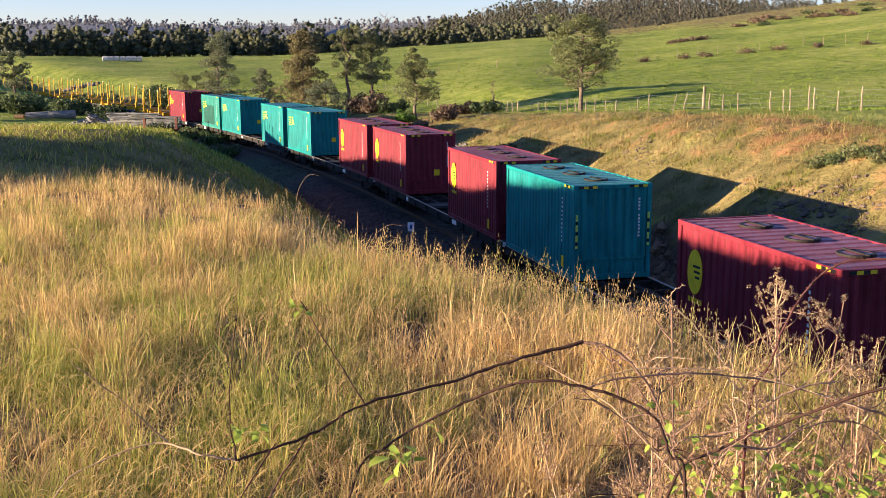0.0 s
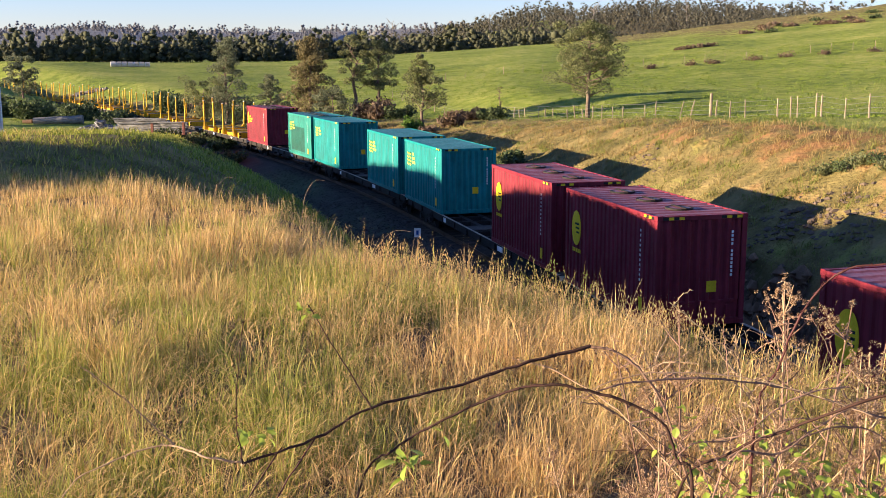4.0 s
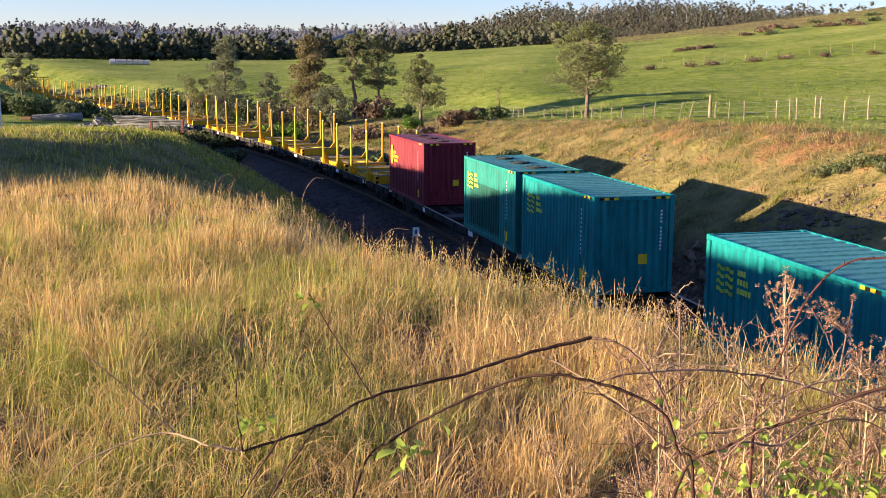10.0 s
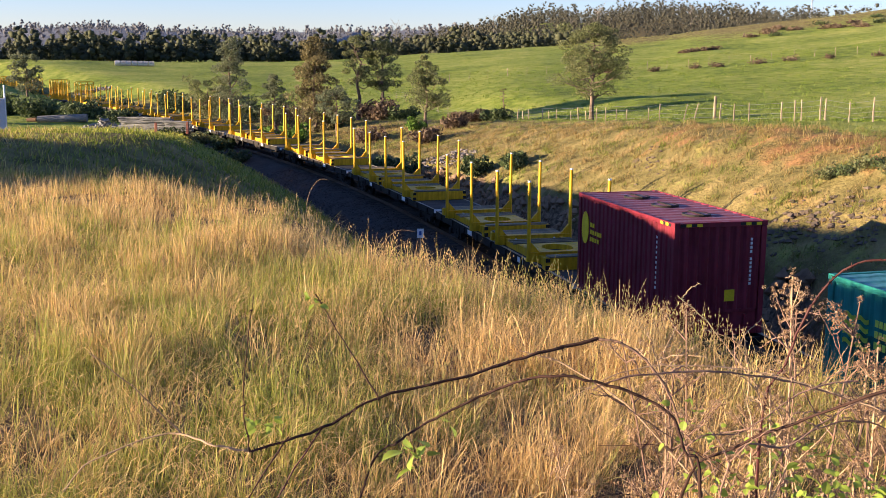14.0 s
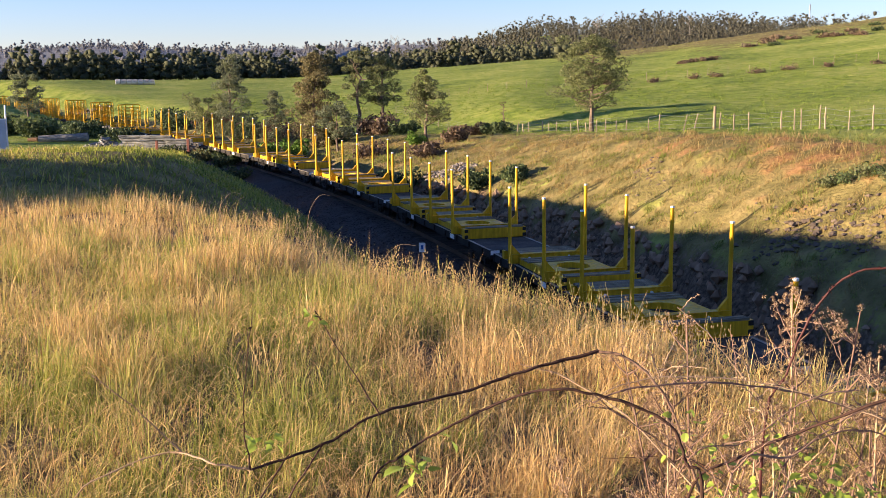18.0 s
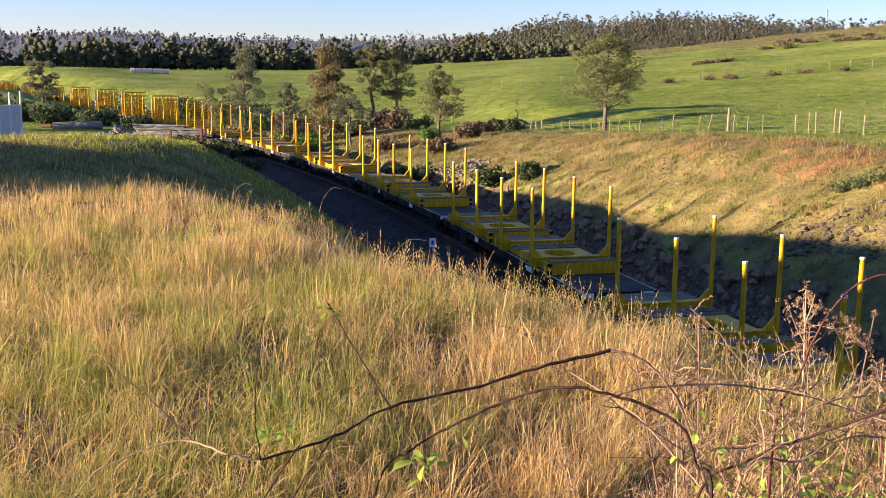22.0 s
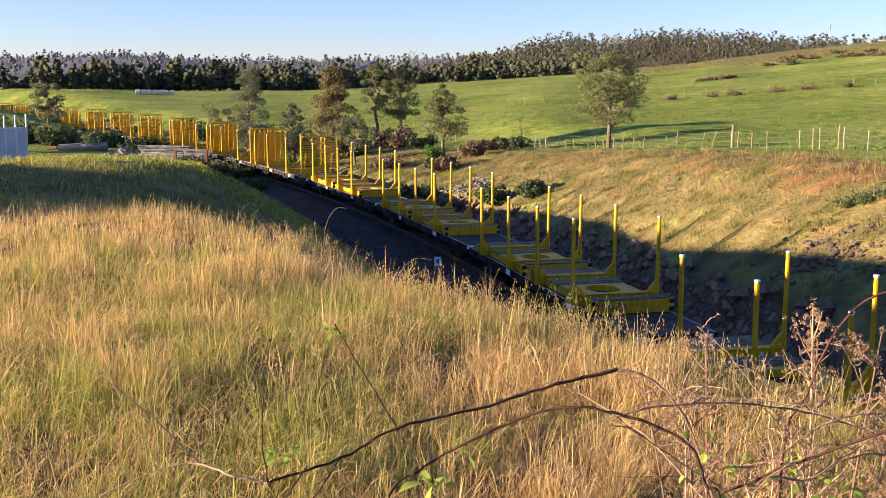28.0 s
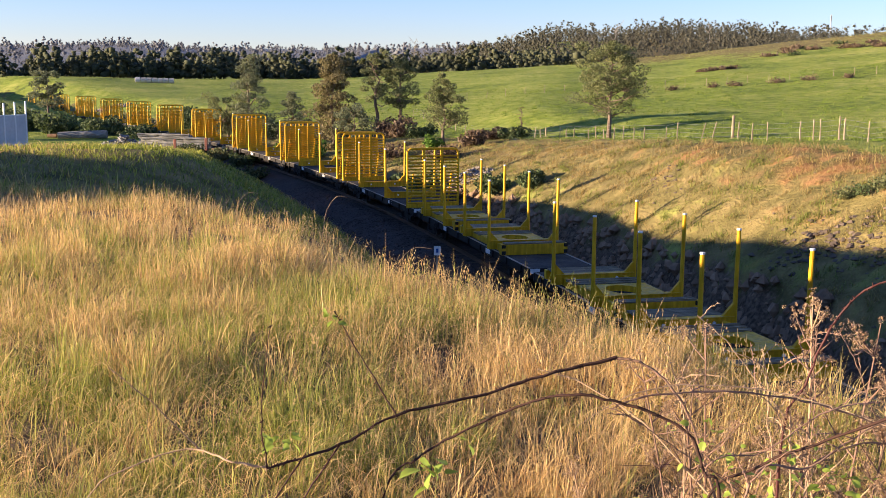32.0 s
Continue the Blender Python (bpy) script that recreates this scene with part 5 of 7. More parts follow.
TUSSOCK = grass_material("tussock_grass", ((0.26, 0.26, 0.07), (0.34, 0.33, 0.10)), ((0.09, 0.14, 0.016), (0.15, 0.21, 0.025), (0.25, 0.31, 0.045)), 0.0, 0.15)


def line_distance(x, y):
    return (x - centre_x(y)) / np.sqrt(1 + line_slope(y) ** 2)


def meadow_lush(x, y):
    """Where the meadow is greener: towards the left foreground and in hollows."""
    r, d = np.hypot(x, y), line_distance(x, y)
    g = 0.42 + 0.50 * smooth(0.1, -1.4, x) * smooth(9.5, 5, y) + 0.32 * lumps(x, y, 3.6, 31) + 0.34 * lumps(x, y, 0.95, 32) + 1.1 * np.exp(-((x - 0.35) ** 2 + (y - 2.45) ** 2) / 0.06) - 0.30 * smooth(8, 17, y) - 0.20 * smooth(-1.0, 1.0, x)
    return g + 0.85 * smooth(25, 34, r) * smooth(-17.5, -13.5, d) + 0.45 * smooth(21, 28, r) + 0.2 * smooth(38, 50, r)


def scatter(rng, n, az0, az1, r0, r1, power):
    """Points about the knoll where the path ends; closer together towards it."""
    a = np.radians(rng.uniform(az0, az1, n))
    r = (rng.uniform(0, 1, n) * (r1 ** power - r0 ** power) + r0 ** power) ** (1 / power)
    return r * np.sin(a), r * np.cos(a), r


_rng = np.random.RandomState(31)
_each = 28
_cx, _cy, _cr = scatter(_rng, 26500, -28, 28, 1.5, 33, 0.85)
_keep = _rng.uniform(0, 1, len(_cx)) < 0.05 + 0.95 * smooth(-0.35, 0.25, lumps(_cx, _cy, 0.85, 61) + 0.6 * lumps(_cx, _cy, 0.33, 62) + 0.35 * lumps(_cx, _cy, 2.3, 68))
_cx, _cy, _cr = _cx[_keep], _cy[_keep], _cr[_keep]
_m = len(_cx)
_tall = np.clip(_rng.lognormal(0, 0.25, _m), 0.55, 1.7) * (1 + 0.15 * lumps(_cx, _cy, 3.1, 34) + 0.52 * lumps(_cx, _cy, 0.9, 63) + 0.2 * lumps(_cx, _cy, 0.35, 75))
_lush = meadow_lush(_cx, _cy) + _rng.normal(0, 0.20, _m) + 0.35 * smooth(0.1, -0.5, lumps(_cx, _cy, 0.9, 63))
_lie = _rng.uniform(0, 2 * np.pi, (_m, 1)) * 0.6 + 4.0 * lumps(_cx, _cy, 1.3, 65)[:, None]
_face = np.where(_rng.uniform(0, 1, (_m, _each)) < 0.45, _lie + _rng.normal(0, 0.5, (_m, _each)), _rng.uniform(0, 2 * np.pi, (_m, _each)))
_off = np.abs(_rng.normal(0, 1, (_m, _each))) * (0.025 + 0.0065 * _cr)[:, None]
_x, _y = (_cx[:, None] + _off * np.cos(_face)).ravel(), (_cy[:, None] + _off * np.sin(_face)).ravel()
_face = (_face + _rng.normal(0, 0.9, _face.shape)).ravel()
_r = np.hypot(_x, _y)
_hgt = _rng.uniform(0.08, 0.29, len(_x)) * np.repeat(_tall, _each) * (0.58 + 0.42 * smooth(2.0, 8.0, _r))
_lush = np.repeat(_lush, _each)
_wid = (0.0012 + 0.00024 * _r) * _rng.uniform(0.6, 1.6, len(_x))
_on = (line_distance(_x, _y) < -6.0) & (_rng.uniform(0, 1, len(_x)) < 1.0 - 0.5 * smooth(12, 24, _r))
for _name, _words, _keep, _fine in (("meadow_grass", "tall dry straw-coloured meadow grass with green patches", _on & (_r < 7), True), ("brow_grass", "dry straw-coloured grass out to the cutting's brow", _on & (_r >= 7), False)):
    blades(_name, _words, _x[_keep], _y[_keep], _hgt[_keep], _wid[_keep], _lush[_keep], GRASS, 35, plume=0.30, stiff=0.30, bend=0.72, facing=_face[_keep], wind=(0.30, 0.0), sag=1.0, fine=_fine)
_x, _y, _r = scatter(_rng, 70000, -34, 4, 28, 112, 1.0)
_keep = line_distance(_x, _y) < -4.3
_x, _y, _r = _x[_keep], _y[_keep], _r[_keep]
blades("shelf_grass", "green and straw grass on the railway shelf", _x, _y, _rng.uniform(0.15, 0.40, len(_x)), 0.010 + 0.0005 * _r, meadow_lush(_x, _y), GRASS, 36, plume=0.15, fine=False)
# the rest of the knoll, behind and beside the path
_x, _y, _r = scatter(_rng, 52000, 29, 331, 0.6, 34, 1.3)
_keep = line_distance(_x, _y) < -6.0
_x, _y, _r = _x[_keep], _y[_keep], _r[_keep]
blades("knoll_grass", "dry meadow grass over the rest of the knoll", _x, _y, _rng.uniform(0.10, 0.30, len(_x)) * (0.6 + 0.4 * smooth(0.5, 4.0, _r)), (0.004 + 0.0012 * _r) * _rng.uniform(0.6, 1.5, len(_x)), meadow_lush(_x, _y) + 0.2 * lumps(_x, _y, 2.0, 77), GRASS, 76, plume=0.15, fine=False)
# the sunlit slope across the line
_s, _a = _rng.uniform(-12, 125, 110000), _rng.uniform(4.2, 21, 110000)
_x, _y = along(_s, _a)
_g = 0.50 + 0.5 * lumps(_x, _y, 6.0, 11) + 0.22 * lumps(_x, _y, 2.2, 64) + 0.15 * smooth(9.0, 6.0, _a) - 0.2 * smooth(8, 11.5, _a) + 0.8 * smooth(11.8, 13.5, _a)
_keep = _rng.uniform(0, 1, len(_x)) < (0.12 + 0.88 * smooth(-0.4, 0.5, lumps(_x, _y, 2.4, 37) + 0.6 * lumps(_x, _y, 0.9, 40))) * smooth(4.4, 6.0, _a)
blades("slope_grass", "short dry and green grass on the cutting slope", _x[_keep], _y[_keep], _rng.uniform(0.08, 0.26, _keep.sum()), _rng.uniform(0.007, 0.02, _keep.sum()),
       _g[_keep], BANK_GRASS, 38, plume=0.1, fine=False)
_s, _a = _rng.uniform(12, 100, 5200), _rng.uniform(5.8, 14.5, 5200)
_x, _y = along(_s, _a)
_g = 0.46 + 0.5 * lumps(_x, _y, 6.0, 11) + 0.3 * lumps(_x, _y, 2.2, 64) + 0.12 * smooth(9.0, 6.0, _a) - 0.25 * smooth(8.5, 11.5, _a)
_keep = lumps(_x, _y, 3.3, 66) + 0.5 * lumps(_x, _y, 1.2, 67) > -0.25
_x, _y, _g = _x[_keep], _y[_keep], _g[_keep]
_n, _each = len(_x), 13
_tuft = _rng.uniform(0.5, 1.25, _n)
_x = (_x[:, None] + _rng.normal(0, 0.10, (_n, _each)) * _tuft[:, None]).ravel()
_y = (_y[:, None] + _rng.normal(0, 0.10, (_n, _each)) * _tuft[:, None]).ravel()
blades("slope_tufts", "rough grass tufts on the cutting slope", _x, _y, np.repeat(_tuft, _each) * _rng.uniform(0.15, 0.36, len(_x)), _rng.uniform(0.010, 0.026, len(_x)), np.repeat(_g + _rng.normal(0, 0.16, _n), _each), BANK_GRASS, 39, plume=0.1, fine=False)
# pasture beyond the fence
_x, _y, _r = scatter(_rng, 64000, -26, 27, 60, 330, 1.15)
_keep = (np.abs(line_distance(_x, _y)) > 4.5) & ((line_distance(_x, _y) > 19) | (_r > 112))
_x, _y, _r = _x[_keep], _y[_keep], _r[_keep]
blades("pasture_grass", "short green pasture grass", _x, _y, _rng.uniform(0.10, 0.24, len(_x)) * (1 + 0.001 * _r), 0.012 + 0.00032 * _r, 0.75 + 0.25 * lumps(_x, _y, 30.0, 41) + 0.2 * lumps(_x, _y, 7.0, 42) - 0.5 * smooth(200, 290, _r) * smooth(20, 50, _x),
       PASTURE, 43, fine=False, bend=1.2)
_x, _y, _r = scatter(_rng, 9500, -12, 27, 66, 200, 1.3)
_keep = (line_distance(_x, _y) > 21) & (lumps(_x, _y, 16.0, 45) + 0.6 * lumps(_x, _y, 5.0, 46) > -0.55)
_x, _y, _r = _x[_keep], _y[_keep], _r[_keep]
_n, _each = len(_x), 8
_tuft = _rng.uniform(0.6, 1.4, _n)
_g = np.repeat(0.7 + 0.25 * lumps(_x, _y, 12.0, 47) + _rng.normal(0, 0.12, _n), _each)
_x = (_x[:, None] + _rng.normal(0, 0.22, (_n, _each)) * _tuft[:, None]).ravel()
_y = (_y[:, None] + _rng.normal(0, 0.12, (_n, _each)) * _tuft[:, None]).ravel()
blades("pasture_tussocks", "grazed green tussocks over the pasture", _x, _y, np.repeat(_tuft, _each) * _rng.uniform(0.10, 0.26, len(_x)), _rng.uniform(0.035, 0.08, len(_x)), _g + 0.4, TUSSOCK, 48, fine=False)


def hooked_grass(name, words, x, y, height, seed):
    """Thin straw stems that arch over, with hanging seed tips."""
    rng = np.random.RandomState(seed)
    n, levels = len(x), np.array([0.0, 0.35, 0.6, 0.78, 0.9, 1.0])
    a = np.where(rng.uniform(0, 1, n) < 0.6, rng.normal(0.1, 0.7, n), rng.uniform(0, 2 * np.pi, n))
    reach, fall = rng.uniform(0.35, 0.85, n) * height, rng.uniform(0.35, 0.75, n)
    side = np.stack([-np.sin(a + 0.9), np.cos(a + 0.9), np.zeros(n)], -1)
    z, r = terrain(x, y), np.hypot(x, y)
    co = np.empty((n, 12, 3))
    for i, t in enumerate(levels):
        f = 0.25 * t + 0.75 * t ** 3
        c = np.stack([x + np.cos(a) * reach * f, y + np.sin(a) * reach * f, z + height * (t - fall * t ** 4)], -1)
        w = side * ((0.0010 + 0.00022 * r) * (1.0, 0.8, 0.8, 1.9, 2.3, 0.4)[i] / 2)[:, None]
        co[:, 2 * i], co[:, 2 * i + 1] = c - w, c + w
    quad = np.array([(2 * i, 2 * i + 1, 2 * i + 3, 2 * i + 2) for i in range(5)])
    me = mesh_from(name, co.reshape(-1, 3), (quad[None] + 12 * np.arange(n)[:, None, None]).reshape(-1, 4), True)
    me.attributes.new("lush", "FLOAT", "POINT").data.foreach_set("value", np.repeat(0.16 + rng.normal(0, 0.15, n), 12).astype(np.float32))
    me.attributes.new("along", "FLOAT", "POINT").data.foreach_set("value", np.tile(np.repeat(levels, 2), n).astype(np.float32))
    me.materials.append(GRASS)
    return tagged(new(name, me), words, "grass", kind="stuff")


_x, _y, _r = scatter(_rng, 21000, -27, 27, 1.7, 13, 0.9)
_keep = (line_distance(_x, _y) < -9.5) & (lumps(_x, _y, 1.1, 71) + 0.5 * lumps(_x, _y, 0.4, 72) > -0.35)
_x, _y, _r = _x[_keep], _y[_keep], _r[_keep]
hooked_grass("arching_grass", "arching straw stems with hanging seed tips", _x, _y, _rng.uniform(0.20, 0.42, len(_x)) * (0.7 + 0.3 * smooth(2, 6, _r)), 73)


def wild_oats(name, words, x, y, seed):
    """Thin tall stalks with drooping spikelets."""
    rng = np.random.RandomState(seed)
    co, faces, n0 = [], [], 0
    for px, py in zip(x, y):
        z0, h, a = float(terrain(px, py)), rng.uniform(0.28, 0.58), rng.uniform(0, 6.28)
        lean = np.array([math.cos(a), math.sin(a)]) * rng.uniform(0.05, 0.22)
        pts = [np.array([px + lean[0] * h * t * t, py + lean[1] * h * t * t, z0 + h * t * (1 - 0.12 * t)]) for t in (0, 0.35, 0.7, 0.9, 1.0)]
        for p, q in zip(pts, pts[1:]):
            w = np.array([0.0009 + 0.0001 * math.hypot(px, py), 0, 0])
            co += [p - w, p + w, q + w * 0.7, q - w * 0.7]
            faces.append((n0, n0 + 1, n0 + 2, n0 + 3))
            n0 += 4
        for k in range(7):
            t = rng.uniform(0.72, 1.0)
            p = np.array([px + lean[0] * h * t * t, py + lean[1] * h * t * t, z0 + h * t * (1 - 0.12 * t)])
            d = np.array([rng.normal() * 0.02 + lean[0] * 0.08, rng.normal() * 0.02, -rng.uniform(0.01, 0.03)])
            c = p + d
            e = 0.0022 + 0.00022 * math.hypot(px, py)
            co += [c, c + (e, 0, -0.010), c + (0.3 * e, 0, -0.024), c + (-e, 0, -0.010)]
            faces.append((n0, n0 + 1, n0 + 2, n0 + 3))
            n0 += 4
    me = mesh_from(name, np.array(co), np.array(faces), False)
    me.attributes.new("lush", "FLOAT", "POINT").data.foreach_set("value", np.full(len(co), 0.35, np.float32))
    me.attributes.new("along", "FLOAT", "POINT").data.foreach_set("value", np.full(len(co), 0.7, np.float32))
    me.materials.append(GRASS)
    return tagged(new(name, me), words, "grass", kind="stuff")


_x, _y, _r = scatter(_rng, 1300, -10, 26, 5.0, 17, 1.0)
_d = line_distance(_x, _y)
_keep = (_d > -12.6) & (_d < -8.6)
wild_oats("wild_oats", "tall wild oat stalks with drooping seed heads", _x[_keep], _y[_keep], 51)
_x, _y, _r = scatter(_rng, 45, -22, 24, 2.6, 7, 1.0)
wild_oats("near_wild_oats", "pale wild oat stalks near the brambles", _x, _y, 52)


# ---- fence, yard, pasture things ----
POST_WOOD = timber("pale_split_post", (0.17, 0.13, 0.085), (0.45, 0.36, 0.26), (20.0, 20.0, 2.0))
WIRE = plain("galvanised_wire", (0.30, 0.29, 0.27), 0.5, 0.6)
GREY_WOOD = timber("silver_grey_timber", (0.08, 0.077, 0.074), (0.38, 0.365, 0.345))
BROWN_WOOD = timber("broken_brown_timber", (0.09, 0.05, 0.03), (0.32, 0.20, 0.12))
STONE = plain("pale_field_stone", (0.21, 0.175, 0.15), 0.95, grain=3.0, spread=0.45, rough_bump=0.5)
SLOPE_ROCK = plain("brown_slope_rock", (0.13, 0.095, 0.072), 0.95, grain=3.0, spread=0.5, rough_bump=0.6)
CUT_ROCK = plain("dark_cutting_rock", (0.27, 0.17, 0.105), 0.95, grain=2.5, spread=0.55, rough_bump=0.7)
WRAP = plain("white_bale_wrap", (0.60, 0.54, 0.50), 0.45, grain=6.0, spread=0.2)
WRAP_DARK = plain("grey_bale_wrap", (0.40, 0.36, 0.33), 0.5, grain=6.0, spread=0.3)
PALE_METAL = plain("white_painted_steel", (0.72, 0.72, 0.70), 0.5, grain=9.0, spread=0.1)
GREY_SHEET = plain("grey_panel_sheet", (0.50, 0.51, 0.52), 0.6, grain=5.0, spread=0.15)
MAST = plain("grey_mast_steel", (0.35, 0.36, 0.38), 0.6, 0.3)


def ground_at(x, y):
    return float(terrain(x, y))


fence = tagged(new("post_and_wire_fence"), "old post and wire paddock fence with pale split posts", "fence")
FENCE = ((31.0, 34.0), (21.3, 55.0), (15.4, 65.0), (9.4, 84.5), (1.0, 118.0), (-9.0, 150.0))


def on_fence(v):
    """Point on the fence by y."""
    return float(np.interp(v, [p[1] for p in FENCE], [p[0] for p in FENCE]))


fence_posts = []
rngf = random.Random(4)
post_meshes = []
for k in range(3):
    bm = tube(bmesh.new(), ((0, 0, -0.3), (0.01 * k, 0, 0.6), (0.015, 0.01 * k, 1.2)), [0.052 - 0.006 * k, 0.046 - 0.006 * k, 0.036], 7)
    me = bpy.data.meshes.new("post")
    bm.to_mesh(me)
    bm.free()
    post_meshes.append(me)
POST_SPOTS = (38.5, 41.5, 44.2, 47.0, 49.6, 52.4, 55.0, 56.3, 57.6, 57.9, 59.0, 59.4, 60.2, 62.3, 63.3, 64.3, 66.8, 68.1, 71.1, 72.6, 75.7, 77.3, 79.0, 80.5, 82.2, 83.6, 85.1, 88.4, 90.2, 91.9, 95.5, 97.0, 98.7, 102.0, 103.5,
              105.4, 109.5, 111.4, 115.1, 116.8, 119.1, 123.1, 127.0, 131.5, 136.0, 141.0, 146.0)
for y in POST_SPOTS:
    x = on_fence(y)
    tall = rngf.uniform(0.85, 1.05) if y > 72 else rngf.uniform(1.08, 1.28)
    lean = 12 if y in (66.8, 68.1) else rngf.choice((0, 0, 1, -2, 4, -5)) if y > 66 else rngf.choice((0, 1, -1, 2))
    part_of("post", post_meshes[rngf.randrange(3)], POST_WOOD, fence, at=Matrix.Translation((x, y, ground_at(x, y))) @ pose(0, 0, 0, rngf.uniform(-2, 2), lean, 0) @ Matrix.Diagonal((1, 1, tall / 1.2, 1)))
    fence_posts.append((x, y))
big_post = part("strainer_post", tube(bmesh.new(), ((0, 0, -0.3), (0, 0, 0.8), (0.02, 0, 1.5)), [0.10, 0.09, 0.08], 9), POST_WOOD, fence)
big_post.matrix_basis = Matrix.Translation((15.6, 64.7, ground_at(15.6, 64.7)))
for h in (0.25, 0.5, 0.78, 1.05):
    bm = bmesh.new()
    tube(bm, [(x, y, ground_at(x, y) + h) for x, y in fence_posts], 0.006, 4, False)
    part("wire", bm, WIRE, fence)

second_fence = tagged(new("far_paddock_fence"), "distant sagging wire fence across the pasture", "fence")
for k in range(46):
    x = -10 + 3.1 * k
    y = 176 - 0.16 * x + rngf.uniform(-0.4, 0.4)
    part_of("post", post_meshes[k % 3], POST_WOOD, second_fence, at=Matrix.Translation((x, y, ground_at(x, y))) @ pose(0, 0, 0, 0, rngf.uniform(-14, 14) if k % 4 == 0 else 0, 0))
for k in range(16):
    x = 24 + 5.5 * k + rngf.uniform(-2, 2)
    y = 171 - 0.16 * x
    shrub(x, y, 0.8, 1.7 + rngf.uniform(0, 1), HEATH, "brown dry tussock by the far fence", 200 + k, leaves=260, size=0.14, name="tussock")
for k in range(4):
    x, y = 44 + 1.9 * k, 208 + rngf.uniform(-1, 1)
    shrub(x, y, 0.6, 2.4, HEATH, "low brown bracken patch in the pasture", 230 + k, leaves=320, size=0.2, name="bracken")
for k in range(34):
    x = 62 + 75 * rngf.random()
    y = 235 + 30 * rngf.random() - 0.1 * x
    shrub(x, y, 0.35 + 0.35 * rngf.random(), 3.4, HEATH if k % 4 else DARK_GREEN, "low brown bracken on the upper pasture", 260 + k, leaves=260, size=0.26, name="bracken")
tree(112.0, 262.0, 7.0, 9.0, DARK_GREEN, "dark round bush on the pasture's crest", 300, bare=0.05, leaves=2200, size=0.4, clumps=24, top=0.3)

# marker sign by the line
sign = thing("track_sign", "small white track marker sign on a thin post", "sign")
sign.matrix_basis = Matrix.Translation((-1.22, 40.0, -0.56)) @ Matrix.Rotation(radians(-4), 4, "Z")
part("post", tube(bmesh.new(), ((0, 0, 0), (0, 0, 1.62)), 0.028, 8), WIRE, sign)
plate = part("sign_plate", boxed(-0.125, 0.125, -0.045, -0.03, 1.48, 1.83, bevel=0.006), DECAL_WHITE, sign)
part("sign_mark", boxed(-0.045, 0.045, -0.052, -0.046, 1.58, 1.74), plain("sign_blue", (0.05, 0.12, 0.35), 0.5), plate)

# timber stack of old sleepers
stack = thing("timber_stack", "weathered grey sleepers stacked beside the railway yard", "timber stack")
stack.matrix_basis = Matrix.Translation((-27.8, 100.8, ground_at(-27.8, 100.8) - 0.05)) @ Matrix.Rotation(radians(-3), 4, "Z")
sleeper_old = bpy.data.meshes.new("old_sleeper")
bm = boxed(-1.25, 1.25, -0.11, 0.11, 0, 0.125, bevel=0.012)
bm.to_mesh(sleeper_old)
bm.free()
rngs = random.Random(9)
for col in range(3):
    for layer in range(9 - (col == 2) * 2):
        for row in range(3):
            part_of("sleeper", sleeper_old, GREY_WOOD, stack, at=pose(-2.2 + 2.15 * col + rngs.uniform(-0.35, 0.35), 0.26 * row + rngs.uniform(-0.09, 0.09) - 0.4 * col, 0.15 * layer, rngs.uniform(-4, 4), rngs.uniform(-2, 2), rngs.uniform(-8, 8)))
heap = thing("broken_timber_heap", "heap of broken brown timber and old sleepers", "timber heap")
heap.matrix_basis = Matrix.Translation((-34.6, 107.0, ground_at(-34.6, 107.0)))
for k in range(70):
    a, r = rngs.uniform(0, 6.28), 2.1 * rngs.random()
    part_of("broken_timber", sleeper_old, BROWN_WOOD if k % 3 else GREY_WOOD, heap,
            at=pose(r * math.cos(a), 0.6 * r * math.sin(a), max(0, 0.85 - 0.42 * r) * rngs.random() + 0.06, rngs.uniform(-25, 25), rngs.uniform(-22, 22), rngs.uniform(0, 180)) @ Matrix.Diagonal((rngs.uniform(0.2, 0.5), 1, 1, 1)))
log = thing("fallen_log", "large grey weathered log lying in the grass", "log")
log.matrix_basis = Matrix.Translation((-42.0, 115.5, ground_at(-42.0, 115.5) + 0.30)) @ Matrix.Rotation(radians(4), 4, "Z")
bm = tube(bmesh.new(), ((-2.6, 0, -0.05), (-1.0, 0.05, 0), (0.8, -0.04, 0.05), (2.6, 0.03, 0.1)), [0.36, 0.40, 0.42, 0.46], 14)
part("trunk", bm, GREY_WOOD, log)
bm = tube(bmesh.new(), ((-3.8, 0.2, -0.12), (-2.8, 0.1, -0.1)), [0.2, 0.23], 10)
part("broken_end", bm, BROWN_WOOD, log)
bank_posts = thing("post_pair", "two red-brown posts with dark dead plants between", "posts")
bank_posts.matrix_basis = Matrix.Translation((-25.0, 95.4, ground_at(-25.0, 95.4) - 0.05))
for x in (-1.4, 1.4):
    part("post", boxed(x - 0.11, x + 0.11, -0.11, 0.11, 0, 1.0 + 0.1 * (x > 0), bevel=0.02), plain("red_brown_post", (0.25, 0.10, 0.07), 0.85), bank_posts)
_rs = np.random.RandomState(77)
co, fc = leaf_cards(_rs, np.array([(-0.9 + 0.36 * k, 0.0, 0.25 + 0.1 * (k % 2), 0.32) for k in range(6)]), np.array([1, 0.6, 1.0]), 420, 0.09)
part_of("dead_plant", mesh_from("dead_plant", co, fc, False), DARK_GREEN, bank_posts)
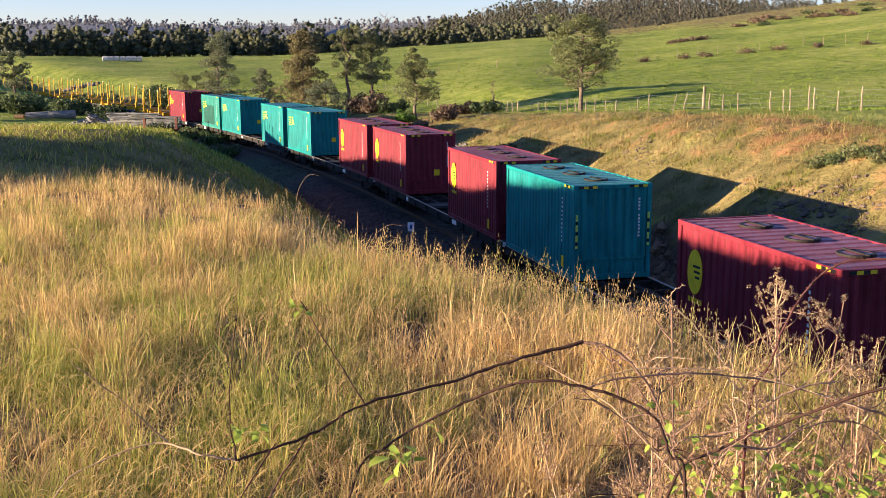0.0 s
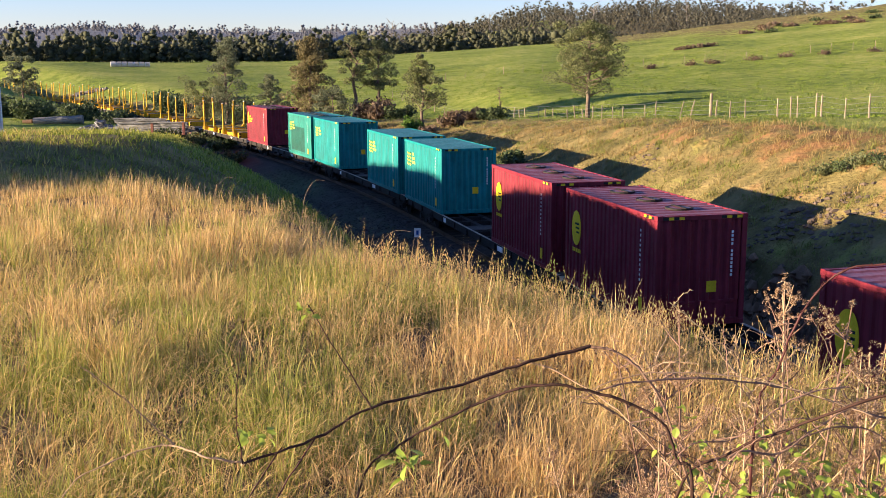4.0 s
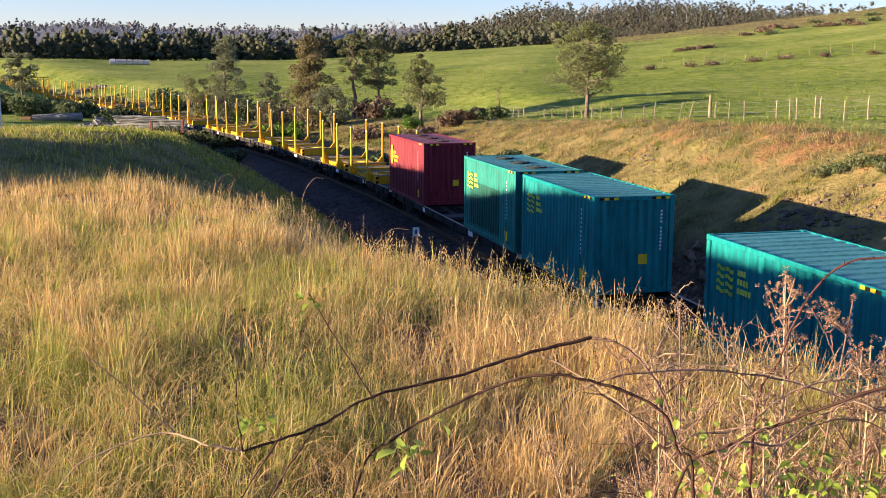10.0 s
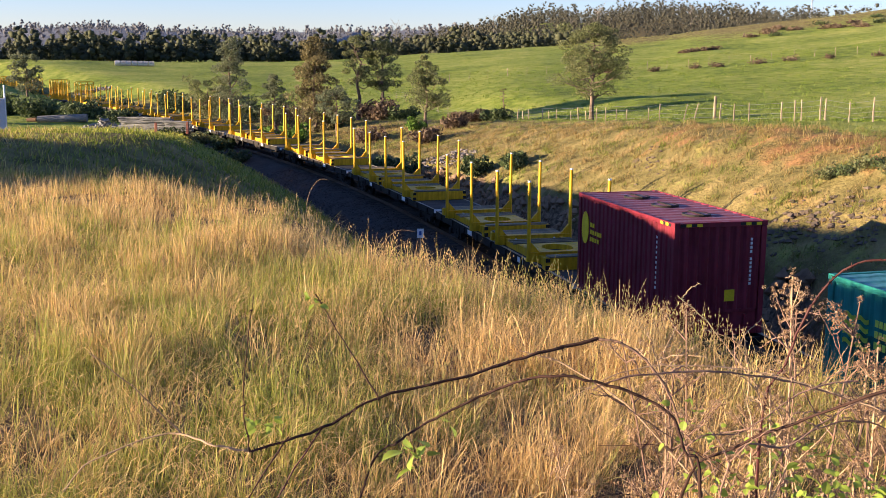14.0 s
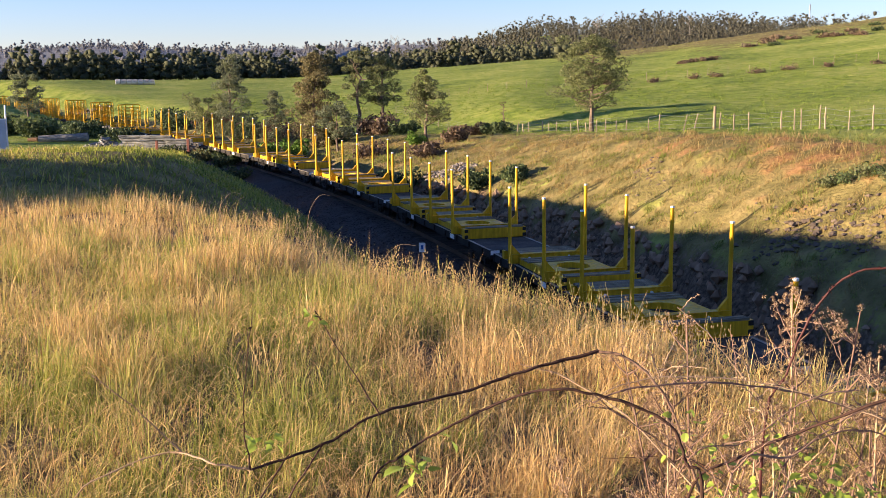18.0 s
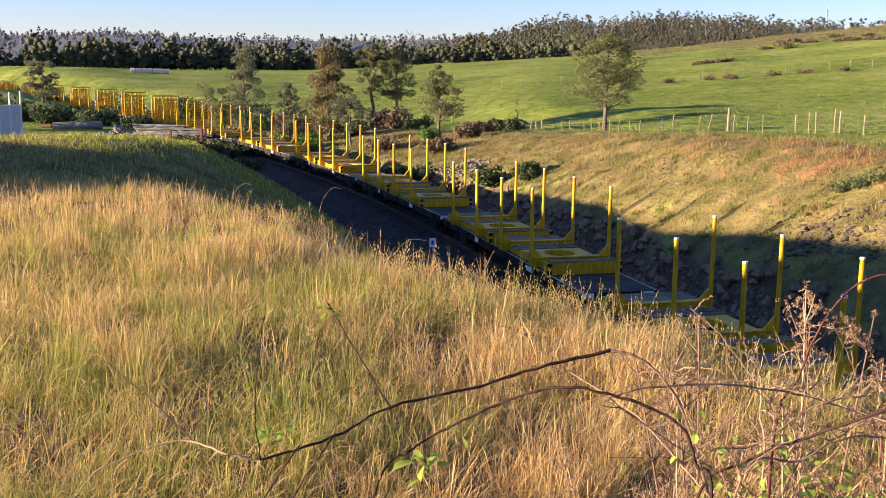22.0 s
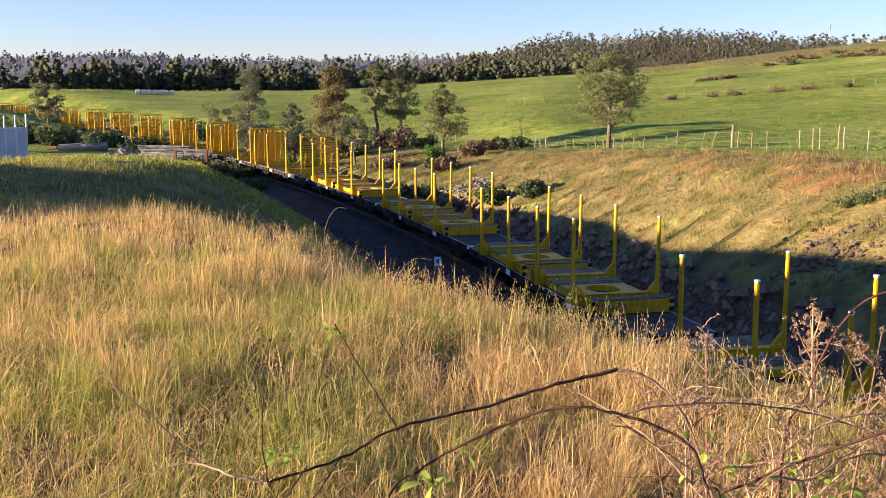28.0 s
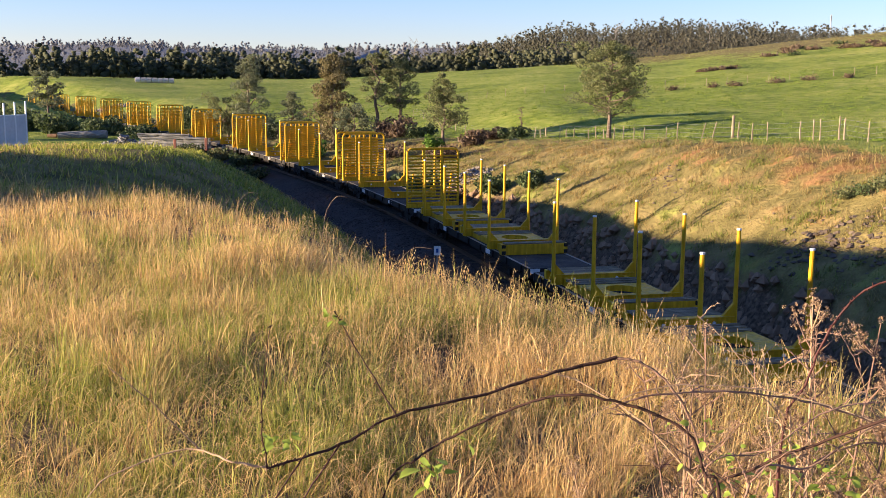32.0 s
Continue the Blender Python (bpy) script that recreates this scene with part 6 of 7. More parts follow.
# pale panel fence at the yard
yard = thing("yard_panel_fence", "white steel posts with grey panels at the railway yard", "fence")
yard.matrix_basis = Matrix.Translation((-31.6, 76.0, ground_at(-31.6, 76.0) - 0.1)) @ Matrix.Rotation(radians(62), 4, "Z")
for k in range(9):
    x = -0.05 - 0.92 * k
    part("post", boxed(x - 0.05, x + 0.05, -0.05, 0.05, 0, 4.0 - 0.05 * k, bevel=0.01), PALE_METAL, yard)
    part("panel", boxed(x - 0.86, x - 0.06, -0.015, 0.015, 0.1, 3.0), GREY_SHEET, yard)
    part("panel_rail", boxed(x - 0.87, x - 0.05, -0.03, 0.03, 3.0, 3.08), PALE_METAL, yard)

# wrapped bales in the pasture
for k in range(7):
    bale = thing("hay_bale", "round hay bale wrapped in pale plastic", "hay bale", "bales in a row")
    x, yb = -83.0 + 1.32 * k, 268.0 + 0.3 * k
    bale.matrix_basis = Matrix.Translation((x, yb, ground_at(x, yb) - 0.05)) @ Matrix.Rotation(radians(12), 4, "Z")
    bm = tube(bmesh.new(), ((-0.62, 0, 0.62), (-0.56, 0, 0.62), (0.56, 0, 0.62), (0.62, 0, 0.62)), [0.56, 0.65, 0.65, 0.56], 18)
    part("bale", bm, WRAP, bale)
    part("bale_cover", tube(bmesh.new(), ((-0.3, 0, 0.64), (0.6, 0, 0.64)), 0.652, 18, False), WRAP_DARK if k else WRAP, bale)


def rock_pile(name, words, cx, cy, w, d, h, n, size, mat, seed, category="rock heap"):
    rng = np.random.RandomState(seed)
    a, r = rng.uniform(0, 2 * np.pi, n), np.sqrt(rng.uniform(0, 1, n))
    x, y = cx + w / 2 * r * np.cos(a), cy + d / 2 * r * np.sin(a)
    z = terrain(x, y) + h * (1 - r ** 1.5) * rng.uniform(0.3, 1.0, n)
    return tagged(new(name, pebbles(name, np.stack([x, y, z], -1), size * rng.uniform(0.5, 1.4, n), mat, seed)), words, category)


rock_pile("field_stone_heap", "heap of cleared stones in the green pasture", -64.0, 192.0, 6.5, 3.0, 1.1, 80, 0.42, STONE, 61)
tagged(rock_pile("bank_stone_heap", "pale tumbled stones spilling down the cutting bank", -0.3, 69.5, 3.8, 5.5, 0.25, 170, 0.15, STONE, 62), kind="stuff")


def slope_rocks(name, words, s0, s1, a0, a1, n, size, mat, seed):
    rng = np.random.RandomState(seed)
    s, a = rng.uniform(s0, s1, n), rng.uniform(a0, a1, n)
    x, y = along(s, a)
    return tagged(new(name, pebbles(name, np.stack([x, y, terrain(x, y) - 0.03], -1), size * rng.uniform(0.4, 1.5, n) ** 1.5, mat, seed)), words, "rock", kind="stuff")


slope_rocks("cutting_foot_rocks", "dark broken rock along the foot of the cutting", 15, 78, 3.4, 5.4, 1500, 0.075, CUT_ROCK, 63)
slope_rocks("slope_outcrop_rocks", "weathered rock breaking through the slope grass", 20, 36, 6.4, 9.2, 260, 0.06, SLOPE_ROCK, 64)
slope_rocks("scattered_slope_stones", "small stones scattered on the slope", 18, 95, 5, 13, 150, 0.05, SLOPE_ROCK, 65)

# the cut rock face at the foot of the slope
_rf = np.random.RandomState(66)
_s, _a = _rf.uniform(30, 76, 900), _rf.uniform(3.9, 5.5, 900)
_x, _y = along(_s, _a)
tagged(new("cut_rock_face", pebbles("cut_rock_face", np.stack([_x, _y, terrain(_x, _y) + 0.05], -1), _rf.uniform(0.10, 0.27, 900), CUT_ROCK, 67, 1.25)), "jagged brown rock face at the foot of the cutting", "rock face", kind="stuff")

# a row of low bushes and broken rock on the slope
for k, (x, y, w) in enumerate(((13.1, 37.6, 1.0), (13.6, 37.2, 1.2), (14.1, 36.8, 1.1), (14.5, 36.3, 1.3), (14.4, 35.0, 1.0))):
    shrub(x, y, 0.42, w, DARK_GREEN if k % 2 else OLIVE, "low sprawling green bush on the cutting slope", 330 + k, leaves=520, size=0.05, name="bush")


def outcrop(cx, cy, w, d, n, size, seed):
    rng = np.random.RandomState(seed)
    x, y = cx + rng.normal(0, w / 2, n), cy + rng.normal(0, d / 2, n)
    tagged(new("rock_outcrop", pebbles("rock_outcrop", np.stack([x, y, terrain(x, y) - 0.02], -1), size * rng.uniform(0.4, 1.5, n), SLOPE_ROCK, seed, 0.55)), "patch of broken brown rock on the cutting slope", "rock outcrop", kind="stuff")


outcrop(11.8, 35.0, 1.7, 1.9, 160, 0.13, 340)
outcrop(12.4, 32.8, 1.0, 1.2, 80, 0.11, 341)
outcrop(8.9, 49.2, 0.9, 2.2, 60, 0.10, 342)

# far mast on the ridge
mast = thing("radio_mast", "thin grey radio mast on the wooded ridge", "mast")
mx_, my_ = 292.0, 900.0
mast.matrix_basis = Matrix.Translation((mx_, my_, ground_at(mx_, my_)))
part("lattice", tube(bmesh.new(), ((0, 0, 0), (0, 0, 30)), [0.7, 0.35], 6), MAST, mast)
part("antenna_head", boxed(-0.5, 0.5, -0.4, 0.4, 25, 29), MAST, mast)

# dead bare gums standing out of the woods
def dead_gum(x, y, height, seed):
    rng = np.random.RandomState(seed)
    th = thing("dead_gum_tree", "pale bare dead gum tree above the woods", "tree")
    th.matrix_basis = Matrix.Translation((x, y, ground_at(x, y)))
    bm = bmesh.new()
    spine = [Vector((rng.normal() * 0.02 * height * i / 5, rng.normal() * 0.02 * height * i / 5, height * i / 5)) for i in range(6)]
    tube(bm, spine, [0.016 * height * (1 - 0.15 * i) for i in range(6)], 6)
    for k in range(11):
        f = rng.uniform(0.45, 1.0)
        i = min(int(f * 5), 4)
        at = spine[i].lerp(spine[i + 1], f * 5 - i)
        a = rng.uniform(0, 6.28)
        l = height * rng.uniform(0.12, 0.26)
        tube(bm, (at, at + Vector((math.cos(a) * l * 0.5, math.sin(a) * l * 0.5, l * 0.35)), at + Vector((math.cos(a) * l, math.sin(a) * l, l * 0.9))), [0.006 * height, 0.004 * height, 0.002 * height], 5, False)
    part("trunk", bm, PALE_BARK, th)


for k, (x, y, h) in enumerate(((-27, 520, 17), (50, 470, 14), (64, 490, 18), (112, 520, 14), (20, 560, 15))):
    dead_gum(x, y, h, 500 + k)


# ---- brambles and weeds close by ----
CANE = plain("purple_brown_cane", (0.060, 0.031, 0.023), 0.95, grain=40.0, spread=0.5)
DRY_CANE = plain("dry_buff_stem", (0.42, 0.28, 0.17), 0.8, grain=40.0, spread=0.35)
BUFF_CANE = plain("weathered_brown_cane", (0.20, 0.12, 0.085), 0.8, grain=40.0, spread=0.45)
RED_CANE = plain("dark_red_cane", (0.075, 0.025, 0.022), 0.6, grain=40.0, spread=0.4)
SEED_BROWN = foliage_material("dry_seed_heads", ((0.22, 0.13, 0.07), (0.38, 0.245, 0.145), (0.52, 0.36, 0.23)), 0.9, 0.3)
BRAMBLE_LEAF = foliage_material("bramble_leaves", ((0.13, 0.18, 0.03), (0.30, 0.38, 0.06), (0.50, 0.56, 0.12)), 0.5, 0.45)


for _mat in (CANE, DRY_CANE, BUFF_CANE, RED_CANE):
    _mat.node_tree.nodes["Principled BSDF"].inputs["Specular IOR Level"].default_value = 0.15


def curve_points(pts, n=6):
    """A smooth run through a few points."""
    p = [Vector(q) for q in pts]
    out = []
    for i in range(len(p) - 1):
        a, b, c, d = p[max(i - 1, 0)], p[i], p[i + 1], p[min(i + 2, len(p) - 1)]
        for k in range(n):
            t = k / n
            out.append(0.5 * ((2 * b) + (c - a) * t + (2 * a - 5 * b + 4 * c - d) * t * t + (3 * b - a - 3 * c + d) * t ** 3))
    return out + [p[-1]]


def cane(parent, pts, r0, r1, mat, thorns=0, seed=1, name="cane"):
    rng = random.Random(seed)
    r0, r1 = 0.62 * r0, 0.62 * r1
    run = curve_points(pts)
    n = len(run)
    bm = tube(bmesh.new(), [q + Vector((rng.uniform(-1, 1), rng.uniform(-1, 1), rng.uniform(-1, 1))) * 0.0016 for q in run], [(r0 + (r1 - r0) * i / (n - 1)) * rng.uniform(0.82, 1.22) for i in range(n)], 7)
    for k in range(thorns):
        f = rng.uniform(0, n - 1.01)
        q = run[int(f)].lerp(run[int(f) + 1], f % 1)
        way = Vector((rng.uniform(-1, 1), rng.uniform(-1, 1), rng.uniform(-1, 1))).normalized()
        tube(bm, (q, q + way * (r0 + 0.006)), [0.0016, 0.0002], 4, False)
    return part(name, bm, mat, parent)


def leaflet(size, rng):
    """A toothed, folded bramble leaflet."""
    bm = bmesh.new()
    half = [(0.0, 0.0), (0.28, 0.12), (0.34, 0.3), (0.42, 0.42), (0.33, 0.55), (0.30, 0.72), (0.16, 0.85), (0.0, 1.05)]
    mid = [bm.verts.new((0, y * size, 0.10 * size * math.sin(y * 2.6))) for _, y in half]
    for s in (-1, 1):
        edge = [bm.verts.new((s * x * size, y * size, (0.16 * x + 0.10 * math.sin(y * 2.6)) * size)) for x, y in half[1:-1]]
        row = [mid[0]] + edge + [mid[-1]]
        for i in range(len(row) - 1):
            vs = [mid[i], row[i], row[i + 1], mid[i + 1]]
            vs = [v for k, v in enumerate(vs) if v not in vs[:k]]
            if len(vs) > 2:
                bm.faces.new(vs if s > 0 else vs[::-1])
    bmesh.ops.recalc_face_normals(bm, faces=bm.faces)
    return bm


_rl = random.Random(12)
LEAF_MESHES = []
for _k in range(3):
    _me = bpy.data.meshes.new("leaf")
    _bm = leaflet(1.0, _rl)
    _bm.to_mesh(_me)
    _bm.free()
    LEAF_MESHES.append(_me)


def leaves_at(parent, places, size, seed, spread=0.03, n=5):
    rng = random.Random(seed)
    for p in places:
        for k in range(n):
            q = Vector(p) + Vector((rng.uniform(-1, 1), rng.uniform(-1, 1), rng.uniform(-1, 0.6))) * spread
            s = size * rng.uniform(0.6, 1.3)
            part_of("leaf", LEAF_MESHES[k % 3], BRAMBLE_LEAF, parent, at=Matrix.Translation(q) @ Euler((rng.uniform(-1.2, 0.9), rng.uniform(-0.8, 0.8), rng.uniform(0, 6.28))).to_matrix().to_4x4() @ Matrix.Diagonal((s, s, s, 1)))


bramble = thing("bramble", "arching purple-brown bramble canes with few green leaves", "bramble")
cane(bramble, ((0.62, 2.0, 6.0), (0.55, 2.03, 6.55), (0.45, 2.06, 6.9), (0.40, 2.06, 7.0), (0.34, 2.07, 7.05), (0.29, 2.08, 7.06)), 0.0034, 0.0046, BUFF_CANE, 40, 13)
cane(bramble, ((0.29, 2.08, 7.06), (0.14, 2.05, 7.03), (0.01, 2.0, 7.0), (-0.14, 1.94, 6.98), (-0.24, 1.88, 6.94), (-0.36, 1.81, 6.92)), 0.0055, 0.0032, CANE, 90, 1)
cane(bramble, ((-0.36, 1.81, 6.92), (-0.42, 1.80, 6.935), (-0.51, 1.83, 6.945), (-0.64, 1.79, 6.905), (-0.68, 1.77, 6.86)), 0.0034, 0.0018, DRY_CANE, 20, 2, "side_shoot")
cane(bramble, ((-0.14, 1.94, 6.98), (-0.21, 1.99, 7.075), (-0.27, 2.03, 7.16)), 0.0026, 0.0012, CANE, 14, 3, "side_shoot")
cane(bramble, ((-0.36, 1.81, 6.92), (-0.37, 1.81, 7.03), (-0.35, 1.82, 7.20)), 0.0024, 0.0010, CANE, 14, 4, "side_shoot")
cane(bramble, ((-0.49, 1.84, 6.94), (-0.55, 1.77, 7.05), (-0.60, 1.70, 7.13)), 0.0026, 0.0013, DRY_CANE, 8, 5, "side_shoot")
cane(bramble, ((-0.30, 1.86, 6.93), (-0.36, 1.84, 6.84), (-0.42, 1.82, 6.72), (-0.47, 1.8, 6.5)), 0.0026, 0.0026, CANE, 10, 6, "side_shoot")
cane(bramble, ((-0.24, 1.88, 6.94), (-0.30, 1.86, 6.85), (-0.36, 1.85, 6.72), (-0.42, 1.84, 6.5)), 0.0024, 0.0024, RED_CANE, 10, 7, "side_shoot")
cane(bramble, ((-0.25, 1.8, 6.5), (-0.16, 1.89, 6.84), (-0.10, 1.90, 6.91), (-0.02, 1.90, 6.96), (0.08, 1.90, 7.01), (0.18, 1.89, 7.04), (0.30, 1.88, 7.02), (0.39, 1.86, 6.98), (0.42, 1.85, 6.91), (0.45, 1.85, 6.84), (0.47, 1.85, 6.3)), 0.0030, 0.0048, CANE, 70, 8)
cane(bramble, ((0.69, 2.3, 6.2), (0.69, 2.3, 6.81), (0.73, 2.29, 6.95), (0.77, 2.27, 7.08), (0.83, 2.25, 7.17), (0.92, 2.22, 7.20), (1.04, 2.19, 7.19)), 0.0055, 0.0030, RED_CANE, 60, 9)
cane(bramble, ((0.36, 1.93, 6.3), (0.44, 1.95, 6.79), (0.53, 1.93, 6.89), (0.63, 1.90, 6.95), (0.80, 1.84, 7.04), (0.95, 1.8, 7.06)), 0.0052, 0.0040, CANE, 40, 10)
cane(bramble, ((0.14, 2.2, 7.0), (0.24, 2.2, 6.97), (0.36, 2.15, 6.90), (0.46, 2.1, 6.80), (0.60, 2.0, 6.66)), 0.0022, 0.0030, DRY_CANE, 12, 11)
cane(bramble, ((0.20, 1.95, 6.96), (0.32, 1.98, 7.02), (0.48, 2.0, 7.03), (0.66, 2.0, 7.0), (0.82, 1.98, 6.95)), 0.0016, 0.0022, DRY_CANE, 12, 12)
PINK_CANE = plain("pinkish_brown_cane", (0.26, 0.155, 0.11), 0.9, grain=40.0, spread=0.4)
for _k, (_mat, _r0, _r1, _pts) in enumerate((
        (PINK_CANE, 0.0040, 0.0058, ((0.27, 2.00, 6.98), (0.34, 2.02, 7.00), (0.50, 2.06, 7.00), (0.67, 2.10, 6.97), (0.84, 2.14, 6.91), (1.0, 2.18, 6.82), (1.1, 2.2, 6.5))),
        (DRY_CANE, 0.0026, 0.0044, ((0.48, 2.25, 7.11), (0.54, 2.27, 7.06), (0.60, 2.29, 6.99), (0.68, 2.31, 6.89), (0.75, 2.33, 6.79), (0.81, 2.35, 6.5))),
        (PINK_CANE, 0.0022, 0.0040, ((0.80, 2.30, 7.07), (0.85, 2.32, 6.99), (0.90, 2.34, 6.88), (0.95, 2.36, 6.80), (1.0, 2.38, 6.5))),
        (BUFF_CANE, 0.0020, 0.0038, ((0.25, 1.85, 7.04), (0.36, 1.89, 6.95), (0.47, 1.93, 6.87), (0.55, 1.97, 6.77), (0.60, 2.0, 6.5))),
        (PINK_CANE, 0.0028, 0.0038, ((0.30, 1.88, 6.5), (0.42, 1.90, 6.88), (0.55, 1.94, 6.92), (0.68, 1.98, 6.99), (0.78, 2.0, 7.0))),
        (PINK_CANE, 0.0045, 0.0040, ((0.46, 1.84, 6.5), (0.50, 1.85, 6.89), (0.62, 1.89, 6.91), (0.75, 1.93, 6.98), (0.90, 1.97, 7.01))),
        (BUFF_CANE, 0.0036, 0.0040, ((0.56, 1.94, 6.5), (0.61, 1.95, 6.83), (0.71, 1.99, 6.91), (0.84, 2.03, 6.90), (0.95, 2.06, 6.80))),
        (DRY_CANE, 0.0030, 0.0048, ((0.61, 2.20, 7.05), (0.63, 2.22, 6.97), (0.64, 2.24, 6.88), (0.66, 2.26, 6.77), (0.66, 2.28, 6.4))),
        (PINK_CANE, 0.0024, 0.0040, ((0.71, 2.30, 7.06), (0.74, 2.32, 6.99), (0.77, 2.34, 6.91), (0.76, 2.36, 6.5))),
        (DRY_CANE, 0.0030, 0.0042, ((0.61, 2.10, 6.96), (0.65, 2.12, 6.88), (0.70, 2.14, 6.79), (0.80, 2.18, 6.5))),
        (DRY_CANE, 0.0022, 0.0036, ((0.39, 2.10, 7.07), (0.42, 2.12, 6.99), (0.44, 2.14, 6.90), (0.46, 2.17, 6.5))))):
    cane(bramble, _pts, 0.68 * _r0, 0.68 * _r1, _mat, 26, 60 + _k)
    _run = curve_points(_pts[:-1], 5)
    for _q in range(5):
        _a = _run[_rl.randrange(1, len(_run) - 1)]
        _d = Vector((_rl.uniform(-1, 1), _rl.uniform(-0.4, 0.4), _rl.uniform(-0.2, 1))).normalized() * _rl.uniform(0.04, 0.11)
        cane(bramble, (_a, _a + _d * 0.5 + Vector((0, 0, 0.008)), _a + _d), 0.0022, 0.0010, _mat, 4, 90 + 7 * _k + _q, "side_shoot")
leaves_at(bramble, ((0.56, 1.9, 6.80), (0.64, 1.87, 6.82), (0.72, 1.84, 6.83), (0.80, 1.82, 6.86), (0.66, 1.86, 6.75), (0.76, 1.82, 6.78), (0.86, 1.86, 6.92), (0.70, 2.1, 6.86)), 0.018, 24, 0.07, 20)
leaves_at(bramble, ((-0.08, 1.93, 6.89), (-0.07, 1.94, 6.87)), 0.036, 21, 0.024, 5)
leaves_at(bramble, ((-0.02, 1.91, 6.955), (-0.36, 1.83, 6.97), (-0.33, 1.84, 6.965), (-0.27, 2.03, 7.15)), 0.020, 22, 0.016, 5)
leaves_at(bramble, ((0.45, 1.95, 6.80), (0.52, 1.92, 6.83), (0.60, 1.90, 6.86), (0.68, 1.88, 6.85), (0.75, 1.86, 6.88), (0.62, 1.88, 6.76), (0.70, 1.85, 6.74), (0.78, 1.82, 6.76), (0.84, 1.8, 6.82), (0.54, 1.9, 6.74), (0.46, 2.05, 6.9)), 0.020, 23, 0.07, 22)


def fluffy_heads(cl, seed):
    """Feathery dry seed heads: a few tufts of narrow husks at each place."""
    rng = np.random.RandomState(seed)
    c = np.repeat(cl[:, :3], 5, axis=0)
    n = len(c)
    c = c + rng.normal(0, 0.009, (n, 3))
    co, q = leaf_cards(rng, np.column_stack([c, rng.uniform(0.003, 0.0085, n)]), np.ones(3), 15 * n, 0.0021, 0, 2.6)
    return mesh_from("seed_head", co, q, False)


def dry_weed(x, y, height, seed, heads=9, tilt=(0.0, 0.0)):
    """A dead branching weed with brown seed clusters."""
    rng = random.Random(seed)
    z0 = ground_at(x, y) - 0.02
    th = thing("dry_weed", "dead branching weed with brown seed clusters", "weed", "dead weeds by the path")
    th.matrix_basis = Matrix.Translation((x, y, z0))
    top = Vector((tilt[0] * height, tilt[1] * height, height))
    stem = curve_points(((0, 0, 0), top * 0.5 + Vector((rng.uniform(-1, 1), rng.uniform(-1, 1), 0)) * 0.03, top), 5)
    bm = tube(bmesh.new(), stem, [0.0050 - 0.0035 * i / (len(stem) - 1) for i in range(len(stem))], 6)
    cl = [(*top, 0.022)]
    for k in range(heads):
        f = rng.uniform(0.45, 0.97)
        i = min(int(f * (len(stem) - 1)), len(stem) - 2)
        at = stem[i]
        a, l = rng.uniform(0, 6.28), height * rng.uniform(0.06, 0.2) * (1.25 - f)
        end = at + Vector((math.cos(a) * l, math.sin(a) * l, l * rng.uniform(0.7, 1.4)))
        tube(bm, (at, at.lerp(end, 0.5) + Vector((0, 0, -0.1 * l)), end), [0.0024, 0.0018, 0.0010], 5, False)
        for q in (0.7, 0.85, 1.0):
            c = at.lerp(end, q)
            cl.append((c.x + rng.uniform(-1, 1) * 0.012, c.y + rng.uniform(-1, 1) * 0.012, c.z, 0.017))
    part("stem", bm, BUFF_CANE if seed % 3 else DRY_CANE, th)
    part_of("seed_head", fluffy_heads(np.array(cl), seed), SEED_BROWN, th)


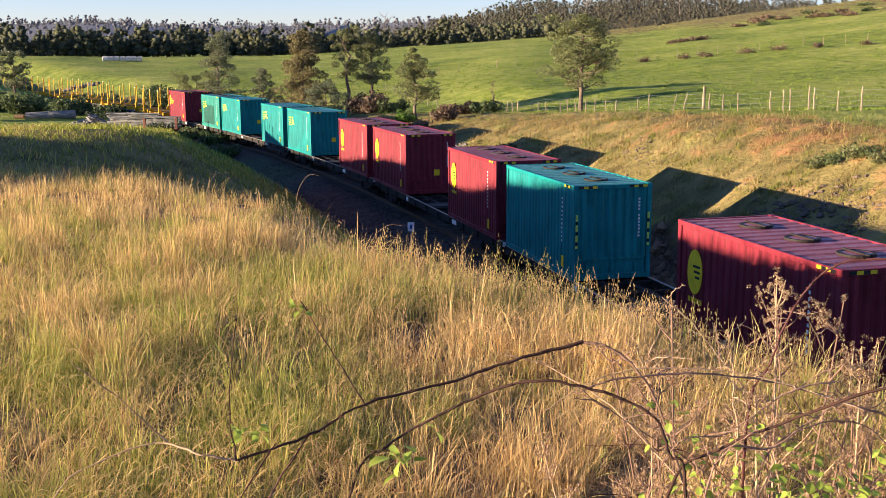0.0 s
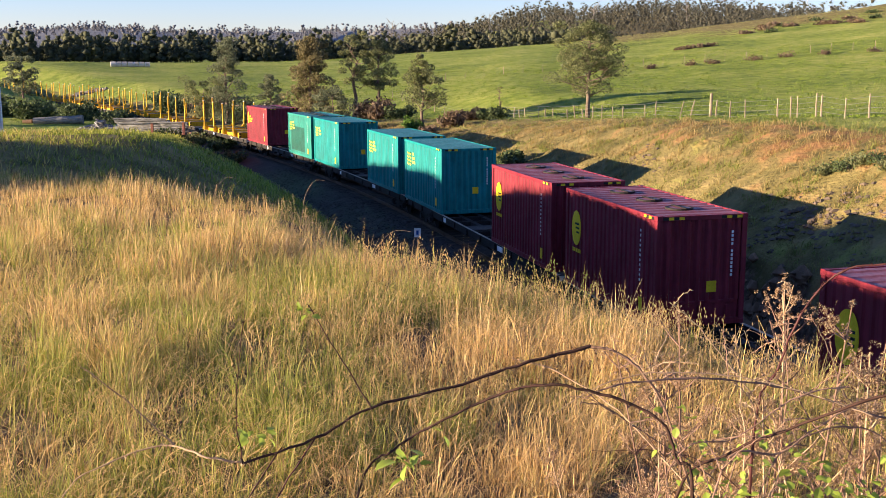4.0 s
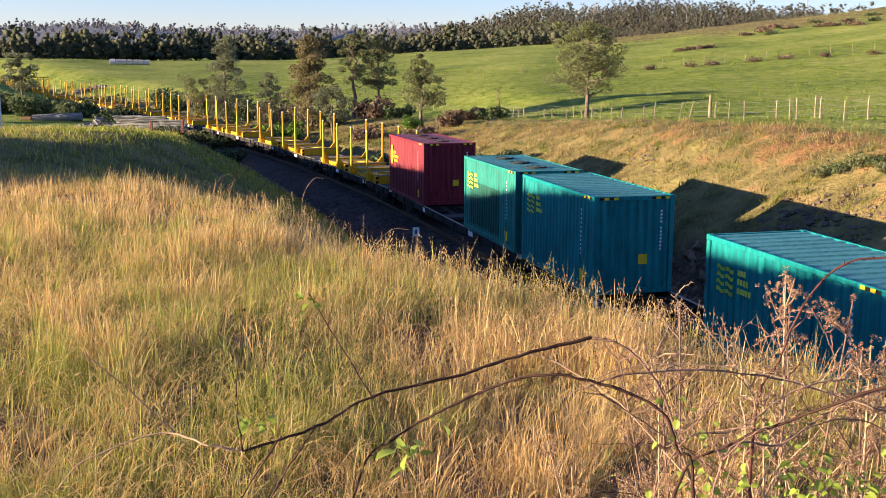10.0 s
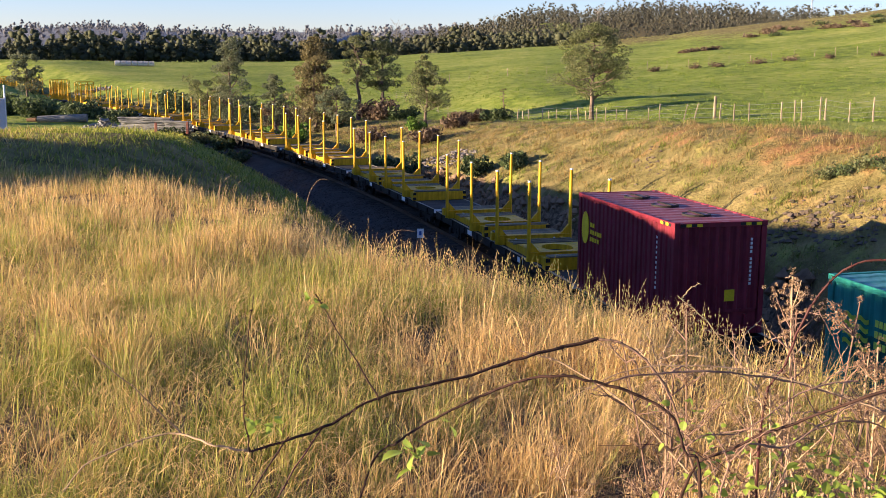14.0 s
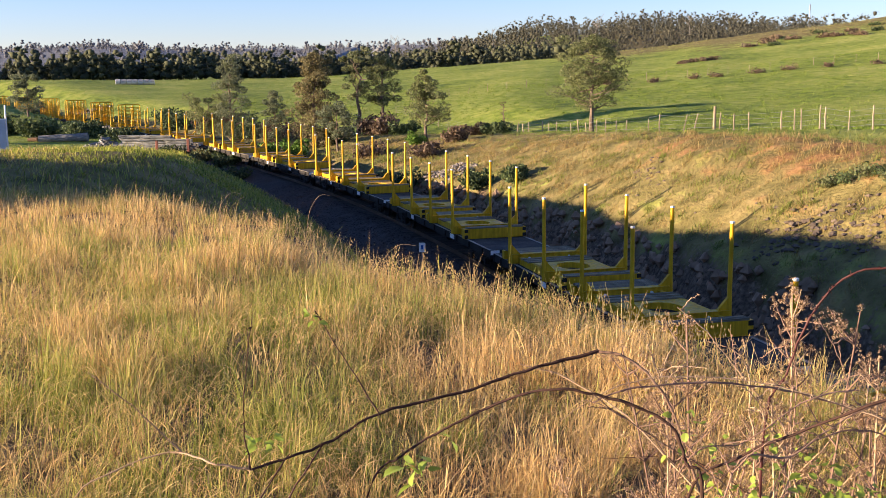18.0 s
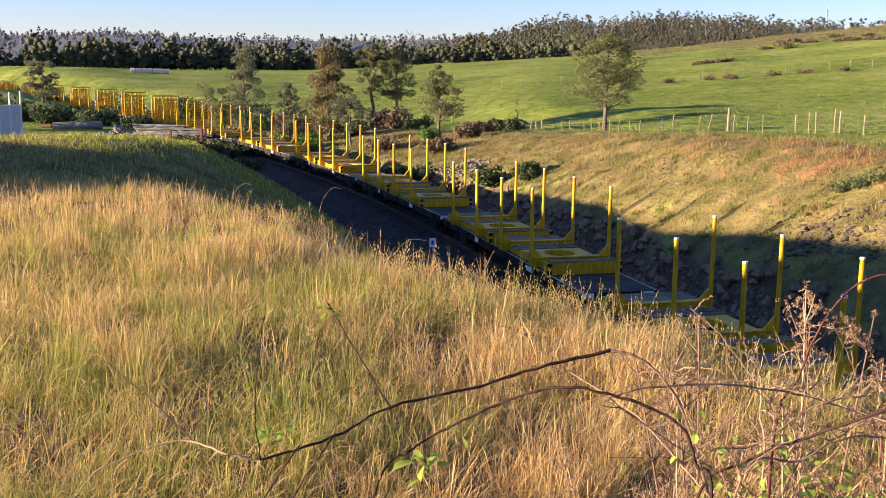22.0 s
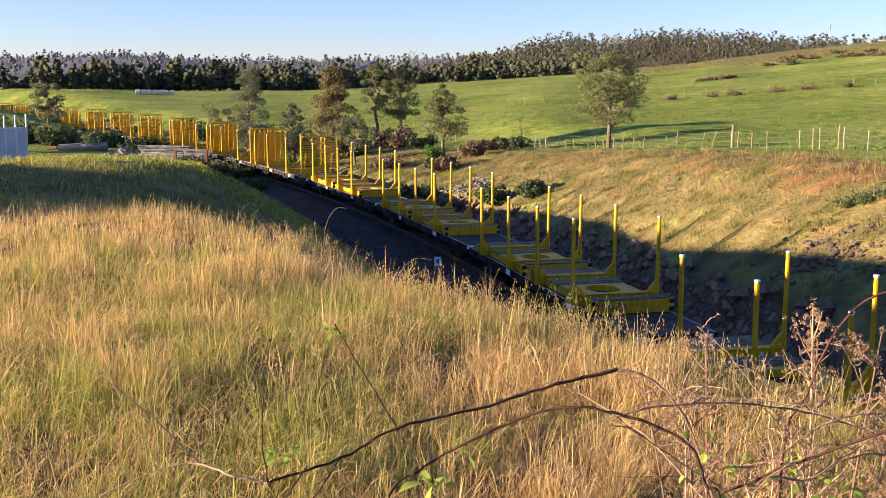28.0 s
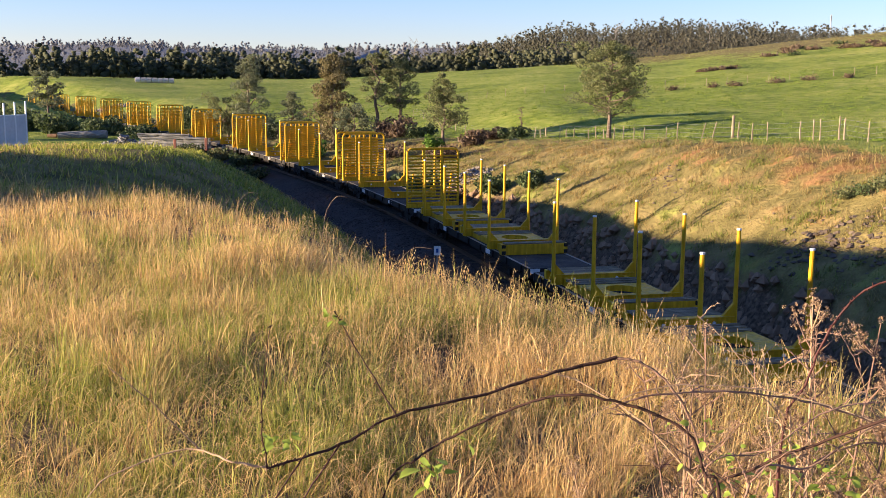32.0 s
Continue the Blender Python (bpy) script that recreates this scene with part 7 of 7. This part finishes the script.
for k, (x, y, h, tx_, ty_) in enumerate(((0.70, 2.5, 1.02, -0.06, 0), (0.78, 2.48, 1.04, 0.05, 0), (0.84, 2.46, 1.10, -0.01, 0), (0.88, 2.44, 1.05, 0.06, 0), (0.64, 2.55, 0.95, -0.12, 0), (0.75, 2.3, 0.92, 0.0, 0),
                                         (0.92, 2.4, 0.98, 0.08, 0), (0.55, 2.4, 0.80, 0.04, 0), (0.80, 2.1, 0.78, 0.02, 0), (0.68, 2.15, 0.74, -0.05, 0), (0.95, 2.2, 0.85, 0.0, 0), (0.50, 2.2, 0.62, 0.05, 0), (0.60, 2.6, 0.85, 0.02, 0))):
    dry_weed(1.15 * x - 0.16, y, 1.12 * h, 700 + k, 15, (1.3 * tx_, ty_))
rng_m = random.Random(91)
for k in range(6):
    dry_weed(rng_m.uniform(0.52, 1.05), rng_m.uniform(2.2, 2.6), rng_m.uniform(0.82, 1.12), 800 + k, 15, (rng_m.uniform(-0.14, 0.14), 0.0))
for k in range(14):
    dry_weed(rng_m.uniform(0.35, 1.15), rng_m.uniform(2.0, 2.9), rng_m.uniform(0.40, 0.85), 740 + k, 11, (rng_m.uniform(-0.3, 0.3), rng_m.uniform(-0.1, 0.1)))
tangle = thing("dry_stem_tangle", "tangle of thin dry buff stems among the brambles", "weed")
for k in range(46):
    x, y = rng_m.uniform(0.25, 1.15), rng_m.uniform(1.8, 2.6)
    z, a, l = ground_at(x, y), rng_m.uniform(0, 6.28), rng_m.uniform(0.25, 0.6)
    cane(tangle, ((x, y, z), (x + 0.25 * l * math.cos(a), y + 0.2 * l * math.sin(a), z + 0.7 * l), (x + 0.7 * l * math.cos(a), y + 0.4 * l * math.sin(a), z + 1.25 * l), (x + 1.2 * l * math.cos(a), y + 0.6 * l * math.sin(a), z + 1.3 * l)),
         0.0028, 0.0010, (DRY_CANE, DRY_CANE, RED_CANE, CANE)[k % 4], 4, 100 + k, "stem")
stalks = thing("bent_dry_stalks", "pale bent dry stalks at the edge of the cutting", "weed")
for k, (x, y, h, b) in enumerate(((-2.4, 17.2, 0.75, 0.5), (-1.2, 15.5, 0.9, 0.8), (-0.8, 15.0, 0.7, -0.3), (-4.4, 19.6, 0.8, 0.6), (-1.0, 15.2, 0.85, 0.35), (0.6, 11.8, 0.5, 0.35), (1.0, 11.2, 0.45, -0.3))):
    z = ground_at(x, y)
    cane(stalks, ((x, y, z), (x + 0.12 * b, y, z + h * 0.6), (x + 0.45 * b, y, z + h * 0.95), (x + 0.8 * b, y, z + h * 0.95)), 0.0062, 0.003, DRY_CANE, 0, 40 + k, "stalk")
motions()
